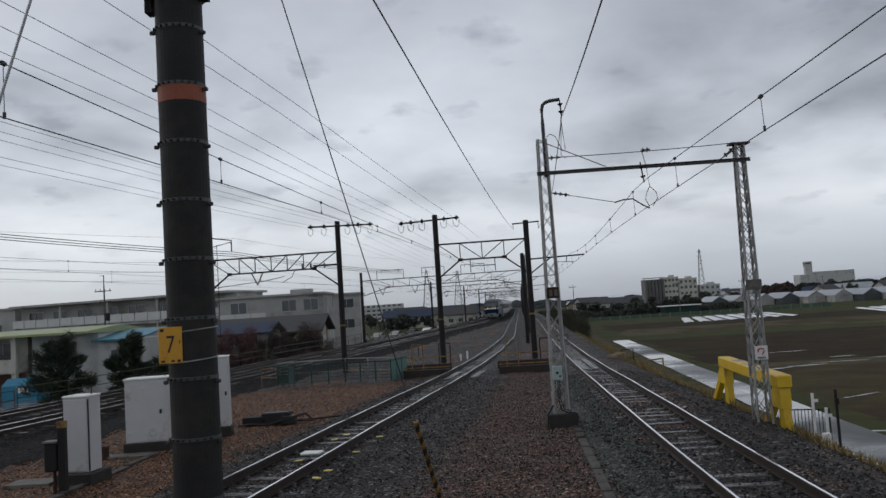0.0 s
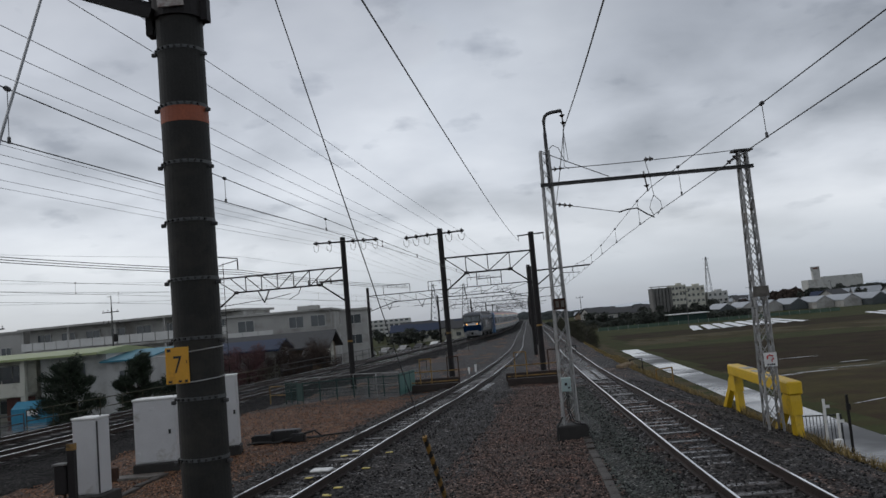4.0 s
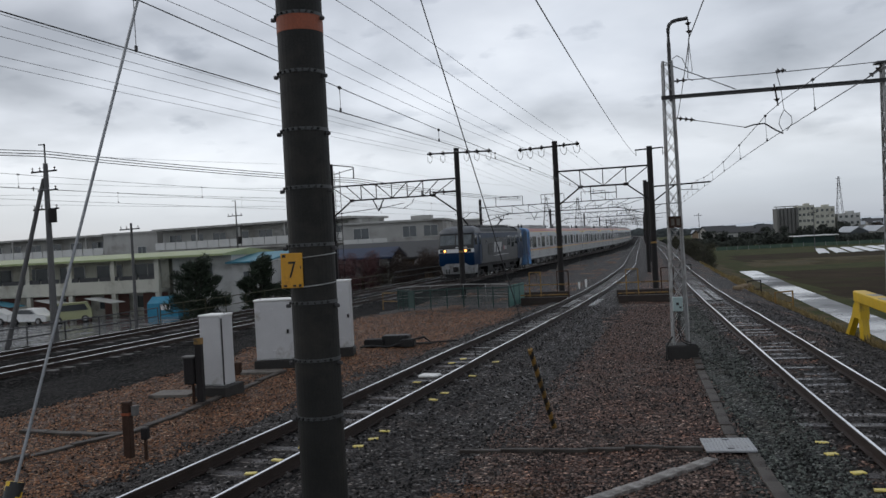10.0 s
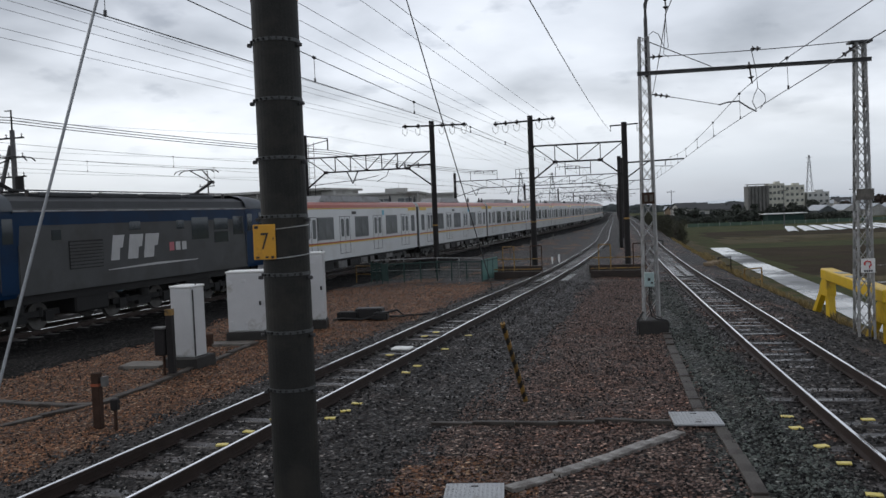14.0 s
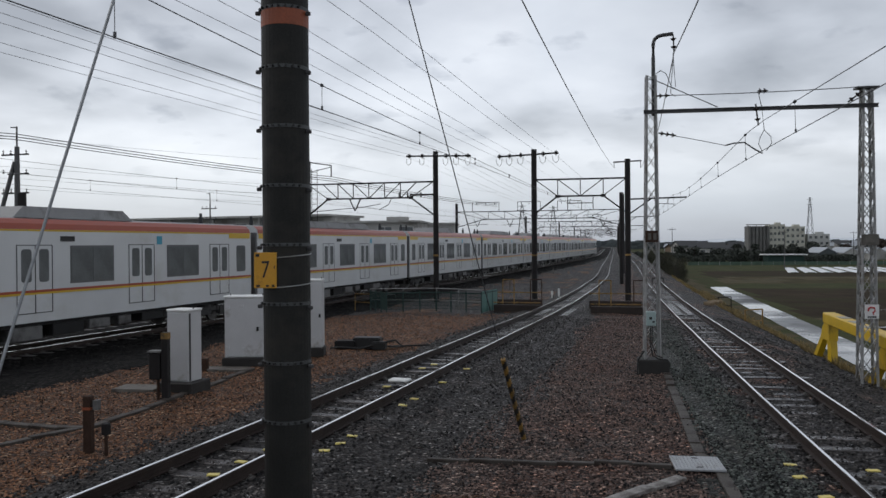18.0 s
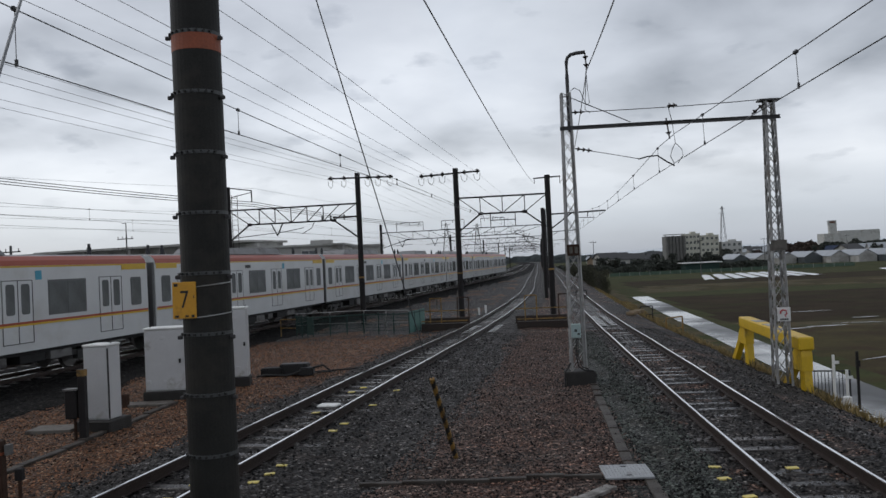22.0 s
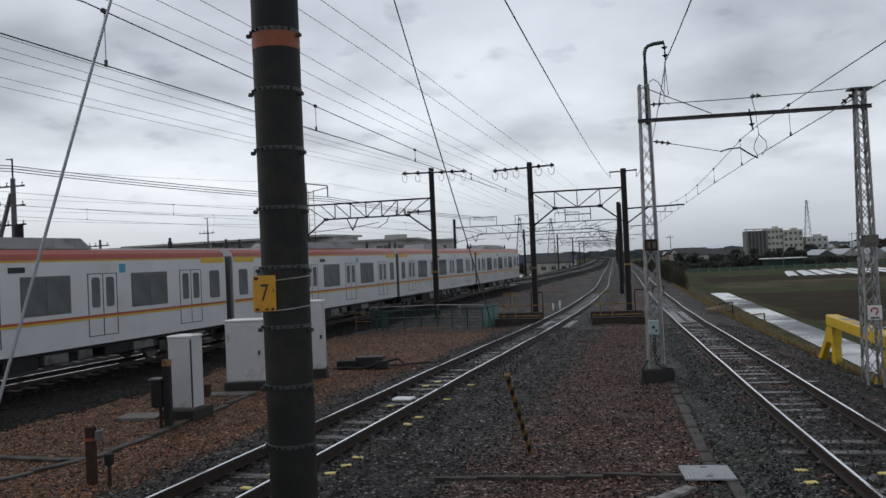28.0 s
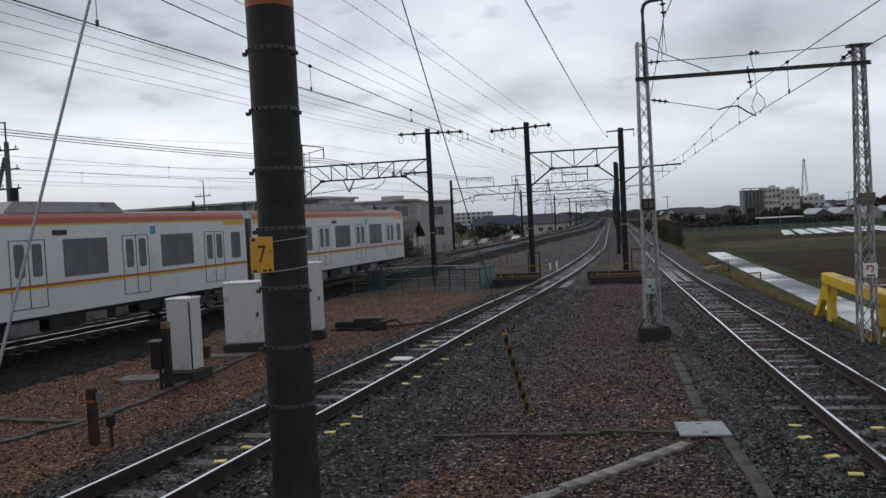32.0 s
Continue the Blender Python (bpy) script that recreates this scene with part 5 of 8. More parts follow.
bx(bm, (0.0, -0.342, 0.95), (0.05, 0.006, 0.04))
part("box_marks", bm, BLACK, jb)
bm = bmesh.new()
wire_mesh(bm, [(-0.05, -0.28, 0.86), (-0.07, -0.27, 0.5), (-0.02, -0.28, 0.2), (0.1, -0.3, 0.12), (0.3, -0.3, 0.1), (0.36, -0.3, -0.05)], 0.016, 6)
wire_mesh(bm, [(-0.01, -0.28, 0.86), (-0.03, -0.27, 0.45), (0.05, -0.28, 0.2), (0.2, -0.3, 0.14)], 0.014, 6)
wire_mesh(bm, [(-0.2, -0.3, 0.3), (-0.33, -0.32, 0.1), (-0.36, -0.32, -0.25)], 0.02, 6)
part("cable", bm, RUBBER, mast_l, "black cables")
mast_r, wr = lattice_mast("lattice_mast", 6.58, 19.33, -0.45, 6.08, 0.35, 0.20, "weathered galvanised lattice mast on the embankment edge")
bm = bmesh.new()
bx(bm, (0, 0, 6.09), (0.46, 0.3, 0.04))
part("cap_plate", bm, GALV_DARK, mast_r)
bm = bmesh.new()
bx(bm, (0, -0.28, 1.19), (0.29, 0.012, 0.31))
sg = part("warning_sign", bm, WHITE, mast_r, "white square sign with a red hooked arrow")
bm = bmesh.new()
wire_mesh(bm, [(-0.075, -0.292, 1.20), (-0.07, -0.292, 1.26), (-0.02, -0.292, 1.29), (0.05, -0.292, 1.27), (0.065, -0.292, 1.21), (0.02, -0.292, 1.17), (0.03, -0.292, 1.13)], 0.018, 6)
part("hooked_arrow", bm, RED, sg)
bm = bmesh.new()
for k in range(4):
    bx(bm, (-0.07 + k * 0.047, -0.29, 1.075), (0.034, 0.006, 0.04))
part("text_bars", bm, BLACK, sg)
bm = bmesh.new()
bx(bm, (0, -0.2, 2.75), (0.36, 0.02, 0.24))
part("blank_plate", bm, CONCRETE, mast_r, "weathered blank plate")

portal = thing("portal_beam", pose(0, 0, 0), "dark steel beam joining the two lattice masts", "catenary beam")
bm = bmesh.new()
beam(bm, (1.78, 19.12, 5.705), (6.78, 19.2, 5.725), 0.07, 0.014)
beam(bm, (1.78, 19.12, 5.635), (6.78, 19.2, 5.655), 0.07, 0.014)
beam(bm, (1.78, 19.12, 5.67), (6.78, 19.2, 5.69), 0.014, 0.06)
part("beam", bm, GALV_DARK, portal, "dark flanged beam")
bm = bmesh.new()
wire_mesh(bm, sag((2.0, 19.15, 6.04), (6.5, 19.2, 6.1), 0.03), 0.010)
wire_mesh(bm, [(2.05, 19.15, 6.38), (3.4, 19.15, 5.74)], 0.011)
part("stay_wire", bm, WIRE, portal)
insulator(portal, (2.08, 19.15, 6.03), (2.36, 19.15, 6.035), 2, 0.065)
insulator(portal, (4.24, 19.12, 6.06), (4.46, 19.12, 6.065), 2, 0.065)
insulator(portal, (4.2, 19.12, 5.78), (4.26, 19.12, 5.30), 2, 0.07)
insulator(portal, (6.15, 19.18, 5.77), (6.45, 19.2, 6.0), 2, 0.06)
bm = bmesh.new()
wire_mesh(bm, [(2.1, 19.2, 5.20), (2.7, 19.2, 5.08), (3.6, 19.2, 4.88)], 0.008)
wire_mesh(bm, [(3.55, 19.2, 4.88), (3.75, 19.2, 4.93), (3.98, 19.2, 4.94), (4.2, 19.2, 4.78), (4.36, 19.2, 4.69)], 0.017, 6)
part("steady_arm", bm, STEEL_DARK, portal, "curved steady arm")
insulator(portal, (2.12, 19.2, 5.20), (2.5, 19.2, 5.13), 3, 0.06)
bm = bmesh.new()
wire_mesh(bm, [(4.26, 19.12, 6.04), (4.33, 19.12, 5.7), (4.38, 19.12, 5.2), (4.3, 19.12, 5.05), (4.26, 19.12, 4.9), (4.34, 19.12, 4.72)], 0.009)
wire_mesh(bm, [(4.38, 19.12, 5.2), (4.52, 19.12, 5.05), (4.54, 19.12, 4.9), (4.42, 19.12, 4.74)], 0.009)
part("jumper_loop", bm, WIRE, portal, "looped jumper wire")


# ---- overhead lines ----
def overhead(name, line, z_contact, supports, label, y0, y1, zm=0.75, dip=0.38, off=0.0, step=5.0, r=0.0075, wire=WIRE):
    """Contact wire and messenger with droppers along a track; supports: y of the hanging points."""
    oh = thing(name, pose(0, 0, 0), label, "overhead line", "overhead lines")
    ys = np.arange(y0, y1, 2.0)

    def mz(y):
        for a, b in zip(supports, supports[1:]):
            if a <= y <= b:
                u = (y - a) / (b - a)
                return z_contact + zm - dip * 4 * u * (1 - u)
        return z_contact + zm
    bm = bmesh.new()
    wire_mesh(bm, [(line_x(line, y) + off, y, z_contact) for y in ys], r)
    part("contact_wire", bm, wire, oh, "dark contact wire")
    bm = bmesh.new()
    wire_mesh(bm, [(line_x(line, y) + off * 0.7, y, mz(y)) for y in ys], r)
    part("messenger_wire", bm, wire, oh, "dark messenger wire")
    y = y0 + 1.3
    while y < min(y1, 120):
        bm = bmesh.new()
        x = line_x(line, y)
        wire_mesh(bm, [(x + off * 0.7, y, mz(y)), (x + off, y, z_contact)], 0.005, 4)
        tube(bm, (x + off, y, z_contact - 0.01), (x + off, y, z_contact + 0.06), 0.018, 6)
        tube(bm, (x + off * 0.7, y - 0.03, mz(y)), (x + off * 0.7, y + 0.03, mz(y)), 0.028, 10)
        part("dropper", bm, wire, oh)
        y += step
    return oh


overhead("right_overhead_line", RIGHT_LINE, 4.65, (-26, 19.2, 46.3, 92, 136, 182, 228, 275), "contact wire and messenger over the single track", -26, 275, 0.64, 0.32, 0.05)
overhead("middle_overhead_line", MID_LINE, 4.97, (-30, 8, 58, 92, 136, 182, 228, 275), "contact wire and messenger over the curving track", -8, 275, 0.60, 0.52, 0.0, 5.0)
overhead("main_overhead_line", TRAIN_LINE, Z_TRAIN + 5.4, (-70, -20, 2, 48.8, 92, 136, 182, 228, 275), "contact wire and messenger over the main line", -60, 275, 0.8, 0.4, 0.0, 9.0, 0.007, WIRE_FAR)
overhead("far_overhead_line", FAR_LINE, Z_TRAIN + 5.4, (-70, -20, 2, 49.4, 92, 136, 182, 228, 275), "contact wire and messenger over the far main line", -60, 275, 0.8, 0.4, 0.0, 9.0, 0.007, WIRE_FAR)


# ---- gantries ----
def post_part(g, x, y, z0, z1, r=0.165, marks=True):
    bm = bmesh.new()
    tube(bm, (x, y, z0), (x, y, z1), r, 16, r * 0.93)
    p = part("post", bm, STEEL_DARK, g, "dark brown tubular post")
    if marks:
        bm = bmesh.new()
        bmesh.ops.create_cone(bm, cap_ends=False, segments=16, radius1=r * 1.02, radius2=r * 1.02, depth=0.10, matrix=Matrix.Translation((x, y, 2.05)))
        part("amber_band", bm, YELLOW_DULL, p, "faded amber marker band")
    return p


def crossarm(g, c, half, places, tilt=0.0):
    bm = bmesh.new()
    beam(bm, (c[0] - half, c[1] + 0.15 * half, c[2] - tilt), (c[0] + half, c[1] - 0.15 * half, c[2] + tilt), 0.09, 0.09)
    arm = part("crossarm", bm, STEEL_DARK, g, "dark crossarm")
    ends = []
    for u in places:
        p = Vector((c[0] + u * half, c[1] - 0.15 * u * half, c[2] + tilt * u))
        insulator(arm, p + Vector((0, 0, 0.16)), p + Vector((0, 0, -0.16)), 2, 0.11)
        bm = bmesh.new()
        wire_mesh(bm, [p + Vector(v) for v in ((-0.22, 0.3, -0.12), (-0.16, 0, -0.42), (0, -0.1, -0.56), (0.13, -0.2, -0.44), (0.16, -0.3, -0.12))], 0.014, 5)
        part("jumper_loop", bm, WIRE, arm)
        ends.append(p + Vector((0, 0, -0.10)))
    return ends


def truss(g, a, b, depth, panels, knee=1.0, inset=0.17):
    """A truss between two posts: chords, diagonals and end knees. a, b: ends of its top chord."""
    a, b = Vector(a), Vector(b)
    down = Vector((0, 0, -depth))
    span = (b - a)
    i0, i1 = a + span * inset, b - span * inset
    bm = bmesh.new()
    beam(bm, a, b, 0.09, 0.09)
    part("top_chord", bm, STEEL_DARK, g, "dark top chord")
    bm = bmesh.new()
    beam(bm, i0 + down, i1 + down, 0.09, 0.09)
    beam(bm, i0 + down, a + down * 2.0 * knee, 0.08, 0.08)
    beam(bm, i1 + down, b + down * 2.0 * knee, 0.08, 0.08)
    for p in (i0, i1):
        bx(bm, p + down, (0.28, 0.04, 0.18))
    part("bottom_chord", bm, STEEL_DARK, g, "dark bottom chord with knee braces")
    tops = [a + span * (k / panels) for k in range(panels + 1)]
    for k in range(1, panels):
        p = tops[k]
        u = k / panels
        if inset - 0.02 < u < 1.02 - inset:
            bm = bmesh.new()
            beam(bm, p, p + down, 0.05, 0.05)
            part("strut", bm, STEEL_DARK, g)
    for k in range(panels):
        p, q = (tops[k], tops[k + 1]) if k < panels / 2 else (tops[k + 1], tops[k])
        uq = (q - a).length / span.length
        foot = q + down if inset - 0.02 < uq < 1.02 - inset else (i0 if uq < 0.5 else i1) + down
        bm = bmesh.new()
        beam(bm, p, foot, 0.045, 0.045)
        part("diagonal_bar", bm, STEEL_DARK, g)


gantry_l = thing("overhead_gantry", pose(0, 0, 0), "dark steel gantry spanning the main line tracks", "gantry", "line gantries")
post_part(gantry_l, -7.45, 47.8, -1.2, 8.15)
post_part(gantry_l, -15.75, 49.6, -0.9, 7.9, 0.15, False)
truss(gantry_l, (-7.6, 47.8, 6.38), (-15.75, 49.5, 6.45), 0.92, 8, 1.05)
arms_l = crossarm(gantry_l, (-7.28, 47.75, 7.87), 1.95, (-0.91, -0.50, 0.24, 0.56, 0.92), -0.06)
bm = bmesh.new()
beam(bm, (-7.6, 47.7, 5.62), (-9.0, 47.9, 5.62), 0.12, 0.10)
for x in (-8.3, -9.1, -9.6):
    tube(bm, (x, 47.8, 5.62), (x - 0.05, 47.8, 5.62), 0.17, 12)
part("feeder_switch", bm, INSULATOR, gantry_l, "row of dark insulator discs")
bm = bmesh.new()
for x in (-12.2, -12.9):
    beam(bm, (x, 48.7, 5.5), (-12.55, 48.7, 4.75), 0.06, 0.06)
wire_mesh(bm, [(-15.3, 49.2, 4.75), (-13.2, 48.9, 4.9), (-12.2, 48.7, 4.95), (-10.9, 48.5, 5.15)], 0.022, 6)
wire_mesh(bm, [(-11.0, 48.5, 4.8), (-10.4, 48.4, 5.1), (-10.2, 48.4, 5.5)], 0.022, 6)
part("drop_bracket", bm, STEEL_DARK, gantry_l, "hanging bracket and steady arms")
bm = bmesh.new()
beam(bm, (-15.75, 49.5, 7.85), (-14.2, 49.3, 7.6), 0.06, 0.06)
beam(bm, (-14.2, 49.3, 7.6), (-14.2, 49.3, 6.9), 0.06, 0.06)
beam(bm, (-15.75, 49.5, 7.2), (-14.2, 49.3, 7.5), 0.04, 0.04)
part("bracket_frame", bm, STEEL_DARK, gantry_l)
bm = bmesh.new()
for s in (0, 0.35):
    beam(bm, (-15.45 + s, 49.3, -0.6), (-15.45 + s, 49.3, 7.4), 0.03, 0.03)
for k in range(24):
    beam(bm, (-15.45, 49.3, -0.4 + k * 0.33), (-15.1, 49.3, -0.4 + k * 0.33), 0.02, 0.02)
part("ladder", bm, STEEL_DARK, gantry_l, "steel ladder")

gantry_m = thing("overhead_gantry", pose(0, 0, 0), "dark steel gantry spanning the curving track", "gantry", "line gantries")
post_part(gantry_m, -1.68, 47.1, -1.2, 8.05)
post_part(gantry_m, 3.46, 46.3, -1.2, 7.32)
truss(gantry_m, (-1.6, 47.0, 6.31), (3.4, 46.3, 6.28), 0.95, 4, 1.0, 0.25)
arms_m = crossarm(gantry_m, (-2.03, 47.1, 7.75), 1.74, (-0.93, -0.60, -0.23, 0.50, 0.92), 0.05)
bm = bmesh.new()
beam(bm, (2.7, 46.4, 7.16), (4.2, 46.2, 7.2), 0.07, 0.07)
beam(bm, (2.75, 46.4, 7.16), (2.75, 46.4, 6.85), 0.03, 0.03)
beam(bm, (4.15, 46.2, 7.2), (4.15, 46.2, 6.8), 0.03, 0.03)
part("short_crossarm", bm, STEEL_DARK, gantry_m)
bm = bmesh.new()
beam(bm, (3.5, 46.25, 5.1), (6.6, 46.2, 5.17), 0.08, 0.08)
beam(bm, (3.5, 46.25, 4.25), (4.7, 46.2, 5.1), 0.07, 0.07)
beam(bm, (5.6, 46.2, 5.1), (5.6, 46.2, 4.85), 0.03, 0.03)
beam(bm, (4.9, 46.2, 4.85), (6.0, 46.2, 4.8), 0.03, 0.03)
part("cantilever", bm, STEEL_DARK, gantry_m, "cantilever arm with steady bar")
bm = bmesh.new()
for x0, x1, z0, z1 in ((0.2, 0.2, 5.4, 4.6), (1.6, 1.6, 5.4, 4.6), (0.2, 1.6, 4.95, 4.95)):
    beam(bm, (x0, 46.7, z0), (x1, 46.7, z1), 0.045, 0.045)
part("drop_frame", bm, STEEL_DARK, gantry_m)


def far_gantry(y, z_top, seed):
    """A gantry over all tracks, farther along the line."""
    rnd = random.Random(seed)
    xl, xr = line_x(FAR_LINE, y) - 2.6, line_x(MID_LINE, y) + 2.1
    if xr - xl < 9:
        xl = xr - 12
    g = thing("overhead_gantry", pose(0, 0, 0), "dark steel gantry spanning the railway tracks far along the line", "gantry", "line gantries")
    yl = y + 0.13 * (xr - xl)
    post_part(g, xl, yl, -1.5, z_top - 0.7, 0.17, False)
    post_part(g, xr, y, -1.5, z_top, 0.18, False)
    truss(g, (xl, yl, z_top - 1.7), (xr, y, z_top - 1.7), 0.9, 10, 1.0)
    for k in (0.1, 0.38, 0.62):
        bm = bmesh.new()
        px = xl + (xr - xl) * k
        py = yl + (y - yl) * k
        w = rnd.uniform(2.0, 3.2)
        beam(bm, (px, py, z_top - 1.7), (px, py, z_top - 0.65), 0.06, 0.06)
        beam(bm, (px + w, py, z_top - 1.7), (px + w, py, z_top - 0.65), 0.06, 0.06)
        beam(bm, (px, py, z_top - 0.65), (px + w, py, z_top - 0.62), 0.06, 0.06)
        for j in range(3):
            beam(bm, (px + w * (j + 0.5) / 3, py, z_top - 0.65), (px + w * (j + 0.5) / 3, py, z_top - 0.95), 0.05, 0.05)
        part("upper_frame", bm, STEEL_DARK, g, "rectangular frame for feeder wires")
    for line in (TRAIN_LINE, FAR_LINE, MID_LINE):
        px = line_x(line, y)
        bm = bmesh.new()
        beam(bm, (px - 0.4, y + 0.8, z_top - 2.6), (px, y + 0.8, z_top - 3.5), 0.06, 0.06)
        beam(bm, (px + 0.4, y + 0.8, z_top - 2.6), (px, y + 0.8, z_top - 3.5), 0.06, 0.06)
        beam(bm, (px - 1.0, y + 0.8, z_top - 3.3), (px + 1.2, y + 0.8, z_top - 3.2), 0.04, 0.04)
        part("drop_bracket", bm, STEEL_DARK, g)
    bm = bmesh.new()
    beam(bm, (xr, y, z_top - 2.6), (xr + 3.6, y - 0.4, z_top - 2.5), 0.08, 0.08)
    beam(bm, (xr, y, z_top - 3.5), (xr + 1.4, y - 0.2, z_top - 2.6), 0.06, 0.06)
    part("cantilever", bm, STEEL_DARK, g)


for y, zt in ((93, 8.1), (138, 8.0), (184, 8.0), (230, 8.0), (276, 8.0), (322, 8.0)):
    far_gantry(y, zt, y)
bm = bmesh.new()
tube(bm, (0, 0, -1.4), (0, 0, 6.9), 0.16, 12)
solo("line_post", bm, STEEL_DARK, "dark tubular line post beside the track", "post", m=pose(4.72, 70, 0))


# ---- feeder wires ----
def feeder(points, r, label="thin feeder wire strung along the railway", material=WIRE_THIN, dip=0.006):
    bm = bmesh.new()
    pts = []
    for a, b in zip(points, points[1:]):
        pts += sag(a, b, (Vector(b) - Vector(a)).length * dip, 10)
    wire_mesh(bm, pts, r, 5)
    return solo("feeder_wire", bm, material, label, "wire", "feeder wires")


# each wire runs on at one height beside the track, from behind the camera to the crossarm and past it
for k, (e, (x, y)) in enumerate(zip(arms_l, ((-13.84, 18.8), (-13.18, 17.9), (-11.94, 16.6), (-11.3, 16.7), (-10.62, 16.7)))):
    nb = Vector((x, y, 7.66))
    feeder((e + (nb - e) * 1.75 + Vector((0, 0, 0.15)), e, (line_x(TRAIN_LINE, 93) + 2 + k * 0.8, 93, 7.0)), 0.007, dip=0.0035)
for k, (e, (x, y, z)) in enumerate(zip(arms_m, ((-6.83, 21.8, 7.64), (-6.4, 20.5, 7.74), (-5.92, 19.2, 7.78), (-4.57, 19.7, 7.88), (-3.86, 19.7, 7.84)))):
    nb = Vector((x, y, z))
    feeder((e + (nb - e) * 1.85, nb, e, (line_x(MID_LINE, 93) - 3 + k, 93, 7.2)), 0.007, dip=0.0025)
feeder(((-1.10, 2.0, 5.34), (2.75, 46.4, 6.86)), 0.0085, "dark feeder wire above the ballast path", WIRE)
feeder(((1.33, 4.0, 5.63), (2.47, 19.25, 7.02), (3.3, 30, 6.7), (4.15, 46.2, 6.8)), 0.011, "dark feeder wire from the mast hook", WIRE)

guy((-0.63, 12.4, -0.2), (-2.75, 7.93, 10.0), 1.42, 0.038, "dark guy wire with a yellow and black striped guard in ballast")
guy((-3.9, 4.2, -0.2), (-2.75, 7.93, 10.5), 1.56, 0.056, "steel guy wire with a broad yellow and black striped guard")


# ---- small things beside the tracks ----
def cabinet(x, y, yaw, w, d, z0, z1, base_h, label, latch=True, foot=1.12):
    c = thing("equipment_cabinet", pose(x, y, 0, 0, 0, yaw), label, "cabinet", "trackside cabinets")
    bm = bmesh.new()
    bx(bm, (0, 0, z0 + base_h / 2 - 0.08), (w * foot, d * foot * 1.07, base_h + 0.16))
    bevelled(bm, 0.02)
    part("plinth", bm, CONCRETE_DARK, c, "dark concrete plinth")
    zb = z0 + base_h
    bm = bmesh.new()
    bx(bm, (0, 0, (zb + z1) / 2), (w, d, z1 - zb))
    bevelled(bm, 0.012)
    part("body", bm, CABINET, c, "light grey steel body")
    bm = bmesh.new()
    bx(bm, (0, 0, z1 + 0.02), (w * 1.05, d * 1.08, 0.045))
    bevelled(bm, 0.012)
    part("cap", bm, WHITE, c, "white top cap")
    bm = bmesh.new()
    bx(bm, (0, -d / 2 - 0.008, (zb + z1) / 2), (w * 0.93, 0.014, (z1 - zb) * 0.95))
    bevelled(bm, 0.004)
    door = part("door", bm, CABINET, c, "grey door")
    if latch:
        bm = bmesh.new()
        bx(bm, (w * 0.36, -d / 2 - 0.03, zb + (z1 - zb) * 0.48), (0.05, 0.03, 0.10))
        part("handle", bm, BLACK, door, "black handle")
        for sx, sz in ((-0.05, 0.86), (0.0, 0.14), (-0.42, 0.84), (-0.42, 0.16)):
            bm = bmesh.new()
            bx(bm, (w * sx, -d / 2 - 0.02, zb + (z1 - zb) * sz), (0.10, 0.02, 0.07))
            bevelled(bm, 0.006)
            part("hinge_plate", bm, CABINET, door)
    for sx in (-0.42, 0.42):
        bm = bmesh.new()
        tube(bm, (w * sx, 0, z1 + 0.03), (w * sx, 0, z1 + 0.09), 0.012, 6)
        part("lifting_eye", bm, GALV_DARK, c)
    return c


cabinet(-7.82, 19.55, 8, 0.95, 0.62, -0.32, 1.44, 0.30, "light grey trackside cabinet with a black handle on concrete")
nc = cabinet(-7.70, 15.9, -8, 0.50, 0.46, -0.32, 1.40, 0.30, "narrow light grey cabinet behind a rusty post", False, 1.5)
bm = bmesh.new()
bx(bm, (0.252, -0.19, 0.68), (0.012, 0.05, 1.36))
part("seam", bm, BLACK, nc, "dark seam")
cabinet(-6.70, 21.5, 10, 0.5, 0.5, -0.32, 1.76, 0.3, "tall narrow light grey cabinet behind the column")


def stake(x, y, z1, r, material, label, top=None, topmat=None):
    s = thing("post_stub", pose(x, y, 0), label, "post", "short posts")
    bm = bmesh.new()
    bx(bm, (0, 0, (z1 - 0.4) / 2), (r * 2, r * 2, z1 + 0.4))
    bevelled(bm, 0.01)
    part("stub", bm, material, s)
    if top:
        bm = bmesh.new()
        bx(bm, (0, 0, z1 - top / 2), (r * 2.06, r * 2.06, top))
        part("painted_top", bm, topmat, s)
    return s


sp = stake(-7.6, 14.9, 1.06, 0.065, STEEL_DARK, "dark square post with a metal box", 0.12, YELLOW_DULL)
bm = bmesh.new()
bx(bm, (-0.2, 0, 0.42), (0.22, 0.18, 0.52))
bevelled(bm, 0.02)
part("switch_box", bm, STEEL_DARK, sp, "dark weathered box")
bm = bmesh.new()
bx(bm, (-0.2, 0, 0.70), (0.26, 0.22, 0.03))
part("box_lid", bm, UNDER_GREY, sp)
bm = bmesh.new()
tube(bm, (-0.17, 0.02, -0.3), (-0.17, 0.02, 0.2), 0.03, 8)
part("conduit", bm, RUST, sp)
st = stake(-6.86, 11.1, 0.56, 0.06, RUST, "rust-brown wooden stub with a grey box")
bm = bmesh.new()
bx(bm, (0.13, 0.0, 0.43), (0.07, 0.1, 0.14))
part("grey_box", bm, UNDER_GREY, st)
bm = bmesh.new()
bx(bm, (0, 0, 0.38), (0.126, 0.126, 0.04))
part("red_band", bm, ORANGE_BAND, st)
sm = stake(-6.5, 10.95, 0.06, 0.022, RUST, "small rusty stake with a dark box in gravel")
bm = bmesh.new()
bx(bm, (0, 0, 0.12), (0.11, 0.10, 0.17))
bevelled(bm, 0.015)
part("terminal_box", bm, STEEL_DARK, sm, "small dark box")
stake(-8.45, 18.5, 0.05, 0.07, RUST, "short dark wooden stub by the cabinets")

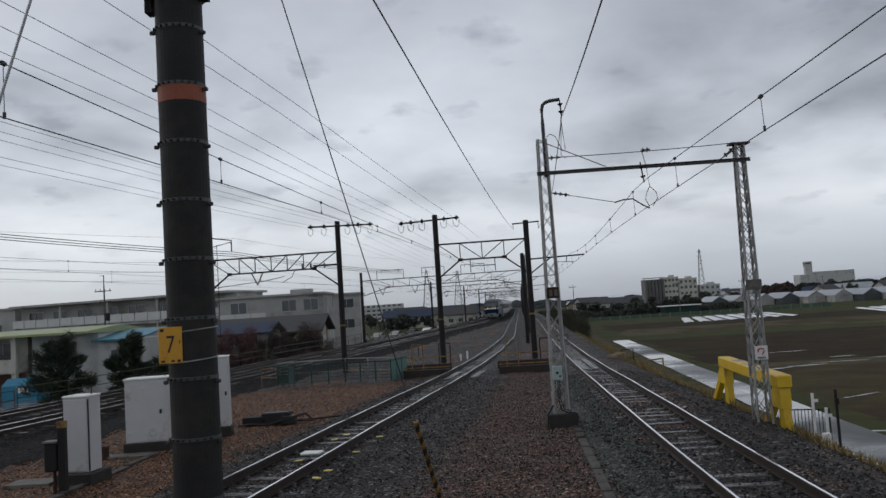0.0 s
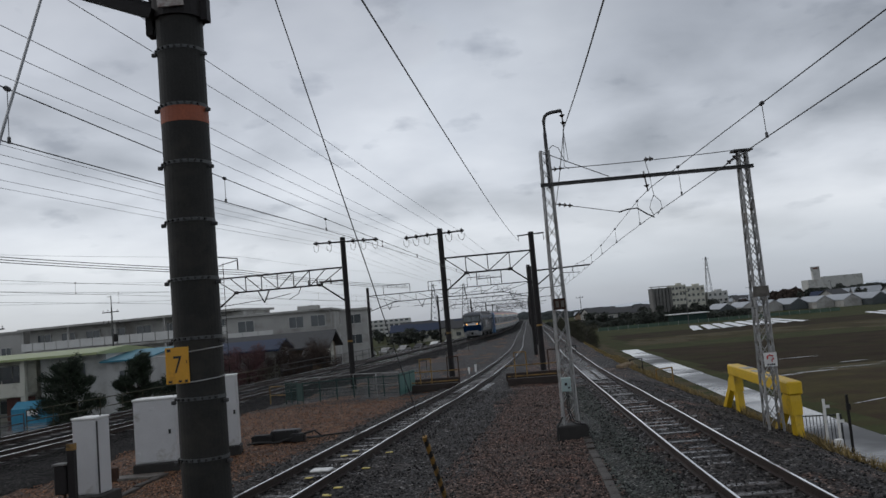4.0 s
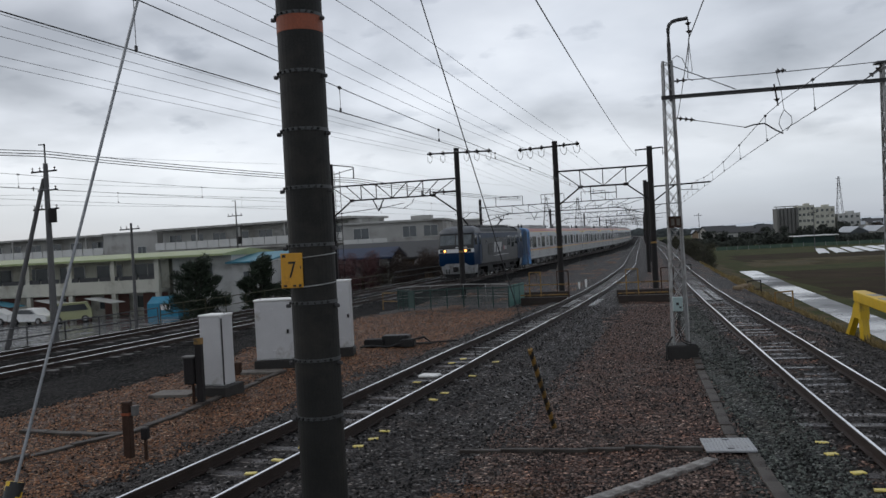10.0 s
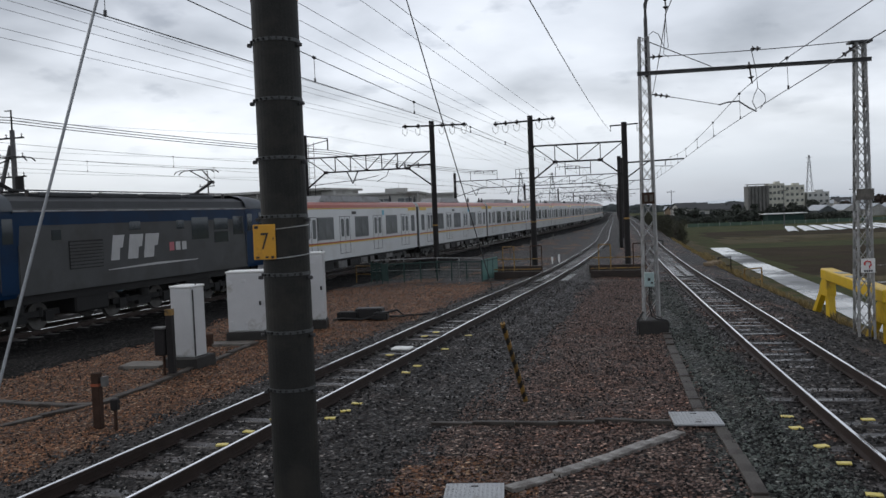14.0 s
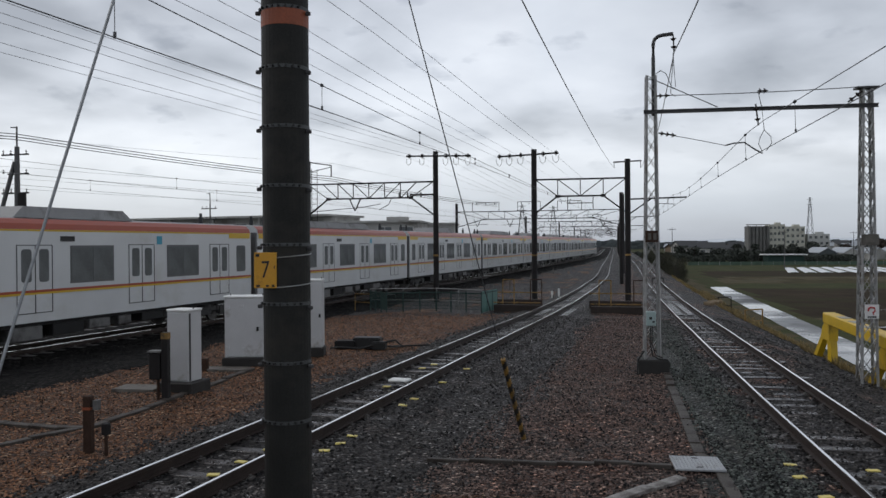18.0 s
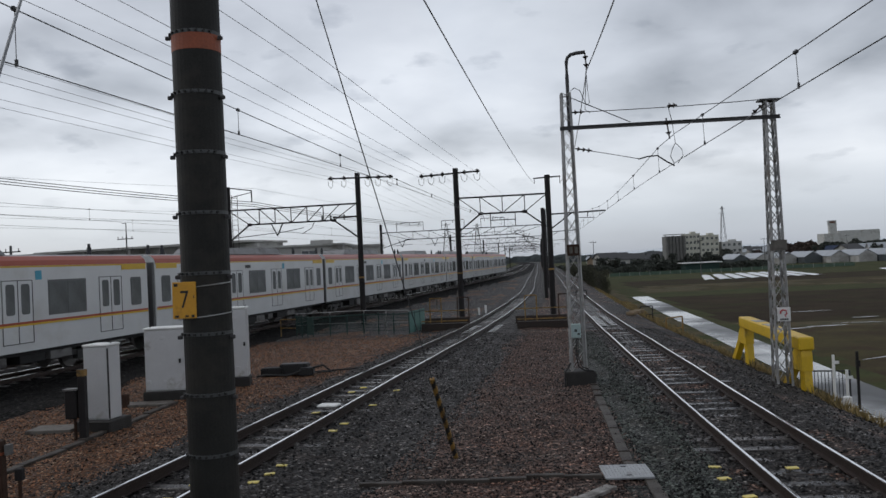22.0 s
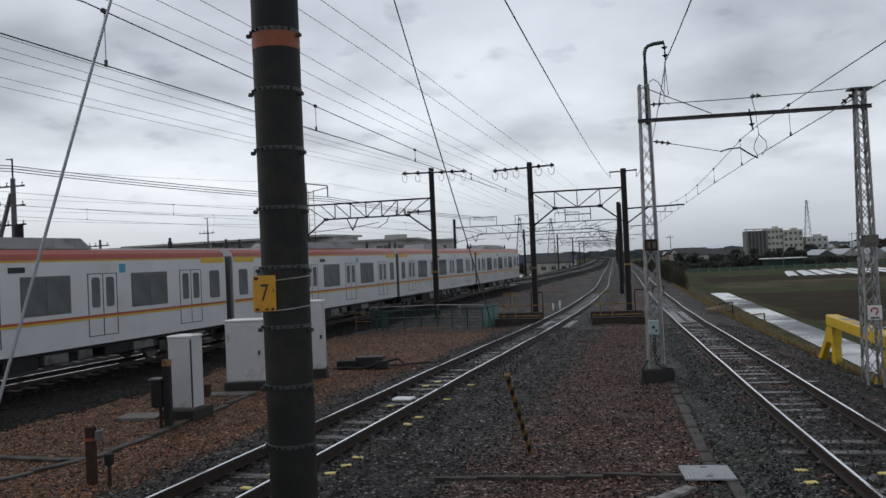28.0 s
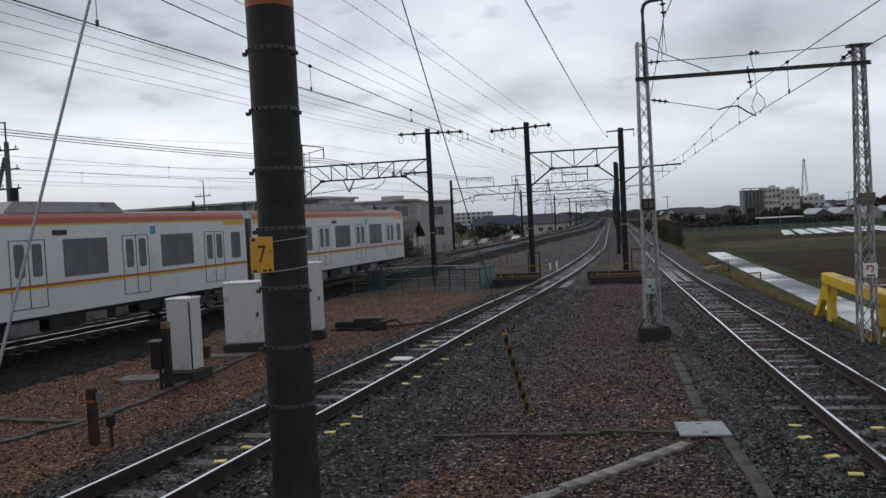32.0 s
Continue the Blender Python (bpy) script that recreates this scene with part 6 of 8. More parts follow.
junk = thing("cable_box", pose(-5.75, 23.1, -0.27), "black cable boxes and hoses lying in gravel", "track equipment")
for k, (x, y, w, d, h) in enumerate(((-0.5, 0, 0.6, 0.4, 0.24), (0.1, 0.15, 0.8, 0.45, 0.32), (0.5, -0.1, 0.4, 0.35, 0.22))):
    bm = bmesh.new()
    bx(bm, (x, y, h / 2), (w, d, h))
    bevelled(bm, 0.03, 2)
    part("box", bm, BLACK if k else UNDER, junk)
bm = bmesh.new()
wire_mesh(bm, [(-0.9, -0.2, 0.03), (-0.6, -0.35, 0.08), (0.0, -0.35, 0.04), (0.6, -0.2, 0.2), (0.95, 0.0, 0.25), (1.15, 0.1, 0.05), (0.7, 0.3, 0.03)], 0.03, 6)
part("hose", bm, RUBBER, junk)
bm = bmesh.new()
wire_mesh(bm, [(0.4, 0.1, 0.05), (1.3, 0.6, 0.03), (2.6, 1.1, 0.03), (4.0, 2.2, 0.02)], 0.025, 6)
part("hose", bm, RUBBER, junk)


# ---- concrete cable troughs and lids ----
def trough(points, w, label, z=-0.22, material=TROUGH, length=0.6, light=False):
    """A run of short concrete lids, each a slab of its own."""
    t = thing("cable_trough", pose(0, 0, 0), label, "cable trough", "cable troughs", "structure")
    rnd = random.Random(len(points) * 7 + int(w * 100))
    bm = bmesh.new()
    bx(bm, (0, 0, 0), (w, length * 0.996, 0.07))
    bevelled(bm, 0.008)
    me = done("trough_lid", bm, material)
    for a, b in zip(points, points[1:]):
        a, b = Vector(a), Vector(b)
        n = max(1, round((b - a).length / length))
        fit_y = Matrix.Diagonal((1, (b - a).length / n / length, 1, 1))
        yaw = math.degrees(math.atan2(-(b - a).x, (b - a).y))
        for k in range(n):
            p = a.lerp(b, (k + 0.5) / n)
            zz = ground_z(p.x, p.y) + (0.012 if w < 0.16 else 0.0)
            piece("trough_lid", me, t, pose(p.x + rnd.uniform(-0.006, 0.006), p.y, zz + rnd.uniform(-0.004, 0.004), rnd.uniform(-0.4, 0.4), rnd.uniform(-0.8, 0.8), yaw + rnd.uniform(-0.5, 0.5)) @ fit_y)
    return t


trough(((1.80, 5.0), (1.88, 8.32), (1.97, 11.0), (1.84, 12.0), (1.90, 13.05), (2.04, 15.4), (2.24, 18.8), (2.40, 20.8)), 0.16, "worn concrete trough lids beside the ballast path")
trough(((-0.63, 8.54), (-0.12, 8.98), (0.53, 9.62), (1.42, 10.68)), 0.17, "pale stained concrete trough crossing the ballast diagonally", material=TROUGH_PALE)
trough(((-1.9, 11.21), (-0.14, 11.18), (1.36, 11.14)), 0.09, "narrow half-buried concrete trough in ballast")
trough(((-9.9, 12.75), (-8.18, 12.4), (-7.75, 12.4), (-7.54, 14.7), (-7.45, 17.3), (-7.4, 18.8)), 0.155, "concrete trough lids half buried in brown gravel")
trough(((-8.8, 10.4), (-8.51, 11.05), (-8.22, 11.7), (-7.82, 12.35)), 0.15, "concrete trough lids in brown gravel")


def chequer_lid(x, y, yaw, w, d, label, holes=True):
    t = thing("manhole_lid", pose(x, y, ground_z(x, y) + 0.05, 0, 0, yaw), label, "manhole lid", "manhole lids")
    bm = bmesh.new()
    bx(bm, (0, 0, 0), (w, d, 0.03))
    bevelled(bm, 0.006)
    part("plate", bm, LID_MAT, t, "pale grey steel plate")
    bm = bmesh.new()
    for i in range(13):
        for j in range(12):
            m = Matrix.Translation((-w / 2 + w * (i + 0.7) / 13.4, -d / 2 + d * (j + 0.7) / 12.4, 0.016)) @ Euler((0, 0, radians(45 if (i + j) % 2 else -45))).to_matrix().to_4x4()
            bx(bm, (0, 0, 0), (0.03, 0.008, 0.005), m)
    tagged(part("tread_studs", bm, LID_MAT, t), "raised tread studs", kind="stuff")
    for s in (-1, 1):
        bm = bmesh.new()
        bx(bm, (0, s * d * 0.34, 0.017), (0.075, 0.035, 0.006))
        part("lift_slot", bm, BLACK, t, "dark lifting slot")
    return t


LID_MAT = mat("pale_steel_lid", (0.36, 0.37, 0.38), 0.4, 0.3, var=0.15, scale=5, bump=0.1, dirt=(0.22, 0.21, 0.2), dirt_amount=0.2)
chequer_lid(1.71, 11.32, 0, 0.64, 0.68, "pale grey steel lid lying in ballast")
chequer_lid(-0.97, 8.22, 4, 0.62, 0.66, "pale grey chequered steel lid in ballast")
bm = bmesh.new()
for x, y, w, d in ((-8.75, 16.0, 0.9, 0.6), (-8.1, 18.7, 1.2, 0.5)):
    bx(bm, (x, y, ground_z(x, y) + 0.02), (w, d, 0.08))
solo("concrete_slab", bm, CONCRETE, "wet pale concrete slabs under the cabinets", "slab", kind="structure")

# yellow reflector tabs at the sleepers
tab_bm = bmesh.new()
bx(tab_bm, (0, 0, 0), (0.15, 0.09, 0.016))
TAB = done("marker_tab", tab_bm, mat("bright_yellow_tab", (0.74, 0.60, 0.16), 0.4, var=0.15, scale=9, bump=0.05))
tabs = [(x, y, -0.150) for x, y in ((-3.32, 11.16), (-3.25, 11.59), (-3.16, 12.06), (-4.31, 10.45), (-4.40, 9.82), (-4.16, 11.12), (2.87, 11.17), (2.79, 10.6), (2.89, 9.8), (2.88, 9.16), (2.83, 8.17), (3.79, 11.0))]
for k in range(13):
    y = 12.6 + k * 0.62
    for d in (-0.1, 0.88):
        tabs.append((line_x(MID_LINE, y) + d, y, -0.150))
for k in range(6):
    y = 7.4 + k * 0.62
    for d in (-0.05, 0.88):
        tabs.append((line_x(RIGHT_LINE, y) + d, y, -0.150))
rt = random.Random(3)
for k, (x, y, z) in enumerate(tabs):
    if k < 12 or rt.random() < 0.45:
        tagged(piece("marker_tab", TAB, None, pose(x + rt.uniform(-0.05, 0.05), y, z + 0.004, rt.uniform(-3, 3), rt.uniform(-3, 3), rt.uniform(-20, 20))), "bright yellow marker tab fixed to a sleeper", "marker", "yellow marker tabs")
PLATE_WET = mat("wet_steel_deck_plate", (0.055, 0.053, 0.050), 0.30, 0.0, var=0.6, scale=3, bump=0.3, dirt=(0.030, 0.027, 0.025), dirt_amount=0.5, spec=0.45, wet=1.6)
plate_bm = bmesh.new()
bx(plate_bm, (0, 0, 0), (0.30, 0.85, 0.02))
bevelled(plate_bm, 0.005)
DECK_PLATE = done("deck_plate", plate_bm, PLATE_WET)
for line, y0, n, offs in ((MID_LINE, 36.4, 4, (-0.2, 0.95)), (RIGHT_LINE, 37.2, 7, (-0.24, 0.22))):
    for k in range(n):
        for d in offs:
            x, y = line_x(line, y0 + k * 1.15) + d, y0 + k * 1.15
            tagged(piece("deck_plate", DECK_PLATE, None, pose(x, y, grade(y) - 0.145, 0, 0.4 * (k % 3), -6)), "wet steel plate laid on the sleepers of the bridge", "deck plate", "bridge deck plates")
bm = bmesh.new()
bx(bm, (0, 0, 0), (0.42, 0.3, 0.05))
bevelled(bm, 0.02)
solo("track_magnet", bm, WHITE, "white signalling plate between the rails", "signal plate", m=pose(line_x(MID_LINE, 16.6) + 0.1, 16.6, -0.06, 0, 0, -8))


# ---- bridge deck edges, fences ----
def rail_fence(points, h, label, material, posts=1.8, bars=2, r=0.024, z=None, name="handrail"):
    f = thing(name, pose(0, 0, 0), label, "railing", "railings")
    pts = [Vector((x, y, ground_z(x, y) if z is None else z)) for x, y in points]
    for b in range(bars):
        bm = bmesh.new()
        wire_mesh(bm, [p + Vector((0, 0, h * (b + 1) / bars)) for p in pts], r, 6)
        part("rail_bar", bm, material, f)
    for a, b in zip(pts, pts[1:]):
        n = max(1, round((b - a).length / posts))
        for k in range(n + 1):
            p = a.lerp(b, k / n)
            bm = bmesh.new()
            tube(bm, p - Vector((0, 0, 0.35)), p + Vector((0, 0, h)), r, 8)
            part("upright", bm, material, f)
    return f


rail_fence(((-10.6, 41.0), (-9.6, 40.2)), 0.85, "yellow pipe handrail end beside the fence", YELLOW_DULL, 1.0)
rail_fence(((-9.6, 40.2), (-6.2, 39.9), (-3.9, 38.9)), 1.12, "thin grey pipe handrail above the teal mesh", GALV, 1.4, 2, 0.02)
teal = thing("mesh_fence", pose(0, 0, 0), "teal mesh fence panels on the bridge edge", "fence")
for (xa, ya), (xb, yb) in zip(((-9.6, 40.15), (-8.5, 38.9), (-6.2, 39.7), (-3.9, 38.8)), ((-8.5, 38.9), (-6.2, 39.7), (-3.9, 38.8), (-3.35, 41.2))):
    n = 3
    for k in range(n):
        a, b = Vector((xa, ya, -0.5)).lerp(Vector((xb, yb, -0.5)), k / n), Vector((xa, ya, -0.5)).lerp(Vector((xb, yb, -0.5)), (k + 1) / n)
        last = xb == -3.35
        bm = bmesh.new()
        if last or (xa == -9.6 and k == 2):
            beam(bm, a + Vector((0, 0, 0.45)), b + Vector((0, 0, 0.45)), 0.025, 0.82 if not last else 1.0)
        else:
            for j in range(12):
                p = a.lerp(b, (j + 0.5) / 12)
                beam(bm, p + Vector((0, 0, 0.06)), p + Vector((0, 0, 0.84)), 0.012, 0.012)
            for j in range(6):
                h = Vector((0, 0, 0.08 + j * 0.15))
                beam(bm, a + h, b + h, 0.012, 0.014)
        pn = part("panel", bm, TEAL_LIGHT if last else TEAL_MID if xa == -9.6 and k == 2 else TEAL, teal, "teal panel")
        if pn.data.materials[0] is TEAL:
            tagged(pn, "teal wire mesh", kind="stuff")
        bm = bmesh.new()
        tube(bm, a - Vector((0, 0, 0.3)), a + Vector((0, 0, 0.95)), 0.03, 8)
        part("post", bm, TEAL_MID, teal)
    bm = bmesh.new()
    beam(bm, (xa, ya, 0.36), (xb, yb, 0.36), 0.04, 0.05)
    part("top_rail", bm, TEAL_MID, teal)
for xa, xb, y in ((-3.4, -1.15, 40.0), (1.2, 3.7, 39.0)):
    d = thing("deck_edge", pose(0, 0, 0), "tarred timber deck edge with a yellow pipe on the bridge", "bridge deck", "bridge deck edges")
    for k in range(2):
        bm = bmesh.new()
        beam(bm, (xa, y + k * 2.2, -0.44 + k * 0.12), (xb, y - 0.3 + k * 2.2, -0.44 + k * 0.12), 0.30, 0.40)
        bevelled(bm, 0.02)
        part("timber", bm, WOOD_DARK, d)
        bm = bmesh.new()
        beam(bm, (xa, y - 0.2 + k * 2.2, -0.12 + k * 0.36), (xb, y - 0.5 + k * 2.2, -0.12 + k * 0.36), 0.05, 0.05)
        part("yellow_pipe", bm, YELLOW_DULL, d)
    for x in (xa + 0.4, xb - 0.5):
        bm = bmesh.new()
        for dx in (0, 0.55):
            beam(bm, (x + dx, y + 0.4, -0.8), (x + dx, y + 0.4, 0.95), 0.05, 0.05)
        beam(bm, (x, y + 0.4, 0.95), (x + 0.55, y + 0.4, 0.95), 0.05, 0.05)
        part("hoop", bm, YELLOW_DULL if x < xa + 1 else RUST, d, "hoop guard")
for x, y, h in ((-0.75, 50.6, 0.3), (-0.35, 51.8, 0.5)):
    bm = bmesh.new()
    bx(bm, (0, 0, 0.3), (0.13, 0.12, h * 0.8))
    tube(bm, (0, 0, -0.9), (0, 0, 0.3), 0.04, 8)
    solo("ground_marker", bm, WHITE, "small white ground marker beside the curving track", "marker", "ground markers", m=pose(x, y, -0.62))
bm = bmesh.new()
for x, y in ((-4.0, 61), (-3.0, 75), (-1.2, 92)):
    bx(bm, (x, y, -0.45), (0.09, 0.09, 0.9))
solo("distance_post", bm, CONCRETE, "small white distance posts in the ballast", "post")
rail_fence([(line_x(FAR_LINE, y) - 2.9, y) for y in (37.5, 43, 49, 55, 61, 67)], 0.95, "olive weathered pipe handrail beyond the main line", PIPE_OLIVE, 2.2, 2, 0.026)
rail_fence([(line_x(FAR_LINE, y) - 3.4, y) for y in (8, 14, 20, 26, 32, 38)], 0.85, "low weathered guard rail between track and yard", GALV_DARK, 2.4, 2, 0.03)
rail_fence([(line_x(FAR_LINE, y) - 3.1, y) for y in (68, 76, 84, 92, 100, 110)], 1.0, "low weathered guard rail along the main line", GALV_DARK, 3.0, 2, 0.03)
for k, (x, y, h) in enumerate(((8.7, 40.0, 0.75), (10.15, 54.8, 0.8), (7.2, 66, 0.6))):
    f = thing("hoop_rail", pose(x, y, ground_z(x, y)), "small yellow hoop rail on the embankment edge" if k < 1 else "small dark hoop rail on the embankment edge", "railing", "hoop rails")
    bm = bmesh.new()
    for s in (-0.45, 0.45):
        beam(bm, (s, s * 0.66, -0.3), (s, s * 0.66, h), 0.06, 0.06)
    beam(bm, (-0.45, -0.3, h), (0.45, 0.3, h), 0.06, 0.06)
    beam(bm, (-0.45, -0.3, h * 0.3), (0.45, 0.3, h * 0.3), 0.05, 0.05)
    part("hoop", bm, YELLOW_DULL if k < 1 else STEEL_DARK, f)
PALE_TIMBER = mat("pale_cut_timber", (0.20, 0.145, 0.085), 0.7, var=0.4, scale=4, bump=0.3)
pile = thing("timber_pile", pose(7.7, 46, ground_z(7.7, 46) + 0.1), "old sawn timbers lying beside the single track", "timber")
for k in range(3):
    bm = bmesh.new()
    m = Matrix.Translation((k * 0.35, k * 0.8, 0)) @ Euler((radians(90), 0, radians(35 + 20 * k))).to_matrix().to_4x4()
    bx(bm, (0, 0.05, 0), (0.26, 0.18, 0.6), m)
    bevelled(bm, 0.03)
    part("timber", bm, PALE_TIMBER, pile)

# ---- yellow clearance frame and the road ----
yf = thing("clearance_frame", pose(0, 0, 0), "bright yellow steel clearance frame beside the embankment", "barrier")
A, B = Vector((7.06, 19.3, 0.50)), Vector((7.40, 24.5, 0.56))
bm = bmesh.new()
beam(bm, A - (B - A).normalized() * 0.25, B + (B - A).normalized() * 0.25, 0.34, 0.30)
bevelled(bm, 0.03)
part("crossbeam", bm, YELLOW, yf, "yellow box beam")
for P, s in ((A, 1), (B, 1)):
    bm = bmesh.new()
    rows = [[P + Vector((x, y, z)) for x, y in ((-0.12, y0), (0.12, y0), (0.12, y1), (-0.12, y1), (-0.12, y0))] for z, y0, y1 in ((-0.14, -0.18, 0.24), (-0.30, -0.20, 0.42), (-0.62, -0.20, 0.58))]
    sheet(bm, rows)
    part("head_bracket", bm, YELLOW, yf)
    bm = bmesh.new()
    beam(bm, P + Vector((0, -0.06, -0.5)), P + Vector((0.02, -0.16, -2.0)), 0.19, 0.19)
    part("upright_leg", bm, YELLOW, yf)
    bm = bmesh.new()
    beam(bm, P + Vector((0, 0.42, -0.45)), P + Vector((-0.10, 1.75, -2.0)), 0.17, 0.17)
    part("raking_leg", bm, YELLOW, yf)
for k in range(3):
    bm = bmesh.new()
    p = A.lerp(B, 0.3 + 0.22 * k)
    bx(bm, p + Vector((0, 0, 0.155)), (0.26, 0.5, 0.012))
    part("wear_plate", bm, GALV, yf)
lane = bmesh.new()
rows = []
for y in np.arange(24, 104.1, 2.0):
    x = line_x(RIGHT_LINE, y)
    j = 0.25 * noise.noise((y * 0.11, 1, 0))
    rows.append([(x + 7.5 + 0.006 * (y - 48) + j, y, LOW + 0.03), (x + 8.5, y, LOW + 0.05), (x + 9.6 + 0.006 * (y - 48) - j, y, LOW + 0.03)])
sheet(lane, rows)
solo("farm_lane", lane, WATER, "narrow wet lane shining beside the embankment", "lane", kind="structure")
bm = bmesh.new()
for k in range(6):
    bx(bm, (11.3 + k * 0.05 + 0.4, 29.3 - k * 0.82, LOW + 0.012), (3.4, 0.42, 0.008))
solo("zebra_crossing", bm, WHITE, "white painted stripes on the wet road", "road marking", kind="structure")
bm = bmesh.new()
beam(bm, (13.6, 31.0, LOW + 0.012), (18.5, 29.5, LOW + 0.012), 0.15, 0.008)
solo("road_line", bm, WHITE, "white edge line on the wet road", "road marking", kind="structure")
for k, (x, y, z) in enumerate(((11.2, 28.0, -0.95), (11.45, 27.6, -1.4))):
    bm = bmesh.new()
    tube(bm, (0, 0, LOW), (0, 0, z), 0.045, 10)
    bx(bm, (0.1, 0, z - 0.25), (0.16, 0.02, 0.1))
    solo("road_post", bm, WHITE, "thin white post beside the wet road", "post", "road posts", m=pose(x, y, 0))
bm = bmesh.new()
tube(bm, (0, 0, LOW), (0, 0, -0.9), 0.05, 8)
bx(bm, (0, -0.04, -1.3), (0.12, 0.1, 0.2))
solo("signal_post", bm, STEEL_DARK, "dark post with a small box beside the road", "post", m=pose(12.1, 28.3, 0))
rf = thing("road_fence", pose(0, 0, 0), "black barred fence beside the road", "fence")
for k in range(15):
    bm = bmesh.new()
    p = Vector((10.7, 29.6, LOW)).lerp(Vector((12.2, 29.2, LOW)), k / 14)
    beam(bm, p, p + Vector((0, 0, 1.15)), 0.05 if k in (0, 14) else 0.02, 0.05 if k in (0, 14) else 0.02)
    part("bar", bm, BLACK, rf)
for z in (0.15, 1.12):
    bm = bmesh.new()
    beam(bm, (10.7, 29.6, LOW + z), (12.2, 29.2, LOW + z), 0.04, 0.04)
    part("rail", bm, BLACK, rf)
mk = thing("kilometre_stone", pose(7.28, 17.6, -0.95), "white marker stone with a black foot on the slope", "marker stone")
bm = bmesh.new()
bx(bm, (0, 0, 0.33), (0.15, 0.13, 0.34))
bevelled(bm, 0.015)
part("stone", bm, WHITE, mk)
bm = bmesh.new()
bx(bm, (0, 0, 0.0), (0.17, 0.15, 0.32))
part("foot", bm, BLACK, mk)


# ---- trees, shrubs, grass ----
LEAF_DARK = mat("dark_conifer_needles", (0.022, 0.034, 0.018), 0.8, var=0.6, scale=1.5, bump=0.3, fine=20, island=0.9)
# far trees: a paler, greyer green with the haze of distance put in
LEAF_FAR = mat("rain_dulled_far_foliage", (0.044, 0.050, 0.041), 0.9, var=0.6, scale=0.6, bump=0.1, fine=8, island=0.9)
LEAF_OLIVE = mat("olive_foliage", (0.036, 0.036, 0.019), 0.8, var=0.6, scale=1.0, bump=0.3, fine=20, island=0.9)
LEAF_BROWN = mat("bare_brown_twigs", (0.060, 0.042, 0.034), 0.85, var=0.6, scale=1.0, bump=0.3, fine=20, island=0.9)
LEAF_PINK = mat("budding_pink_twigs", (0.12, 0.060, 0.060), 0.85, var=0.6, scale=1.0, bump=0.3, fine=20, island=1.0)
BARK = mat("wet_bark", (0.045, 0.036, 0.030), 0.8, var=0.4, scale=4, bump=0.6)
GRASS_BLADE = mat("straw_grass_blades", (0.20, 0.145, 0.055), 0.8, var=0.6, scale=2, bump=0, island=1.0)


def leaves(rnd, centres, n, size, slim=0.0):
    """Many small tilted leaf quads round centres (x, y, z, radius)."""
    verts, faces = [], []
    for _ in range(n):
        cx, cy, cz, r = rnd.choice(centres)
        d = Vector((rnd.gauss(0, 1), rnd.gauss(0, 1), rnd.gauss(0, 1)))
        p = Vector((cx, cy, cz)) + d.normalized() * r * rnd.random() ** 0.45
        a = Vector((rnd.gauss(0, 1), rnd.gauss(0, 1), rnd.gauss(0, 0.6))).normalized() * size * rnd.uniform(0.6, 1.5)
        b = a.cross(Vector((rnd.gauss(0, 1), rnd.gauss(0, 1), rnd.gauss(0, 1)))).normalized() * size * rnd.uniform(0.3, 0.7)
        if slim:
            a = (Vector((p.x, p.y, 0)).normalized() * 0.7 + Vector((rnd.gauss(0, 0.5), rnd.gauss(0, 0.5), rnd.uniform(0.1, 0.9)))).normalized() * size * rnd.uniform(0.7, 1.7)
            b = a.cross(Vector((rnd.gauss(0, 1), rnd.gauss(0, 1), rnd.gauss(0, 1)))).normalized() * size * slim
        k = len(verts)
        verts += [p - a, p + b * 0.8, p + a, p - b]
        faces.append((k, k + 1, k + 2, k + 3))
    return verts, faces


def raw(name, verts, faces, material, parent=None, label=""):
    me = bpy.data.meshes.new(name)
    me.from_pydata([tuple(v) for v in verts], [], faces)
    me.materials.append(material)
    ob = new(name, me)
    if parent:
        ob.parent = parent
    return tagged(ob, label)


def tree(x, y, z, h, w, material, label, seed, n=1800, size=0.2, shape="round", name="tree"):
    rnd = random.Random(seed)
    t = thing(name, pose(x, y, z), label, "tree", "")
    bm = bmesh.new()
    top = Vector((rnd.uniform(-0.2, 0.2), rnd.uniform(-0.2, 0.2), h * 0.8))
    tube(bm, (0, 0, -0.3), top, 0.035 * h, 8, 0.008 * h)
    centres = []
    for k in range(20 if shape == "cone" else 54 if shape == "pine" else 14):
        u = rnd.uniform(0.3, 1.0)
        if shape == "cone":
            u = 0.15 + 0.85 * k / 20
            rad = w * (1.08 - u) * rnd.uniform(0.5, 1.0)
        elif shape == "pine":
            u = 0.06 + 0.94 * rnd.random() ** 0.9
            rad = w * rnd.uniform(0.2, 1.0) * (1.2 - 0.85 * u)
        else:
            rad = w * rnd.uniform(0.25, 0.75)
        an = rnd.uniform(0, 2 * math.pi)
        q = Vector((rad * math.cos(an), rad * math.sin(an), h * u * 0.93))
        p = top * (u * 0.8)
        tube(bm, p, q, 0.010 * h, 5, 0.003 * h)
        centres.append((q.x, q.y, q.z, w * (rnd.uniform(0.12, 0.24) if shape == "pine" else rnd.uniform(0.25, 0.45) if shape != "cone" else rnd.uniform(0.16, 0.36))))
    part("trunk", bm, BARK, t, "tapered dark trunk and limbs")
    v, f = leaves(rnd, centres, n, size, 0.13 if shape in ("cone", "pine") else 0.035 if shape == "twig" else 0.0)
    raw("crown", v, f, material, t, "uneven crown with gaps")
    return t


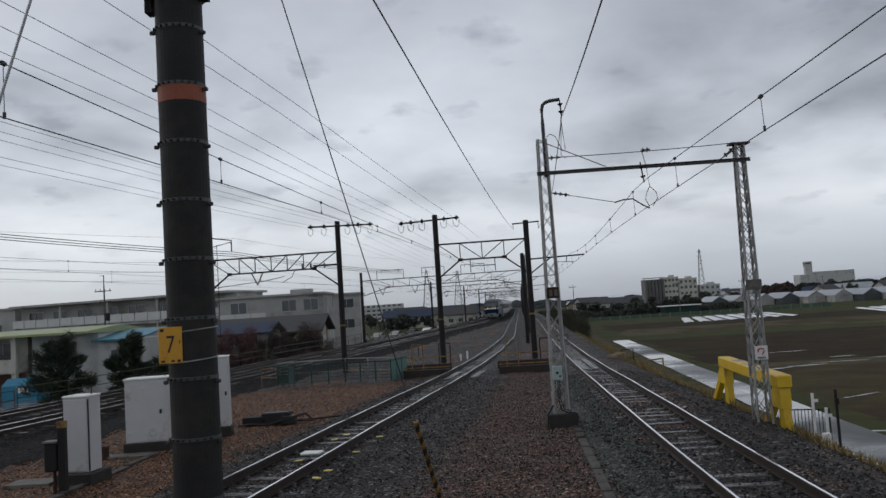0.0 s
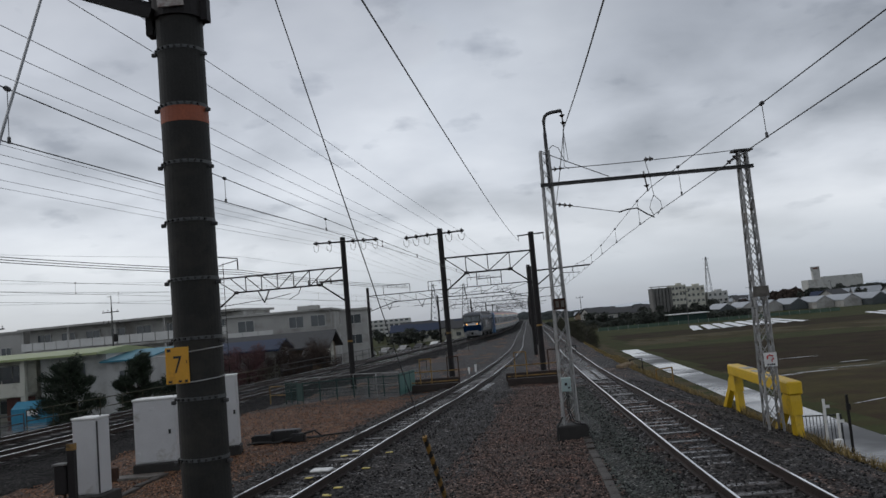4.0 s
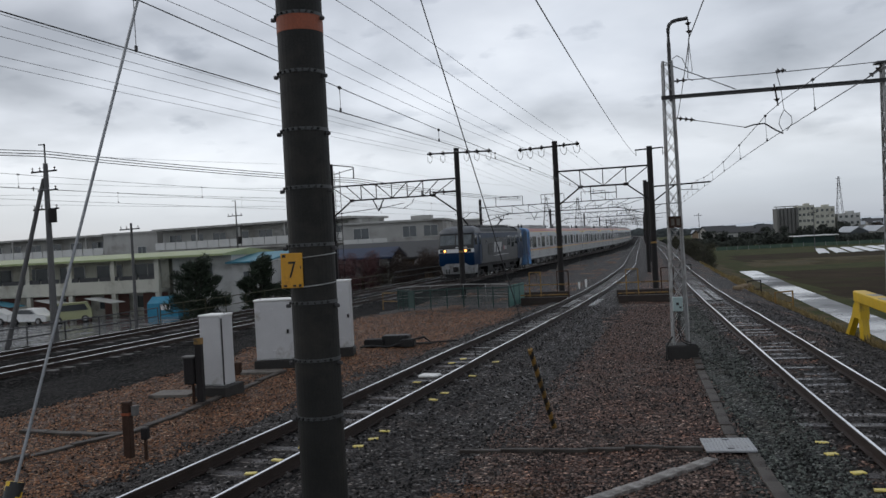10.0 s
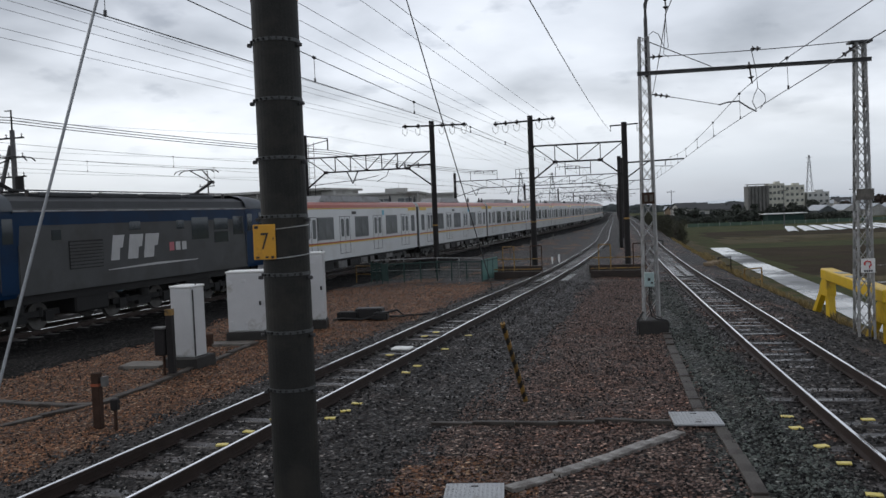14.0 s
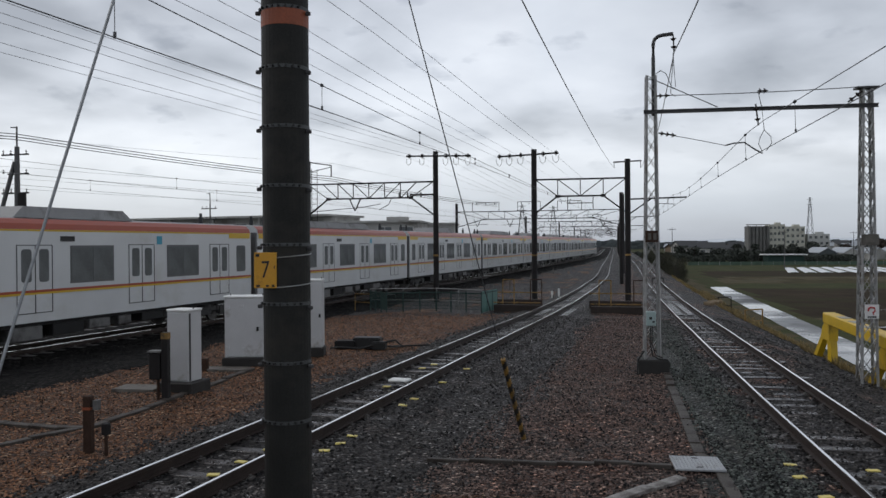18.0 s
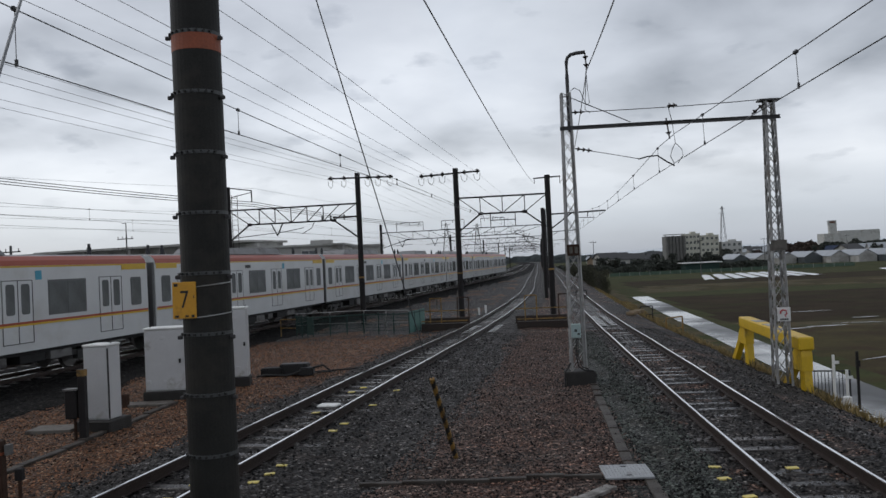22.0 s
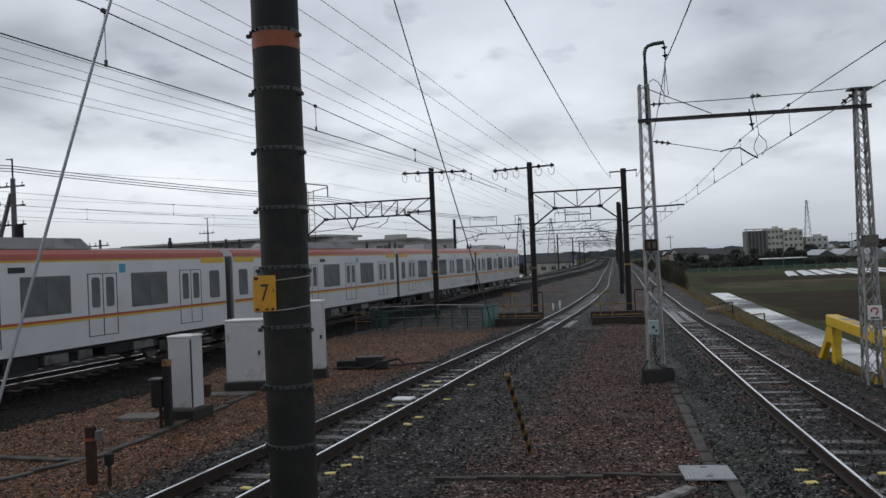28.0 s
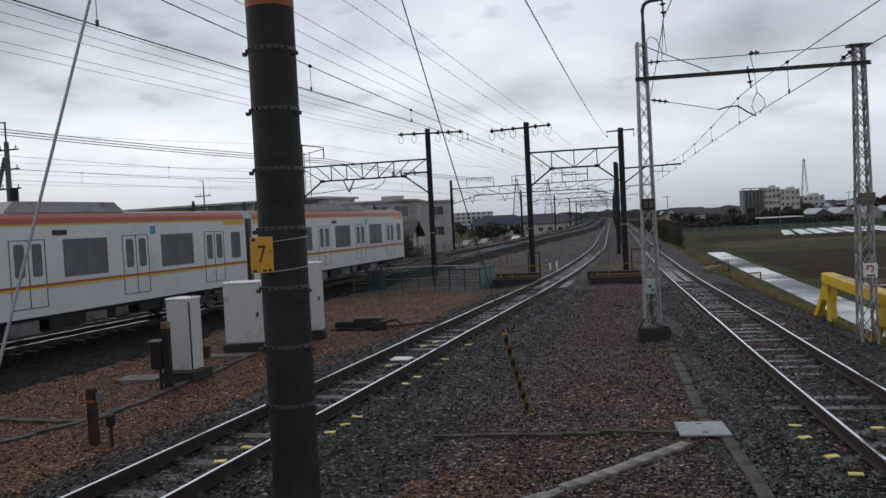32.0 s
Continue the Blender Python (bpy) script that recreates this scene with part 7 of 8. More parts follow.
# ---- buildings: a box of walls with recessed openings ----
WALL_CREAM = mat("cream_render", (0.50, 0.49, 0.42), 0.7, var=0.15, scale=0.6, bump=0.15, dirt=(0.28, 0.26, 0.21), dirt_amount=0.3)
WALL_WHITE = mat("off_white_render", (0.47, 0.47, 0.45), 0.7, var=0.15, scale=0.6, bump=0.15, dirt=(0.32, 0.31, 0.28), dirt_amount=0.3)
WALL_GREY = mat("stained_grey_concrete", (0.37, 0.365, 0.345), 0.75, var=0.2, scale=0.5, bump=0.15, dirt=(0.22, 0.21, 0.19), dirt_amount=0.4)
WALL_BROWN = mat("brown_boarding", (0.16, 0.115, 0.075), 0.75, var=0.25, scale=1.0, bump=0.2)
WALL_PINK = mat("faded_brick_red_wall", (0.15, 0.070, 0.055), 0.75, var=0.25, scale=1.0, bump=0.2)
WALL_DARK = mat("dark_silo_cladding", (0.13, 0.128, 0.12), 0.7, var=0.25, scale=0.4, bump=0.1)
ROOF_LIME = mat("pale_lime_sheet_roof", (0.30, 0.34, 0.17), 0.5, var=0.15, scale=0.6, bump=0.1)
ROOF_TILE = mat("dark_grey_roof_tile", (0.050, 0.051, 0.053), 0.75, var=0.25, scale=3, bump=0.4, fine=18)
ROOF_NAVY = mat("navy_sheet_roof", (0.014, 0.026, 0.060), 0.7, var=0.2, scale=1, bump=0.1)
ROOF_CYAN = mat("turquoise_sheet_roof", (0.050, 0.20, 0.27), 0.5, var=0.2, scale=1, bump=0.1)
ROOF_PALE = mat("pale_sheet_roof", (0.36, 0.38, 0.40), 0.4, 0.3, var=0.2, scale=0.4, bump=0.1)
PANE = mat("dark_far_glass", (0.055, 0.065, 0.07), 0.12, var=0.2, scale=2, bump=0, spec=0.8)
RAILING = mat("pale_railing_panel", (0.55, 0.55, 0.53), 0.6, var=0.12, scale=1, bump=0.05)
NET_GREEN = mat("pale_green_net", (0.085, 0.125, 0.095), 0.8, var=0.3, scale=1, bump=0.1, spec=0.2)
SHEET = mat("wet_white_plastic_sheet", (0.62, 0.63, 0.64), 0.2, var=0.2, scale=0.8, bump=0.3, fine=6)


def bar_part(parent, name, material, c, s, label=""):
    bm = bmesh.new()
    bx(bm, c, s)
    return part(name, bm, material, parent, label)


def openings(parent, face_y, x0, x1, z0, z1, n, w, h, depth=0.12, sill=True, frame=WALL_WHITE):
    """A row of n framed windows on a wall whose face is at face_y (facing -y)."""
    for k in range(n):
        cx = x0 + (x1 - x0) * (k + 0.5) / n
        cz = (z0 + z1) / 2
        bm = bmesh.new()
        for dx, dz, sx, sz in ((-w / 2, 0, 0.07, h), (w / 2, 0, 0.07, h), (0, h / 2, w, 0.07), (0, -h / 2, w + 0.16, 0.09), (0, 0, 0.05, h)):
            bx(bm, (cx + dx, face_y - 0.02, cz + dz), (sx, 0.10, sz))
        wd = part("window", bm, frame, parent)
        bar_part(wd, "pane", PANE, (cx, face_y - 0.006, cz), (w, 0.02, h))


def gable_roof(parent, x0, x1, y0, y1, z_eave, z_ridge, material, over=0.5, along="x", label="pitched roof"):
    bm = bmesh.new()
    if along == "x":
        ym = (y0 + y1) / 2
        rows = [[(x, y0 - over, z_eave - 0.12), (x, ym, z_ridge), (x, y1 + over, z_eave - 0.12), (x, y1 + over, z_eave - 0.30), (x, ym, z_ridge - 0.2), (x, y0 - over, z_eave - 0.30), (x, y0 - over, z_eave - 0.12)] for x in (x0 - over, x1 + over)]
    else:
        xm = (x0 + x1) / 2
        rows = [[(x0 - over, y, z_eave - 0.12), (xm, y, z_ridge), (x1 + over, y, z_eave - 0.12), (x1 + over, y, z_eave - 0.30), (xm, y, z_ridge - 0.2), (x0 - over, y, z_eave - 0.30), (x0 - over, y, z_eave - 0.12)] for y in (y0 - over, y1 + over)]
    vs = sheet(bm, rows)
    for r in vs:
        bm.faces.new(r[:-1])
    return part("roof", bm, material, parent, label)


def gable_wall(bm, x0, x1, y0, y1, z0, ze, zr, along="x"):
    if along == "x":
        ym = (y0 + y1) / 2
        prof = [(y0, z0), (y1, z0), (y1, ze), (ym, zr - 0.22), (y0, ze)]
        rows = [[(x, y, z) for y, z in prof] for x in (x0, x1)]
    else:
        xm = (x0 + x1) / 2
        prof = [(x0, z0), (x1, z0), (x1, ze), (xm, zr - 0.22), (x0, ze)]
        rows = [[(x, y, z) for x, z in prof] for y in (y0, y1)]
    vs = [[bm.verts.new(p) for p in r] for r in rows]
    for i in range(5):
        bm.faces.new((vs[0][i], vs[0][(i + 1) % 5], vs[1][(i + 1) % 5], vs[1][i]))
    bm.faces.new(vs[0][::-1])
    bm.faces.new(vs[1])


def school_block(x, y, yaw, length, label, floors=3, h=3.05, z_top=6.15):
    """A long block with verandas along its front; the origin at its left front corner."""
    b = thing("school_building", pose(x, y, 0, 0, 0, yaw), label, "building", "school blocks")
    bar_part(b, "wall", WALL_GREY, (length / 2, 5.2, (LOW + z_top) / 2), (length, 7.0, z_top - LOW), "stained grey concrete wall")
    bar_part(b, "roof_slab", WALL_GREY, (length / 2, 4.6, z_top + 0.12), (length + 0.6, 9.6, 0.28), "flat roof slab")
    for f in range(floors):
        zf = z_top - (f + 1) * h
        bar_part(b, "veranda_slab", WALL_GREY, (length / 2, 0.9, zf), (length, 1.7, 0.22))
        n = max(4, int(length / 1.9))
        for k in range(n):
            x0, x1 = length * k / n, length * (k + 1) / n
            bar_part(b, "railing_panel", RAILING, ((x0 + x1) / 2, 0.1, zf + 0.78), (x1 - x0 - 0.14, 0.06, 1.05))
        for k in range(int(length / 7.6) + 1):
            bar_part(b, "pillar", WALL_GREY, (min(k * 7.6 + 0.2, length - 0.2), 0.35, zf + h / 2), (0.3, 0.3, h))
        if f < 2:
            m = max(2, int(length / 3.8))
            openings(b, 1.69, 0.5, length - 0.5, zf + 0.95, zf + 2.35, m, 2.3, 1.35)
    return b


school_block(-97.4, 117.2, -11.8, 26.5, "long stained grey concrete school block with verandas")
sb = thing("stair_tower", pose(-71.5, 111.6, 0), "plain grey concrete stair tower between school blocks", "building")
bar_part(sb, "wall", WALL_GREY, (4.6, 3.0, (LOW + 6.2) / 2), (8.6, 6, 6.2 - LOW))
openings(sb, -0.02, 4.5, 8.5, 2.6, 4.2, 1, 1.4, 1.8)
bar_part(sb, "parapet", WALL_GREY, (4.6, 3.0, 6.35), (8.9, 6.4, 0.3))
school_block(-62.2, 110.2, -15.5, 33.5, "long grey school block with pale veranda railings", z_top=6.35)
sc = thing("school_wing", pose(-30.0, 100.5, 0, 0, 0, 2), "grey concrete school wing with roof boxes", "building")
bar_part(sc, "wall", WALL_GREY, (5.5, 5, (LOW + 5.45) / 2), (13, 9, 5.45 - LOW), "stained concrete wall")
bar_part(sc, "roof_slab", WALL_GREY, (5.5, 5, 5.55), (13.6, 9.8, 0.25))
for x, w in ((0.2, 1.6), (9.0, 2.6)):
    bar_part(sc, "roof_box", WALL_GREY, (x, 3, 5.9), (w, 2, 0.6))
for zf in (2.55, -0.5):
    openings(sc, 0.48, -0.6, 3.6, zf + 0.9, zf + 2.4, 1, 2.0, 1.4)
    openings(sc, 0.48, 6.4, 11.8, zf + 0.9, zf + 2.4, 2, 1.8, 1.4)
    for k in range(3):
        bar_part(sc, "balcony_panel", RAILING, (0.3 + k * 1.9, -0.5, zf + 0.5), (1.8, 0.08, 0.95))
sd = thing("school_wing", pose(-20.8, 126, 0, 0, 0, 4), "far grey concrete school wing with a tower", "building")
bar_part(sd, "wall", WALL_GREY, (-3, 5, (LOW + 5.7) / 2), (14, 9, 5.7 - LOW))
bar_part(sd, "roof_slab", WALL_GREY, (-3, 5, 5.85), (14.6, 9.8, 0.3))
for zf in (2.8, -0.3):
    openings(sd, 0.48, -9, 3.5, zf + 0.8, zf + 2.3, 4, 2.2, 1.4)

kg = thing("nursery_school", pose(0, 0, 0), "two-storey cream nursery school with a pale lime roof", "building")
bar_part(kg, "wall", WALL_CREAM, (-58.3, 77.4, (LOW + 2.5) / 2), (37, 9, 2.5 - LOW), "cream rendered wall")
bm = bmesh.new()
rows = [[(x, y, z) for y, z in ((70.3, 2.48), (70.3, 2.68), (76.5, 3.12), (83, 2.7), (83, 2.48), (70.3, 2.48))] for x in (-79.4, -33.0)]
roof_ends = sheet(bm, rows)
for row in roof_ends:
    bm.faces.new(row[:-1])
part("roof", bm, ROOF_LIME, kg, "pale lime green sheet roof")
bar_part(kg, "balcony_slab", WALL_CREAM, (-58.3, 71.9, -0.45), (37, 2.2, 0.3))
bar_part(kg, "balcony_wall", WALL_CREAM, (-58.3, 70.95, 0.0), (37, 0.2, 1.2), "cream balcony band")
for k in range(18):
    bar_part(kg, "balcony_railing", WALL_PINK if k < 9 else ROOF_TILE, (-75.7 + k * 2.05, 70.93, 0.80), (1.9, 0.05, 0.38))
for k in range(9):
    bar_part(kg, "pillar", WALL_CREAM, (-76 + k * 4.5, 71.1, -0.15), (0.42, 0.42, 5.3))
openings(kg, 72.88, -76, -40, 0.75, 2.15, 9, 2.7, 1.3)
openings(kg, 72.88, -76, -40, -2.2, -0.9, 9, 2.5, 1.2)
for k in range(9):
    bar_part(kg, "dado_panel", WALL_PINK, (-74 + k * 4.1, 72.70, -1.75), (2.6, 0.06, 2.0))
for k in range(3):
    bm = bmesh.new()
    beam(bm, (-57 + k * 5.2, 70.6, -0.9), (-53.5 + k * 5.2, 69.3, -1.35), 1.6, 0.06)
    part("awning", bm, ROOF_CYAN if k == 0 else WALL_WHITE, kg, "small awning")
an = thing("annex_building", pose(0, 0, 0), "plain off-white annex with a small window", "building")
bar_part(an, "wall", WALL_WHITE, (-36.2, 76.5, (LOW + 2.5) / 2), (6.0, 8, 2.5 - LOW))
openings(an, 72.48, -37.5, -33.8, 0.4, 2.0, 1, 1.2, 1.3)
b3 = thing("shed_building", pose(0, 0, 0), "low grey shed with a turquoise roof", "building")
bar_part(b3, "wall", WALL_WHITE, (-31.2, 75, (LOW + 1.7) / 2), (3.6, 6, 1.7 - LOW))
bm = bmesh.new()
beam(bm, (-31.2, 71.3, 1.75), (-31.2, 78.5, 2.55), 4.2, 0.14)
part("roof", bm, ROOF_CYAN, b3, "turquoise sheet roof")
openings(b3, 71.98, -32.6, -29.8, -0.4, 1.0, 1, 1.3, 1.2)
b4 = thing("shed_building", pose(0, 0, 0), "long low shed with a navy roof", "building")
bar_part(b4, "wall", WALL_GREY, (-24.5, 82, (LOW + 1.6) / 2), (9.5, 6, 1.6 - LOW))
gable_roof(b4, -29.5, -19.6, 79, 85, 1.6, 2.45, ROOF_NAVY, 0.4, "x", "navy sheet roof")
openings(b4, 78.98, -27, -20, 0.2, 1.5, 3, 1.2, 1.0)
hs = thing("house", pose(0, 0, 0), "brown boarded house with a dark grey tiled roof", "house")
bm = bmesh.new()
gable_wall(bm, -27.4, -16.4, 87, 94, LOW, 1.35, 2.85)
part("wall", bm, WALL_BROWN, hs, "brown boarded wall")
gable_roof(hs, -27.4, -16.4, 87, 94, 1.35, 2.95, ROOF_TILE, 0.8, "x", "dark grey tiled roof")
bar_part(hs, "lean_to_roof", ROOF_NAVY, (-27.0, 86.2, 1.15), (5.5, 2.4, 0.2), "navy lean-to roof")
openings(hs, 86.98, -26, -17, -1.2, 0.4, 3, 1.7, 1.4, frame=WALL_BROWN)
bm = bmesh.new()
tube(bm, (-18.2, 86.6, 0.6), (-18.2, 86.5, 0.65), 0.5, 18, 0.42)
part("satellite_dish", bm, WHITE, hs, "white satellite dish")
bar_part(hs, "gable_wall", WALL_CREAM, (-16.36, 90.5, -0.2), (0.06, 4.2, 3.6), "ochre gable wall")
bar_part(hs, "gable_window", PANE, (-16.30, 89.6, 0.0), (0.05, 1.4, 1.1))
# far flats and roofs along the line
for k, (x, y, w, floors) in enumerate(((-79, 480, 40, 4), (-150, 500, 46, 4))):
    fl = thing("apartment_block", pose(x, y, 0), "white apartment block with balconies far behind the yard", "building", "apartment blocks")
    rise = 2.45
    top = LOW + floors * rise
    bar_part(fl, "wall", WALL_WHITE, (w / 2, 5, (LOW + top) / 2), (w, 9, top - LOW))
    for f in range(floors):
        bar_part(fl, "balcony", RAILING, (w / 2, 0, LOW + f * rise + 0.45), (w, 0.3, 0.85))
        openings(fl, 0.48, 0.3, w - 0.3, LOW + f * rise + 0.95, LOW + f * rise + 2.2, max(4, int(w / 3)), 1.8, 1.15)
rb = random.Random(8)
for k in range(16):
    x, y = -18 + k * 1.9 + rb.uniform(-2, 2) - (0 if k < 12 else 30), 245 + rb.uniform(-40, 130) + k * 4
    x = min(x, line_x(FAR_LINE, min(y, 490)) - 9)
    w, d, h = rb.uniform(7, 12), rb.uniform(6, 9), rb.uniform(4.5, 6.5)
    ho = thing("house", pose(x, y, 0), "far house with a dark pitched roof beside the railway", "house", "far houses")
    bm = bmesh.new()
    gable_wall(bm, -w / 2, w / 2, 0, d, LOW, LOW + h * 0.65, LOW + h)
    part("wall", bm, rb.choice((WALL_WHITE, WALL_GREY, WALL_BROWN, WALL_CREAM)), ho)
    gable_roof(ho, -w / 2, w / 2, 0, d, LOW + h * 0.65, LOW + h + 0.2, rb.choice((ROOF_TILE, ROOF_TILE, ROOF_NAVY)), 0.5)
    openings(ho, -0.02, -w / 2, w / 2, LOW + 1, LOW + 2.3, 3, 1.4, 1.1)

# ---- right: buildings beyond the paddies ----
si = thing("silo_building", pose(0, 0, 0), "dark ribbed silo building far behind the fields", "building")
bar_part(si, "wall", WALL_DARK, (94, 424, (LOW + 10.2) / 2), (9.8, 8, 10.2 - LOW))
for k in range(6):
    bm = bmesh.new()
    tube(bm, (89.8 + k * 1.7, 419.6, LOW), (89.8 + k * 1.7, 419.6, 10.0), 0.75, 12)
    part("silo", bm, WALL_DARK, si)
bar_part(si, "roof_walk", WALL_GREY, (94.6, 424, 11.0), (11, 2, 0.4))
for x in (90, 94, 98, 99.5):
    bar_part(si, "roof_strut", WALL_GREY, (x, 424, 10.6), (0.3, 0.3, 1.0))
for x, w, top, m in ((102.8, 7.4, 11.0, WALL_CREAM), (111.2, 9.0, 9.9, WALL_CREAM), (122, 10, 6.2, WALL_WHITE)):
    bl = thing("apartment_block", pose(x, 420, 0), "cream concrete block far behind the fields" if m is WALL_CREAM else "white low block far behind the fields", "building", "far blocks")
    bar_part(bl, "wall", m, (0, 5, (LOW + top) / 2), (w, 9, top - LOW))
    bar_part(bl, "penthouse", m, (w * 0.15, 5, top + 0.5), (w * 0.3, 4, 1.0))
    for f in range(int((top - LOW) / 2.9)):
        openings(bl, 0.48, -w / 2, w / 2, top - 2.4 - f * 2.9, top - 0.9 - f * 2.9, 4, 1.2, 1.3, frame=m)
pb = thing("factory_building", pose(0, 0, 0), "pale factory with a roof sign far behind the fields", "building")
bar_part(pb, "wall", WALL_WHITE, (212, 488, (LOW + 9.8) / 2), (22, 12, 9.8 - LOW))
bar_part(pb, "wall", WALL_WHITE, (196, 486, (LOW + 8.5) / 2), (9, 10, 8.5 - LOW))
bar_part(pb, "sign_frame", WALL_WHITE, (197.5, 484, 11.5), (4.0, 2.5, 7))
sgn = bar_part(pb, "roof_sign", WALL_WHITE, (197, 483, 14.6), (5.0, 0.6, 2.6))
bar_part(sgn, "sign_mark", WALL_PINK, (197, 482.6, 14.9), (2.8, 0.1, 0.9))
gh = thing("greenhouse_row", pose(0, 0, 0), "row of pale gabled greenhouses behind the fields", "building")
for k in range(9):
    x = 78 + k * 5.2
    y = 268 - k * 6.0
    bm = bmesh.new()
    gable_wall(bm, x, x + 5, y, y + 16, LOW, LOW + 2.0, LOW + 3.4, "y")
    wl_ = part("bay", bm, WALL_GREY if k % 3 else PANE, gh)
    gable_roof(gh, x, x + 5, y, y + 16, LOW + 2.1, LOW + 3.6, ROOF_PALE, 0.1, "y", "pale sheet roof")
rr = random.Random(21)
for k in range(80):
    y = rr.uniform(345, 640)
    x = rr.uniform(0.10, 0.62) * y + 12
    if 85 < x < 130 and y < 440 or (185 < x < 222 and 440 < y < 500):
        continue
    w, d, h = rr.uniform(7, 12), rr.uniform(6, 9), rr.uniform(4.0, 6.0)
    ho = thing("house", pose(x, y, 0, 0, 0, rr.uniform(-25, 25)), "far house with a pitched roof behind the fields", "house", "far houses")
    bm = bmesh.new()
    gable_wall(bm, -w / 2, w / 2, 0, d, LOW, LOW + h * 0.6, LOW + h)
    part("wall", bm, rr.choice((WALL_WHITE, WALL_GREY, WALL_CREAM, WALL_BROWN)), ho)
    gable_roof(ho, -w / 2, w / 2, 0, d, LOW + h * 0.6, LOW + h + 0.2, rr.choice((ROOF_TILE, ROOF_TILE, ROOF_PALE, ROOF_NAVY, ROOF_TILE)), 0.5)
    if k < 30:
        openings(ho, -0.02, -w / 2, w / 2, LOW + 0.9, LOW + 2.2, 3, 1.6, 1.2)
hn = thing("house", pose(150, 300, 0), "white house with a grey roof at the field edge", "house")
bm = bmesh.new()
gable_wall(bm, -1, 9, 0, 8, LOW, 0.6, 2.4)
part("wall", bm, WALL_WHITE, hn)
gable_roof(hn, -1, 9, 0, 8, 0.6, 2.6, ROOF_TILE, 0.6)
openings(hn, -0.02, -0.5, 8.5, -1.8, -0.5, 3, 1.6, 1.2)


def pylon(x, y, h, w, label):
    p = thing("transmission_tower", pose(x, y, LOW), label, "pylon", "transmission towers")
    for cx, cy in ((-1, -1), (1, -1), (1, 1), (-1, 1)):
        bm = bmesh.new()
        beam(bm, (cx * w, cy * w, 0), (cx * w * 0.12, cy * w * 0.12, h), w * 0.07, w * 0.07)
        part("leg", bm, GALV_DARK, p)
    for s in (0, 1):
        bm = bmesh.new()
        n = 9
        for k in range(n):
            a, b = w * (1 - 0.88 * k / n), w * (1 - 0.88 * (k + 1) / n)
            for f in (-1, 1):
                if s:
                    beam(bm, (-a * f, -a, h * k / n), (b * f, -b, h * (k + 1) / n), w * 0.045, w * 0.045)
                else:
                    beam(bm, (-a, -a * f, h * k / n), (-b, b * f, h * (k + 1) / n), w * 0.045, w * 0.045)
        tagged(part("bracing", bm, GALV_DARK, p), "thin lattice bracing", kind="stuff")
    for u in (0.78, 0.87, 0.96):
        bm = bmesh.new()
        beam(bm, (-w * 0.75, 0, h * u), (w * 0.75, 0, h * u), w * 0.07, w * 0.07)
        part("crossarm", bm, GALV_DARK, p)


pylon(119, 424, 27, 1.9, "grey lattice telecom tower far behind the fields")
pylon(60, 900, 34, 4, "grey transmission tower on the horizon")
pylon(-8, 640, 34, 4, "grey transmission tower beyond the gantries")
pylon(-26, 520, 30, 3.5, "grey transmission tower beyond the gantries")

# plastic sheets, puddles and berms in the paddies
rs = random.Random(4)
for xn, xf, y0, y1, n in ((38.5, 45.5, 150, 181, 8), (71, 79, 143, 172, 8), (41, 42, 252, 261, 3)):
    for k in range(n):
        bm = bmesh.new()
        w = rs.uniform(1.7, 2.1)
        rows = [[(xn + (xf - xn) * v + k * 2.75 * (1 - 0.12 * v) + dx, y0 + (y1 - y0) * v + rs.uniform(-0.2, 0.2), LOW + 0.04 + hz + 0.03 * rs.random()) for dx, hz in ((0, 0), (w * 0.3, 0.10), (w * 0.7, 0.10), (w, 0))] for v in np.linspace(0, rs.uniform(0.88, 1.0), 12)]
        sheet(bm, rows)
        solo("plastic_mulch_sheet", bm, SHEET, "wet white plastic sheet over a crop row", "sheet", "plastic mulch sheets")
for x, y, l, w, yaw in ((22.5, 57, 3.0, 0.5, 8), (25.5, 58.5, 4.0, 0.3, -4), (27.5, 62.5, 2.0, 0.5, 5), (30, 60, 3.5, 0.4, 0), (20, 56, 2.6, 0.5, 12), (18.5, 40.5, 2.8, 0.2, 30), (21, 38.6, 3.0, 0.2, 25), (26, 70, 4.0, 0.4, 6)):
    bm = bmesh.new()
    n = 16
    vs = [bm.verts.new((l / 2 * math.cos(k * 2 * math.pi / n) * (1 + 0.2 * math.sin(3 * k)), w / 2 * math.sin(k * 2 * math.pi / n) * (1 + 0.3 * math.cos(2 * k)), 0)) for k in range(n)]
    bm.faces.new(vs)
    solo("puddle", bm, WATER, "shallow puddle in the brown paddy soil", "puddle", "paddy puddles", "structure", m=pose(x, y, LOW + 0.012, 0, 0, yaw))

# ---- trees ----
tree(-31.4, 62, LOW, 5.5, 2.9, LEAF_DARK, "dark wind-swept pine beside the yard", 1, 8000, 0.26, "pine")
tree(-27.4, 65, LOW, 5.2, 2.3, LEAF_DARK, "dark evergreen tree beside the shed", 2, 7000, 0.26, "pine")
tree(-24.6, 68, LOW, 4.2, 2.6, LEAF_DARK, "dark evergreen shrub tree beside the track", 3, 6000, 0.25, "pine")
for k in range(5):
    tree(-24.0 + k * 2.1, 76 + k * 1.6, LOW, 4.6, 2.2, LEAF_PINK if k in (0, 1) else LEAF_BROWN, "leafless brown shrub thicket in front of the house" if k > 1 else "budding pink shrub in front of the house", 10 + k, 4200, 0.34, "twig", name="shrub")
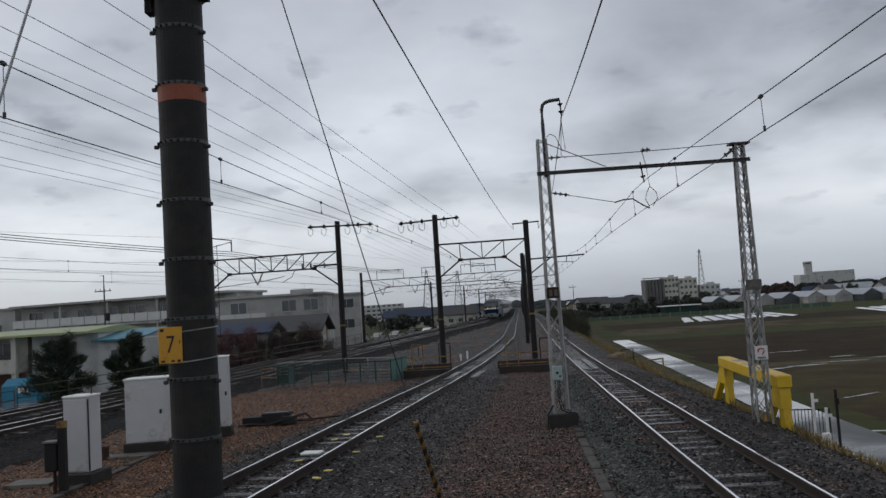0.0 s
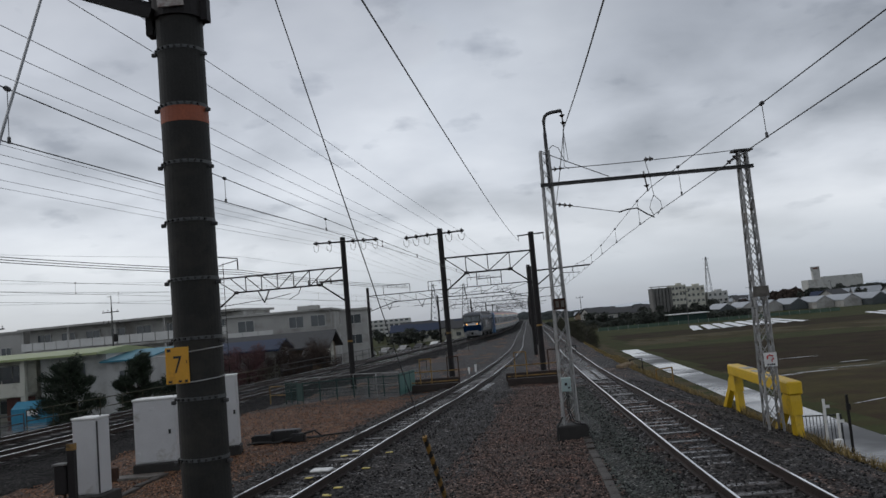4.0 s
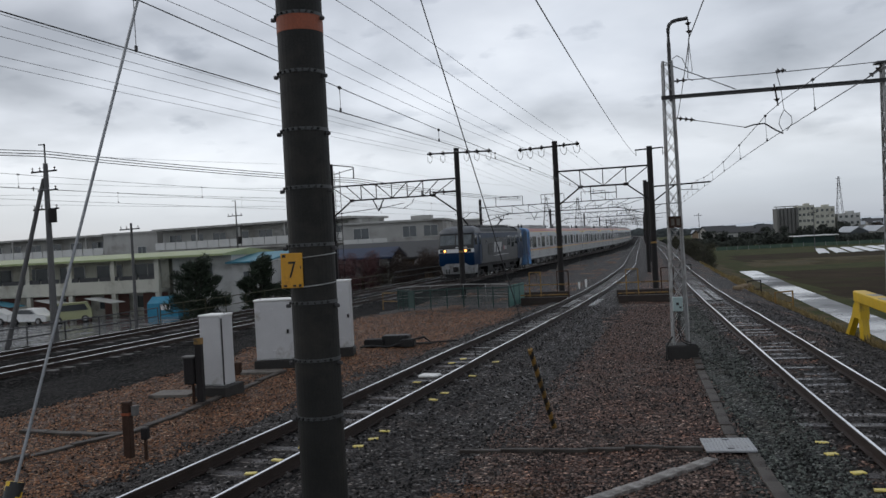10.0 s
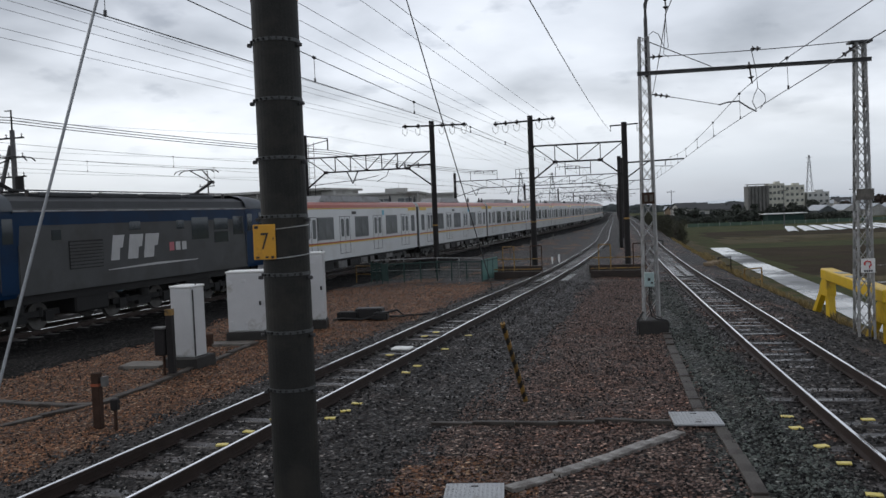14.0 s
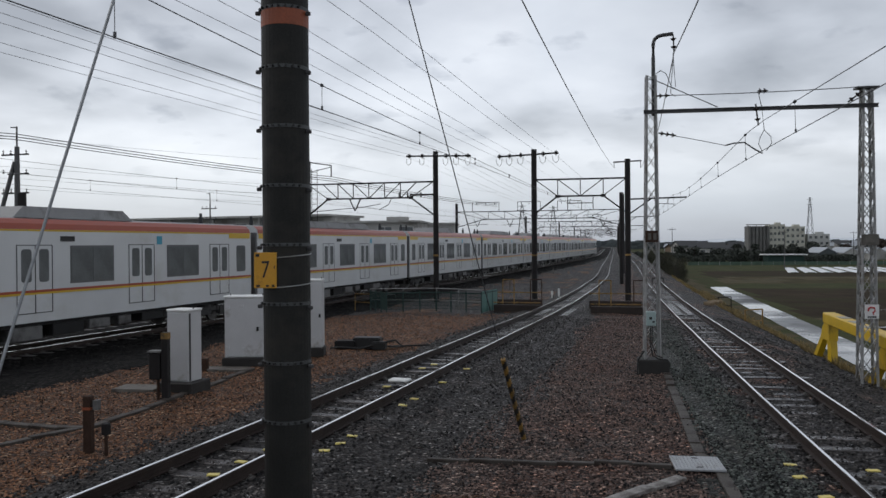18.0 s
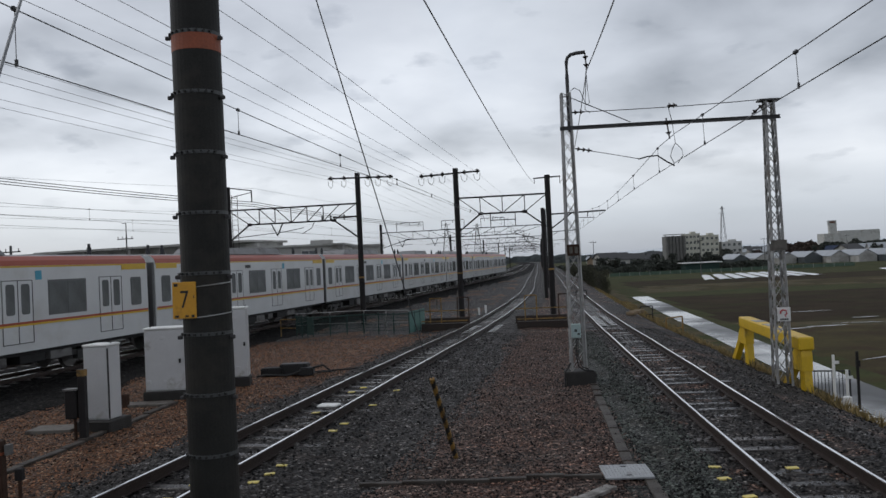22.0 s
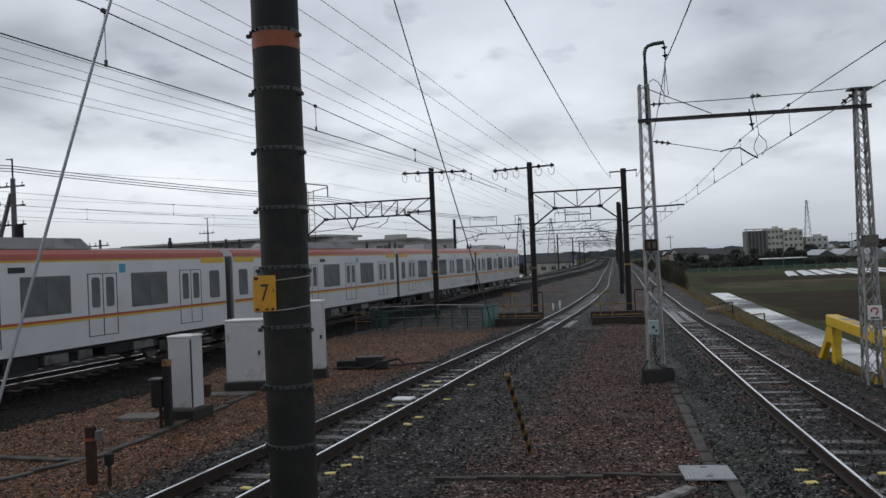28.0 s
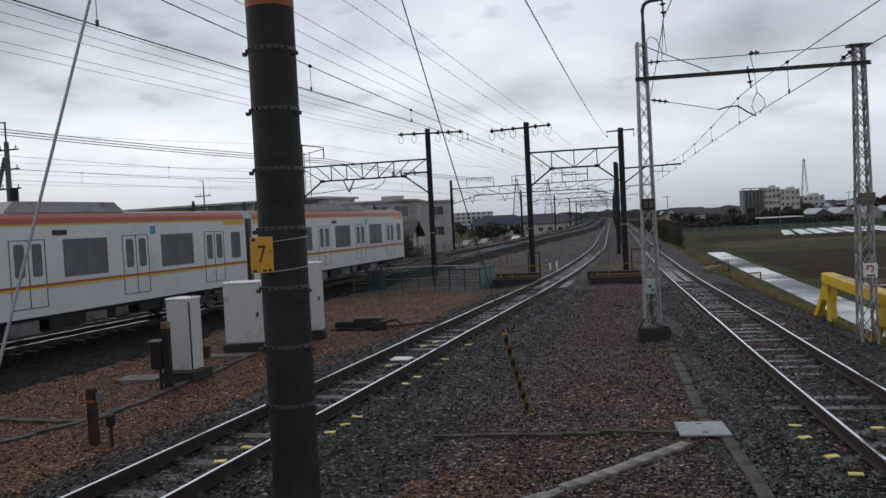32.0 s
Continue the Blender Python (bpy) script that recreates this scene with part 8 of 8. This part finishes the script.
for k in range(26):
    y = 98 + k * 4.4
    tree(line_x(RIGHT_LINE, y) + 3.5 + (k % 3) * 0.3, y, -2.6, 3.0 + (k % 4) * 0.3, 1.45, LEAF_OLIVE, "low olive-brown shrub on the embankment slope", 30 + k, 3000, 0.26, "twig", name="shrub")
rtr = random.Random(17)
for k in range(32):
    y = rtr.uniform(230, 520)
    x = rtr.uniform(0.07, 0.55) * y + 14
    if k < 12:
        y, x = rtr.uniform(235, 300), rtr.uniform(34, 72)
    if k in (13, 14, 15):
        x, y = (128 + 4 * (k - 13), 400)
    if k == 16:
        x, y = 118, 256
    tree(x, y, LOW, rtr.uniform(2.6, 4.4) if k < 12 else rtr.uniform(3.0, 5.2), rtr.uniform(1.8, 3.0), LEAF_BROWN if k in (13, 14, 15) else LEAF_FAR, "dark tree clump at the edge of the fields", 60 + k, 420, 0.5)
for k in range(22):
    y = rtr.uniform(180, 420)
    x = min(line_x(FAR_LINE, y) - rtr.uniform(9, 60), -12)
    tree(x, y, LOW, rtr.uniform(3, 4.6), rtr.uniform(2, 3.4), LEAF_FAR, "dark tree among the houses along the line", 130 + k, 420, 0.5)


def belt(name, x0, x1, y0, y1, h, n, size, material, label, seed):
    """A long uneven row of hedge or trees."""
    rnd = random.Random(seed)
    verts, faces = [], []
    for _ in range(n):
        u = rnd.random()
        top = h * (0.75 + 0.35 * noise.noise((u * (x1 - x0) * 0.25, seed, 0)))
        p = Vector((x0 + (x1 - x0) * u, y0 + (y1 - y0) * u + rnd.uniform(-1.5, 1.5), LOW + top * rnd.random() ** 0.7))
        s = size * rnd.uniform(0.6, 1.4)
        a = Vector((rnd.gauss(0, 1), rnd.gauss(0, 0.6), rnd.gauss(0, 0.7))).normalized() * s
        b = a.cross(Vector((0.2, 1, rnd.gauss(0, 0.3)))).normalized() * s * 0.6
        i = len(verts)
        verts += [p - a, p + b, p + a, p - b]
        faces.append((i, i + 1, i + 2, i + 3))
    tagged(raw(name, verts, faces, material), label, "hedge", "field hedges", "stuff")


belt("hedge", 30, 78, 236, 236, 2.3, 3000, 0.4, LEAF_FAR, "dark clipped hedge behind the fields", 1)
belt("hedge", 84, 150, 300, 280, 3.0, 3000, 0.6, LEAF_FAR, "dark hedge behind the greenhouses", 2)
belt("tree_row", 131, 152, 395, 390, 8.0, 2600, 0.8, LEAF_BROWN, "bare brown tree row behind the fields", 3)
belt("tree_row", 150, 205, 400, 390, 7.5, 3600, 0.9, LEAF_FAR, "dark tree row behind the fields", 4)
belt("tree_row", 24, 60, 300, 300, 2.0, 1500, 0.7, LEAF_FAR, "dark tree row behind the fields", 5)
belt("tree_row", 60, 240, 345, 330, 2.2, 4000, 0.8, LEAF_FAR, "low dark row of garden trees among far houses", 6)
sh = thing("depot_shed", pose(58, 228, 0), "long shed with a white roof and teal walls behind the fields", "building")
bar_part(sh, "wall", TEAL, (0, 3, LOW + 0.95), (9, 6, 1.9), "dark teal sheet wall")
bar_part(sh, "roof", WHITE, (0, 3, LOW + 2.0), (10.5, 7.4, 0.22), "white flat roof")
nf = thing("net_fence", pose(0, 0, 0), "long low green net fence at the field edge", "fence")
for k in range(24):
    bar_part(nf, "net_panel", NET_GREEN, (30 + k * 2.4, 200, LOW + 0.45), (2.3, 0.03, 0.8))
    bar_part(nf, "fence_post", GALV, (28.8 + k * 2.4, 200, LOW + 0.5), (0.06, 0.06, 1.0))
# a far belt of woods and hills on the horizon, haze put into their colours
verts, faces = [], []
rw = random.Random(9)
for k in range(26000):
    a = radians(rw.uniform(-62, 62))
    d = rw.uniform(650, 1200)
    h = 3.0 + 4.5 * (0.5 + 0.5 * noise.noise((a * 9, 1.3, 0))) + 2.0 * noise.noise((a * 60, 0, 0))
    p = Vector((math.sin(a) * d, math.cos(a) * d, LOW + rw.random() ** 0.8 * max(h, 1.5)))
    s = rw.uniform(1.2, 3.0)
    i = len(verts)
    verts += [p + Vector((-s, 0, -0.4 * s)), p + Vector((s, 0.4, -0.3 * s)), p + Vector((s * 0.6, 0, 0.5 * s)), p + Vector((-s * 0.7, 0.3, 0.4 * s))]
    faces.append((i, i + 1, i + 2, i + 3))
tagged(raw("far_woods", verts, faces, mat("distant_hazy_woods", (0.085, 0.098, 0.10), 0.95, var=0.4, scale=0.02, bump=0, island=0.6)), "dark haze-tinted belt of distant woods and roofs", "woods", kind="stuff")
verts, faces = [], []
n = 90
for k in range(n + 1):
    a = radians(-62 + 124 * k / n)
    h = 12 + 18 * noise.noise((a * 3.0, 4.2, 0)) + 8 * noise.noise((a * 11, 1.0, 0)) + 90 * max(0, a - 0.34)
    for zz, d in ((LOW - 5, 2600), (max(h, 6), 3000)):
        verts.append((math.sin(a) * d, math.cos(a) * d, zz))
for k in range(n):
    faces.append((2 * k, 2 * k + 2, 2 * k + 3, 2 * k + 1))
# haze is put into the pale blue; the weak glow lifts it skyward
tagged(raw("backdrop_hills", verts, faces, mat("misty_hills", (0.50, 0.54, 0.58), 1.0, var=0.08, scale=0.004, bump=0, emit=0.16)), "low hills on the horizon, pale with painted haze", "hills", kind="structure")


# ---- utility poles and cars ----
# damp concrete, paler than CONCRETE_DARK: distance haze is put into its colour
POLE_CONCRETE = mat("damp_pole_concrete", (0.085, 0.084, 0.083), 0.6, var=0.25, scale=1.5, bump=0.1)


def utility_pole(x, y, z1, label, arms=3, brace=None, r=0.15):
    p = thing("utility_pole", pose(x, y, 0), label, "utility pole", "utility poles")
    bm = bmesh.new()
    tube(bm, (0, 0, LOW), (0, 0, z1), r, 12, r * 0.6)
    part("shaft", bm, POLE_CONCRETE, p, "grey tapered concrete shaft")
    for k in range(arms):
        z = z1 - 0.5 - k * 1.15
        bm = bmesh.new()
        beam(bm, (-1.0 + (k % 2) * 0.4, 0, z), (0.75, 0, z + 0.04), 0.08, 0.09)
        a = part("crossarm", bm, STEEL_DARK, p)
        for j in range(4):
            if j == 2:
                continue
            insulator(a, (-0.9 + j * 0.5, 0, z + 0.02), (-0.9 + j * 0.5, 0, z + 0.30), 2, 0.08)
    if arms > 1:
        bm = bmesh.new()
        tube(bm, (0.3, 0, z1 - 3.6), (0.3, 0, z1 - 2.8), 0.24, 12)
        part("transformer", bm, STEEL_DARK, p, "grey transformer can")
        bm = bmesh.new()
        beam(bm, (0, 0, z1), (0, 0, z1 + 1.2), 0.07, 0.07)
        beam(bm, (0, 0, z1 + 1.15), (-0.4, 0, z1 + 1.15), 0.06, 0.06)
        part("top_spike", bm, STEEL_DARK, p)
    if brace:
        bm = bmesh.new()
        tube(bm, brace, (-0.15, 0, z1 - 0.9), 0.16, 12, 0.12)
        part("brace_pole", bm, POLE_CONCRETE, p, "leaning brace pole")
    return p


utility_pole(-32.3, 45, 8.7, "dark utility pole with crossarms and a leaning brace", 3, (-3.4, 0, LOW), 0.23)
utility_pole(-36.4, 61, 5.5, "dark utility pole beside the nursery yard", 1)
utility_pole(-38.1, 85, 7.2, "dark utility pole behind the nursery", 2, None, 0.12)
utility_pole(-44, 52, 4.4, "small utility pole beside the yard", 2, None, 0.12)
utility_pole(-21, 135, 6.0, "utility pole among the far buildings", 1)
for k, (x, y, z) in enumerate(((42.4, 168, 5.0), (82, 250, 5.5), (24, 190, 6.0), (18, 240, 7.5), (-2, 205, 6.2), (-6, 170, 6.0), (140, 330, 6), (100, 300, 6))):
    utility_pole(x, y, z, "thin far utility pole", 1, None, 0.10)
for k, dz in enumerate((9.45, 9.28, 9.12)):
    feeder(((-37.0 - 42 * 0.9, 45 - 14, dz + 4.2), (-32.3, 45, dz), (-17.6, 62, dz - 1.5), (-8, 100, dz - 1.9)), 0.026, "thick dark cable strung between utility poles", WIRE)
for k, dz in enumerate((9.3, 7.5, 6.8, 6.2)):
    feeder(((-70, 31, dz + 2.0), (-32.3, 45.2, dz), (-17.6, 62, dz - 0.3), (-8, 100, dz - 0.4)), 0.009)


def car(x, y, yaw, body, label, van=False):
    c = thing("parked_car", pose(x, y, LOW, 0, 0, yaw), label, "car", "parked cars")
    prof = [(-2.1, 0.3), (-2.15, 0.72), (-1.95, 0.86), (-1.15, 0.95), (-0.55, 1.40), (0.75, 1.45), (1.65, 1.02), (2.1, 0.92), (2.15, 0.35)]
    if van:
        prof = [(-1.7, 0.3), (-1.72, 0.95), (-1.45, 1.72), (1.3, 1.78), (1.68, 1.1), (1.72, 0.35)]
    bm = bmesh.new()
    rows = [[(u, s * w, z) for u, z in prof] for s, w in ((-1, 0.78), (-1, 0.85), (1, 0.85), (1, 0.78))]
    vs = sheet(bm, rows)
    bm.faces.new(vs[0])
    bm.faces.new(vs[-1])
    for a, b in zip(vs, vs[1:]):
        bm.faces.new((a[0], a[-1], b[-1], b[0]))
    part("body", bm, body, c, smooth=False)
    for s in (-1, 1):
        bm = bmesh.new()
        q = [(-0.95, 0.98), (-0.5, 1.33), (0.7, 1.37), (1.25, 1.05)] if not van else [(-1.35, 1.05), (-1.2, 1.58), (1.1, 1.62), (1.4, 1.1)]
        bm.faces.new([bm.verts.new((u, s * 0.86, z)) for u, z in q])
        part("side_glass", bm, GLASS_DARK, c)
        for u in (-1.3, 1.3) if not van else (-1.1, 1.1):
            bm = bmesh.new()
            tube(bm, (u, s * 0.66, 0.31), (u, s * 0.88, 0.31), 0.31, 16)
            w = part("tyre", bm, RUBBER, c)
            bm = bmesh.new()
            tube(bm, (u, s * 0.885, 0.31), (u, s * 0.895, 0.31), 0.19, 12)
            part("rim", bm, GALV, w)
    return c


car(-54.4, 66.9, 8, WHITE, "white hatchback parked in the wet yard")
car(-49.3, 65.9, 172, WHITE, "white sedan parked in the wet yard")
car(-46.0, 66.6, 32, mat("pale_lime_car_paint", (0.36, 0.37, 0.20), 0.3, var=0.05, bump=0), "pale lime minivan parked in the wet yard", True)
car(-38.0, 43.0, 70, GALV_DARK, "dark car parked near the pole")
for k in range(7):
    car(-14 + k * 2.9 - 10, 150 + k * 6, 75, rb.choice((WHITE, GALV, GALV_DARK, WHITE)), "car parked in the far lot")
tn = thing("blue_tent", pose(-38.3, 69.6, LOW), "sky blue tarpaulin shelter in the yard", "shelter")
bm = bmesh.new()
gable_wall(bm, -1.5, 1.5, -1, 1, 0, 1.25, 2.05)
part("cover", bm, mat("sky_blue_tarpaulin", (0.020, 0.20, 0.32), 0.5, var=0.2, scale=2, bump=0.3), tn)
bar_part(tn, "pale_label", WHITE, (0.3, -1.02, 0.9), (1.0, 0.02, 0.5))

# ---- grass on the slope edges ----
verts, faces = [], []
rg = random.Random(31)
for k in range(34000):
    y = 10 + rg.random() ** 1.5 * 85
    x = line_x(RIGHT_LINE, y) + 2.9 + 3.6 * rg.random() ** 1.5 + 0.4 * noise.noise((y * 0.5, 2, 0))
    p = Vector((x, y, ground_z(x, y) - 0.02))
    a, h = rg.uniform(0, 6.28), rg.uniform(0.06, 0.30)
    d = Vector((math.cos(a), math.sin(a), 0))
    i = len(verts)
    verts += [p - d * 0.018, p + d * 0.018, p + Vector((rg.uniform(-0.14, 0.14), rg.uniform(-0.14, 0.14), h))]
    faces.append((i, i + 1, i + 2))
tagged(raw("slope_grass", verts, faces, GRASS_BLADE), "straw-coloured grass tufts on the embankment edge", "grass", kind="stuff")


# ---- loose stones ----
def stones(name, rnd, count, place, size, material, label):
    """Small angular stones scattered by place(rnd) -> (x, y)."""
    base = np.array([(1, 0, 0), (-1, 0, 0), (0, 1, 0), (0, -1, 0), (0, 0, 1), (0, 0, -1)], float)
    tri = np.array([(0, 2, 4), (2, 1, 4), (1, 3, 4), (3, 0, 4), (2, 0, 5), (1, 2, 5), (3, 1, 5), (0, 3, 5)])
    g = np.random.default_rng(hash_of(name))
    xy = [place(rnd) for _ in range(count)]
    zs = np.array([ground_z(x, y) for x, y in xy])
    c = np.column_stack([np.array(xy), zs + g.uniform(-0.006, 0.012, count)])
    s = g.uniform(size[0], size[1], (count, 1, 1)) * g.uniform(0.55, 1.25, (count, 6, 1))
    an = g.uniform(0, 6.283, count)
    rot = np.zeros((count, 3, 3))
    rot[:, 0, 0], rot[:, 0, 1], rot[:, 1, 0], rot[:, 1, 1], rot[:, 2, 2] = np.cos(an), -np.sin(an), np.sin(an), np.cos(an), g.uniform(0.5, 0.9, count)
    v = np.einsum("nij,nkj->nki", rot, base[None] * s + g.uniform(-0.25, 0.25, (count, 6, 3)) * s) + c[:, None]
    f = tri[None] + (np.arange(count) * 6)[:, None, None]
    me = bpy.data.meshes.new(name)
    me.from_pydata(v.reshape(-1, 3).tolist(), [], f.reshape(-1, 3).tolist())
    me.materials.append(material)
    return tagged(new(name, me), label, "stones", kind="stuff")


def between(a, b, y0, y1, power=1.7):
    def pick(rnd):
        y = y0 + (y1 - y0) * rnd.random() ** power
        return a(y) + (b(y) - a(y)) * rnd.random(), y
    return pick


rn = random.Random(77)
stones("path_ballast", rn, 38000, between(lambda y: line_x(MID_LINE, y) + 2.6, lambda y: line_x(RIGHT_LINE, y) - 1.8, 6.5, 36), (0.011, 0.029), STONES, "wet brown-grey ballast stones on the path")
stones("green_ballast", rn, 12000, between(lambda y: line_x(RIGHT_LINE, y) - 1.9, lambda y: line_x(RIGHT_LINE, y) - 0.9, 6.5, 34), (0.014, 0.032), STONES_GREEN, "greenish ballast stones beside the single track")
stones("track_ballast", rn, 15000, between(lambda y: line_x(RIGHT_LINE, y) - 1.1, lambda y: line_x(RIGHT_LINE, y) + 3.0, 6.5, 36), (0.016, 0.036), STONES_DARK, "dark ballast stones round the single track")
stones("middle_track_ballast", rn, 22000, between(lambda y: line_x(MID_LINE, y) - 2.0, lambda y: line_x(MID_LINE, y) + 2.75, 5.5, 36), (0.016, 0.036), STONES_DARK, "dark ballast stones round the curving track")
stones("brown_gravel_stones", rn, 38000, between(lambda y: black_edge(y) - 0.2, lambda y: line_x(MID_LINE, y) - 1.7, 7.0, 38), (0.010, 0.027), STONES_RED, "rust-brown gravel stones between the tracks")

# ---- sleepers, last ----
lay_sleepers(track_right, RIGHT_LINE, 0.0, 6, 70, 0.62, True)
lay_sleepers(track_mid, MID_LINE, 0.0, 5, 70, 0.62, True)
lay_sleepers(track_near, TRAIN_LINE, Z_TRAIN, 10, 80, 0.66, False)
lay_sleepers(track_far, FAR_LINE, Z_TRAIN, 12, 80, 0.66, False)
motions()
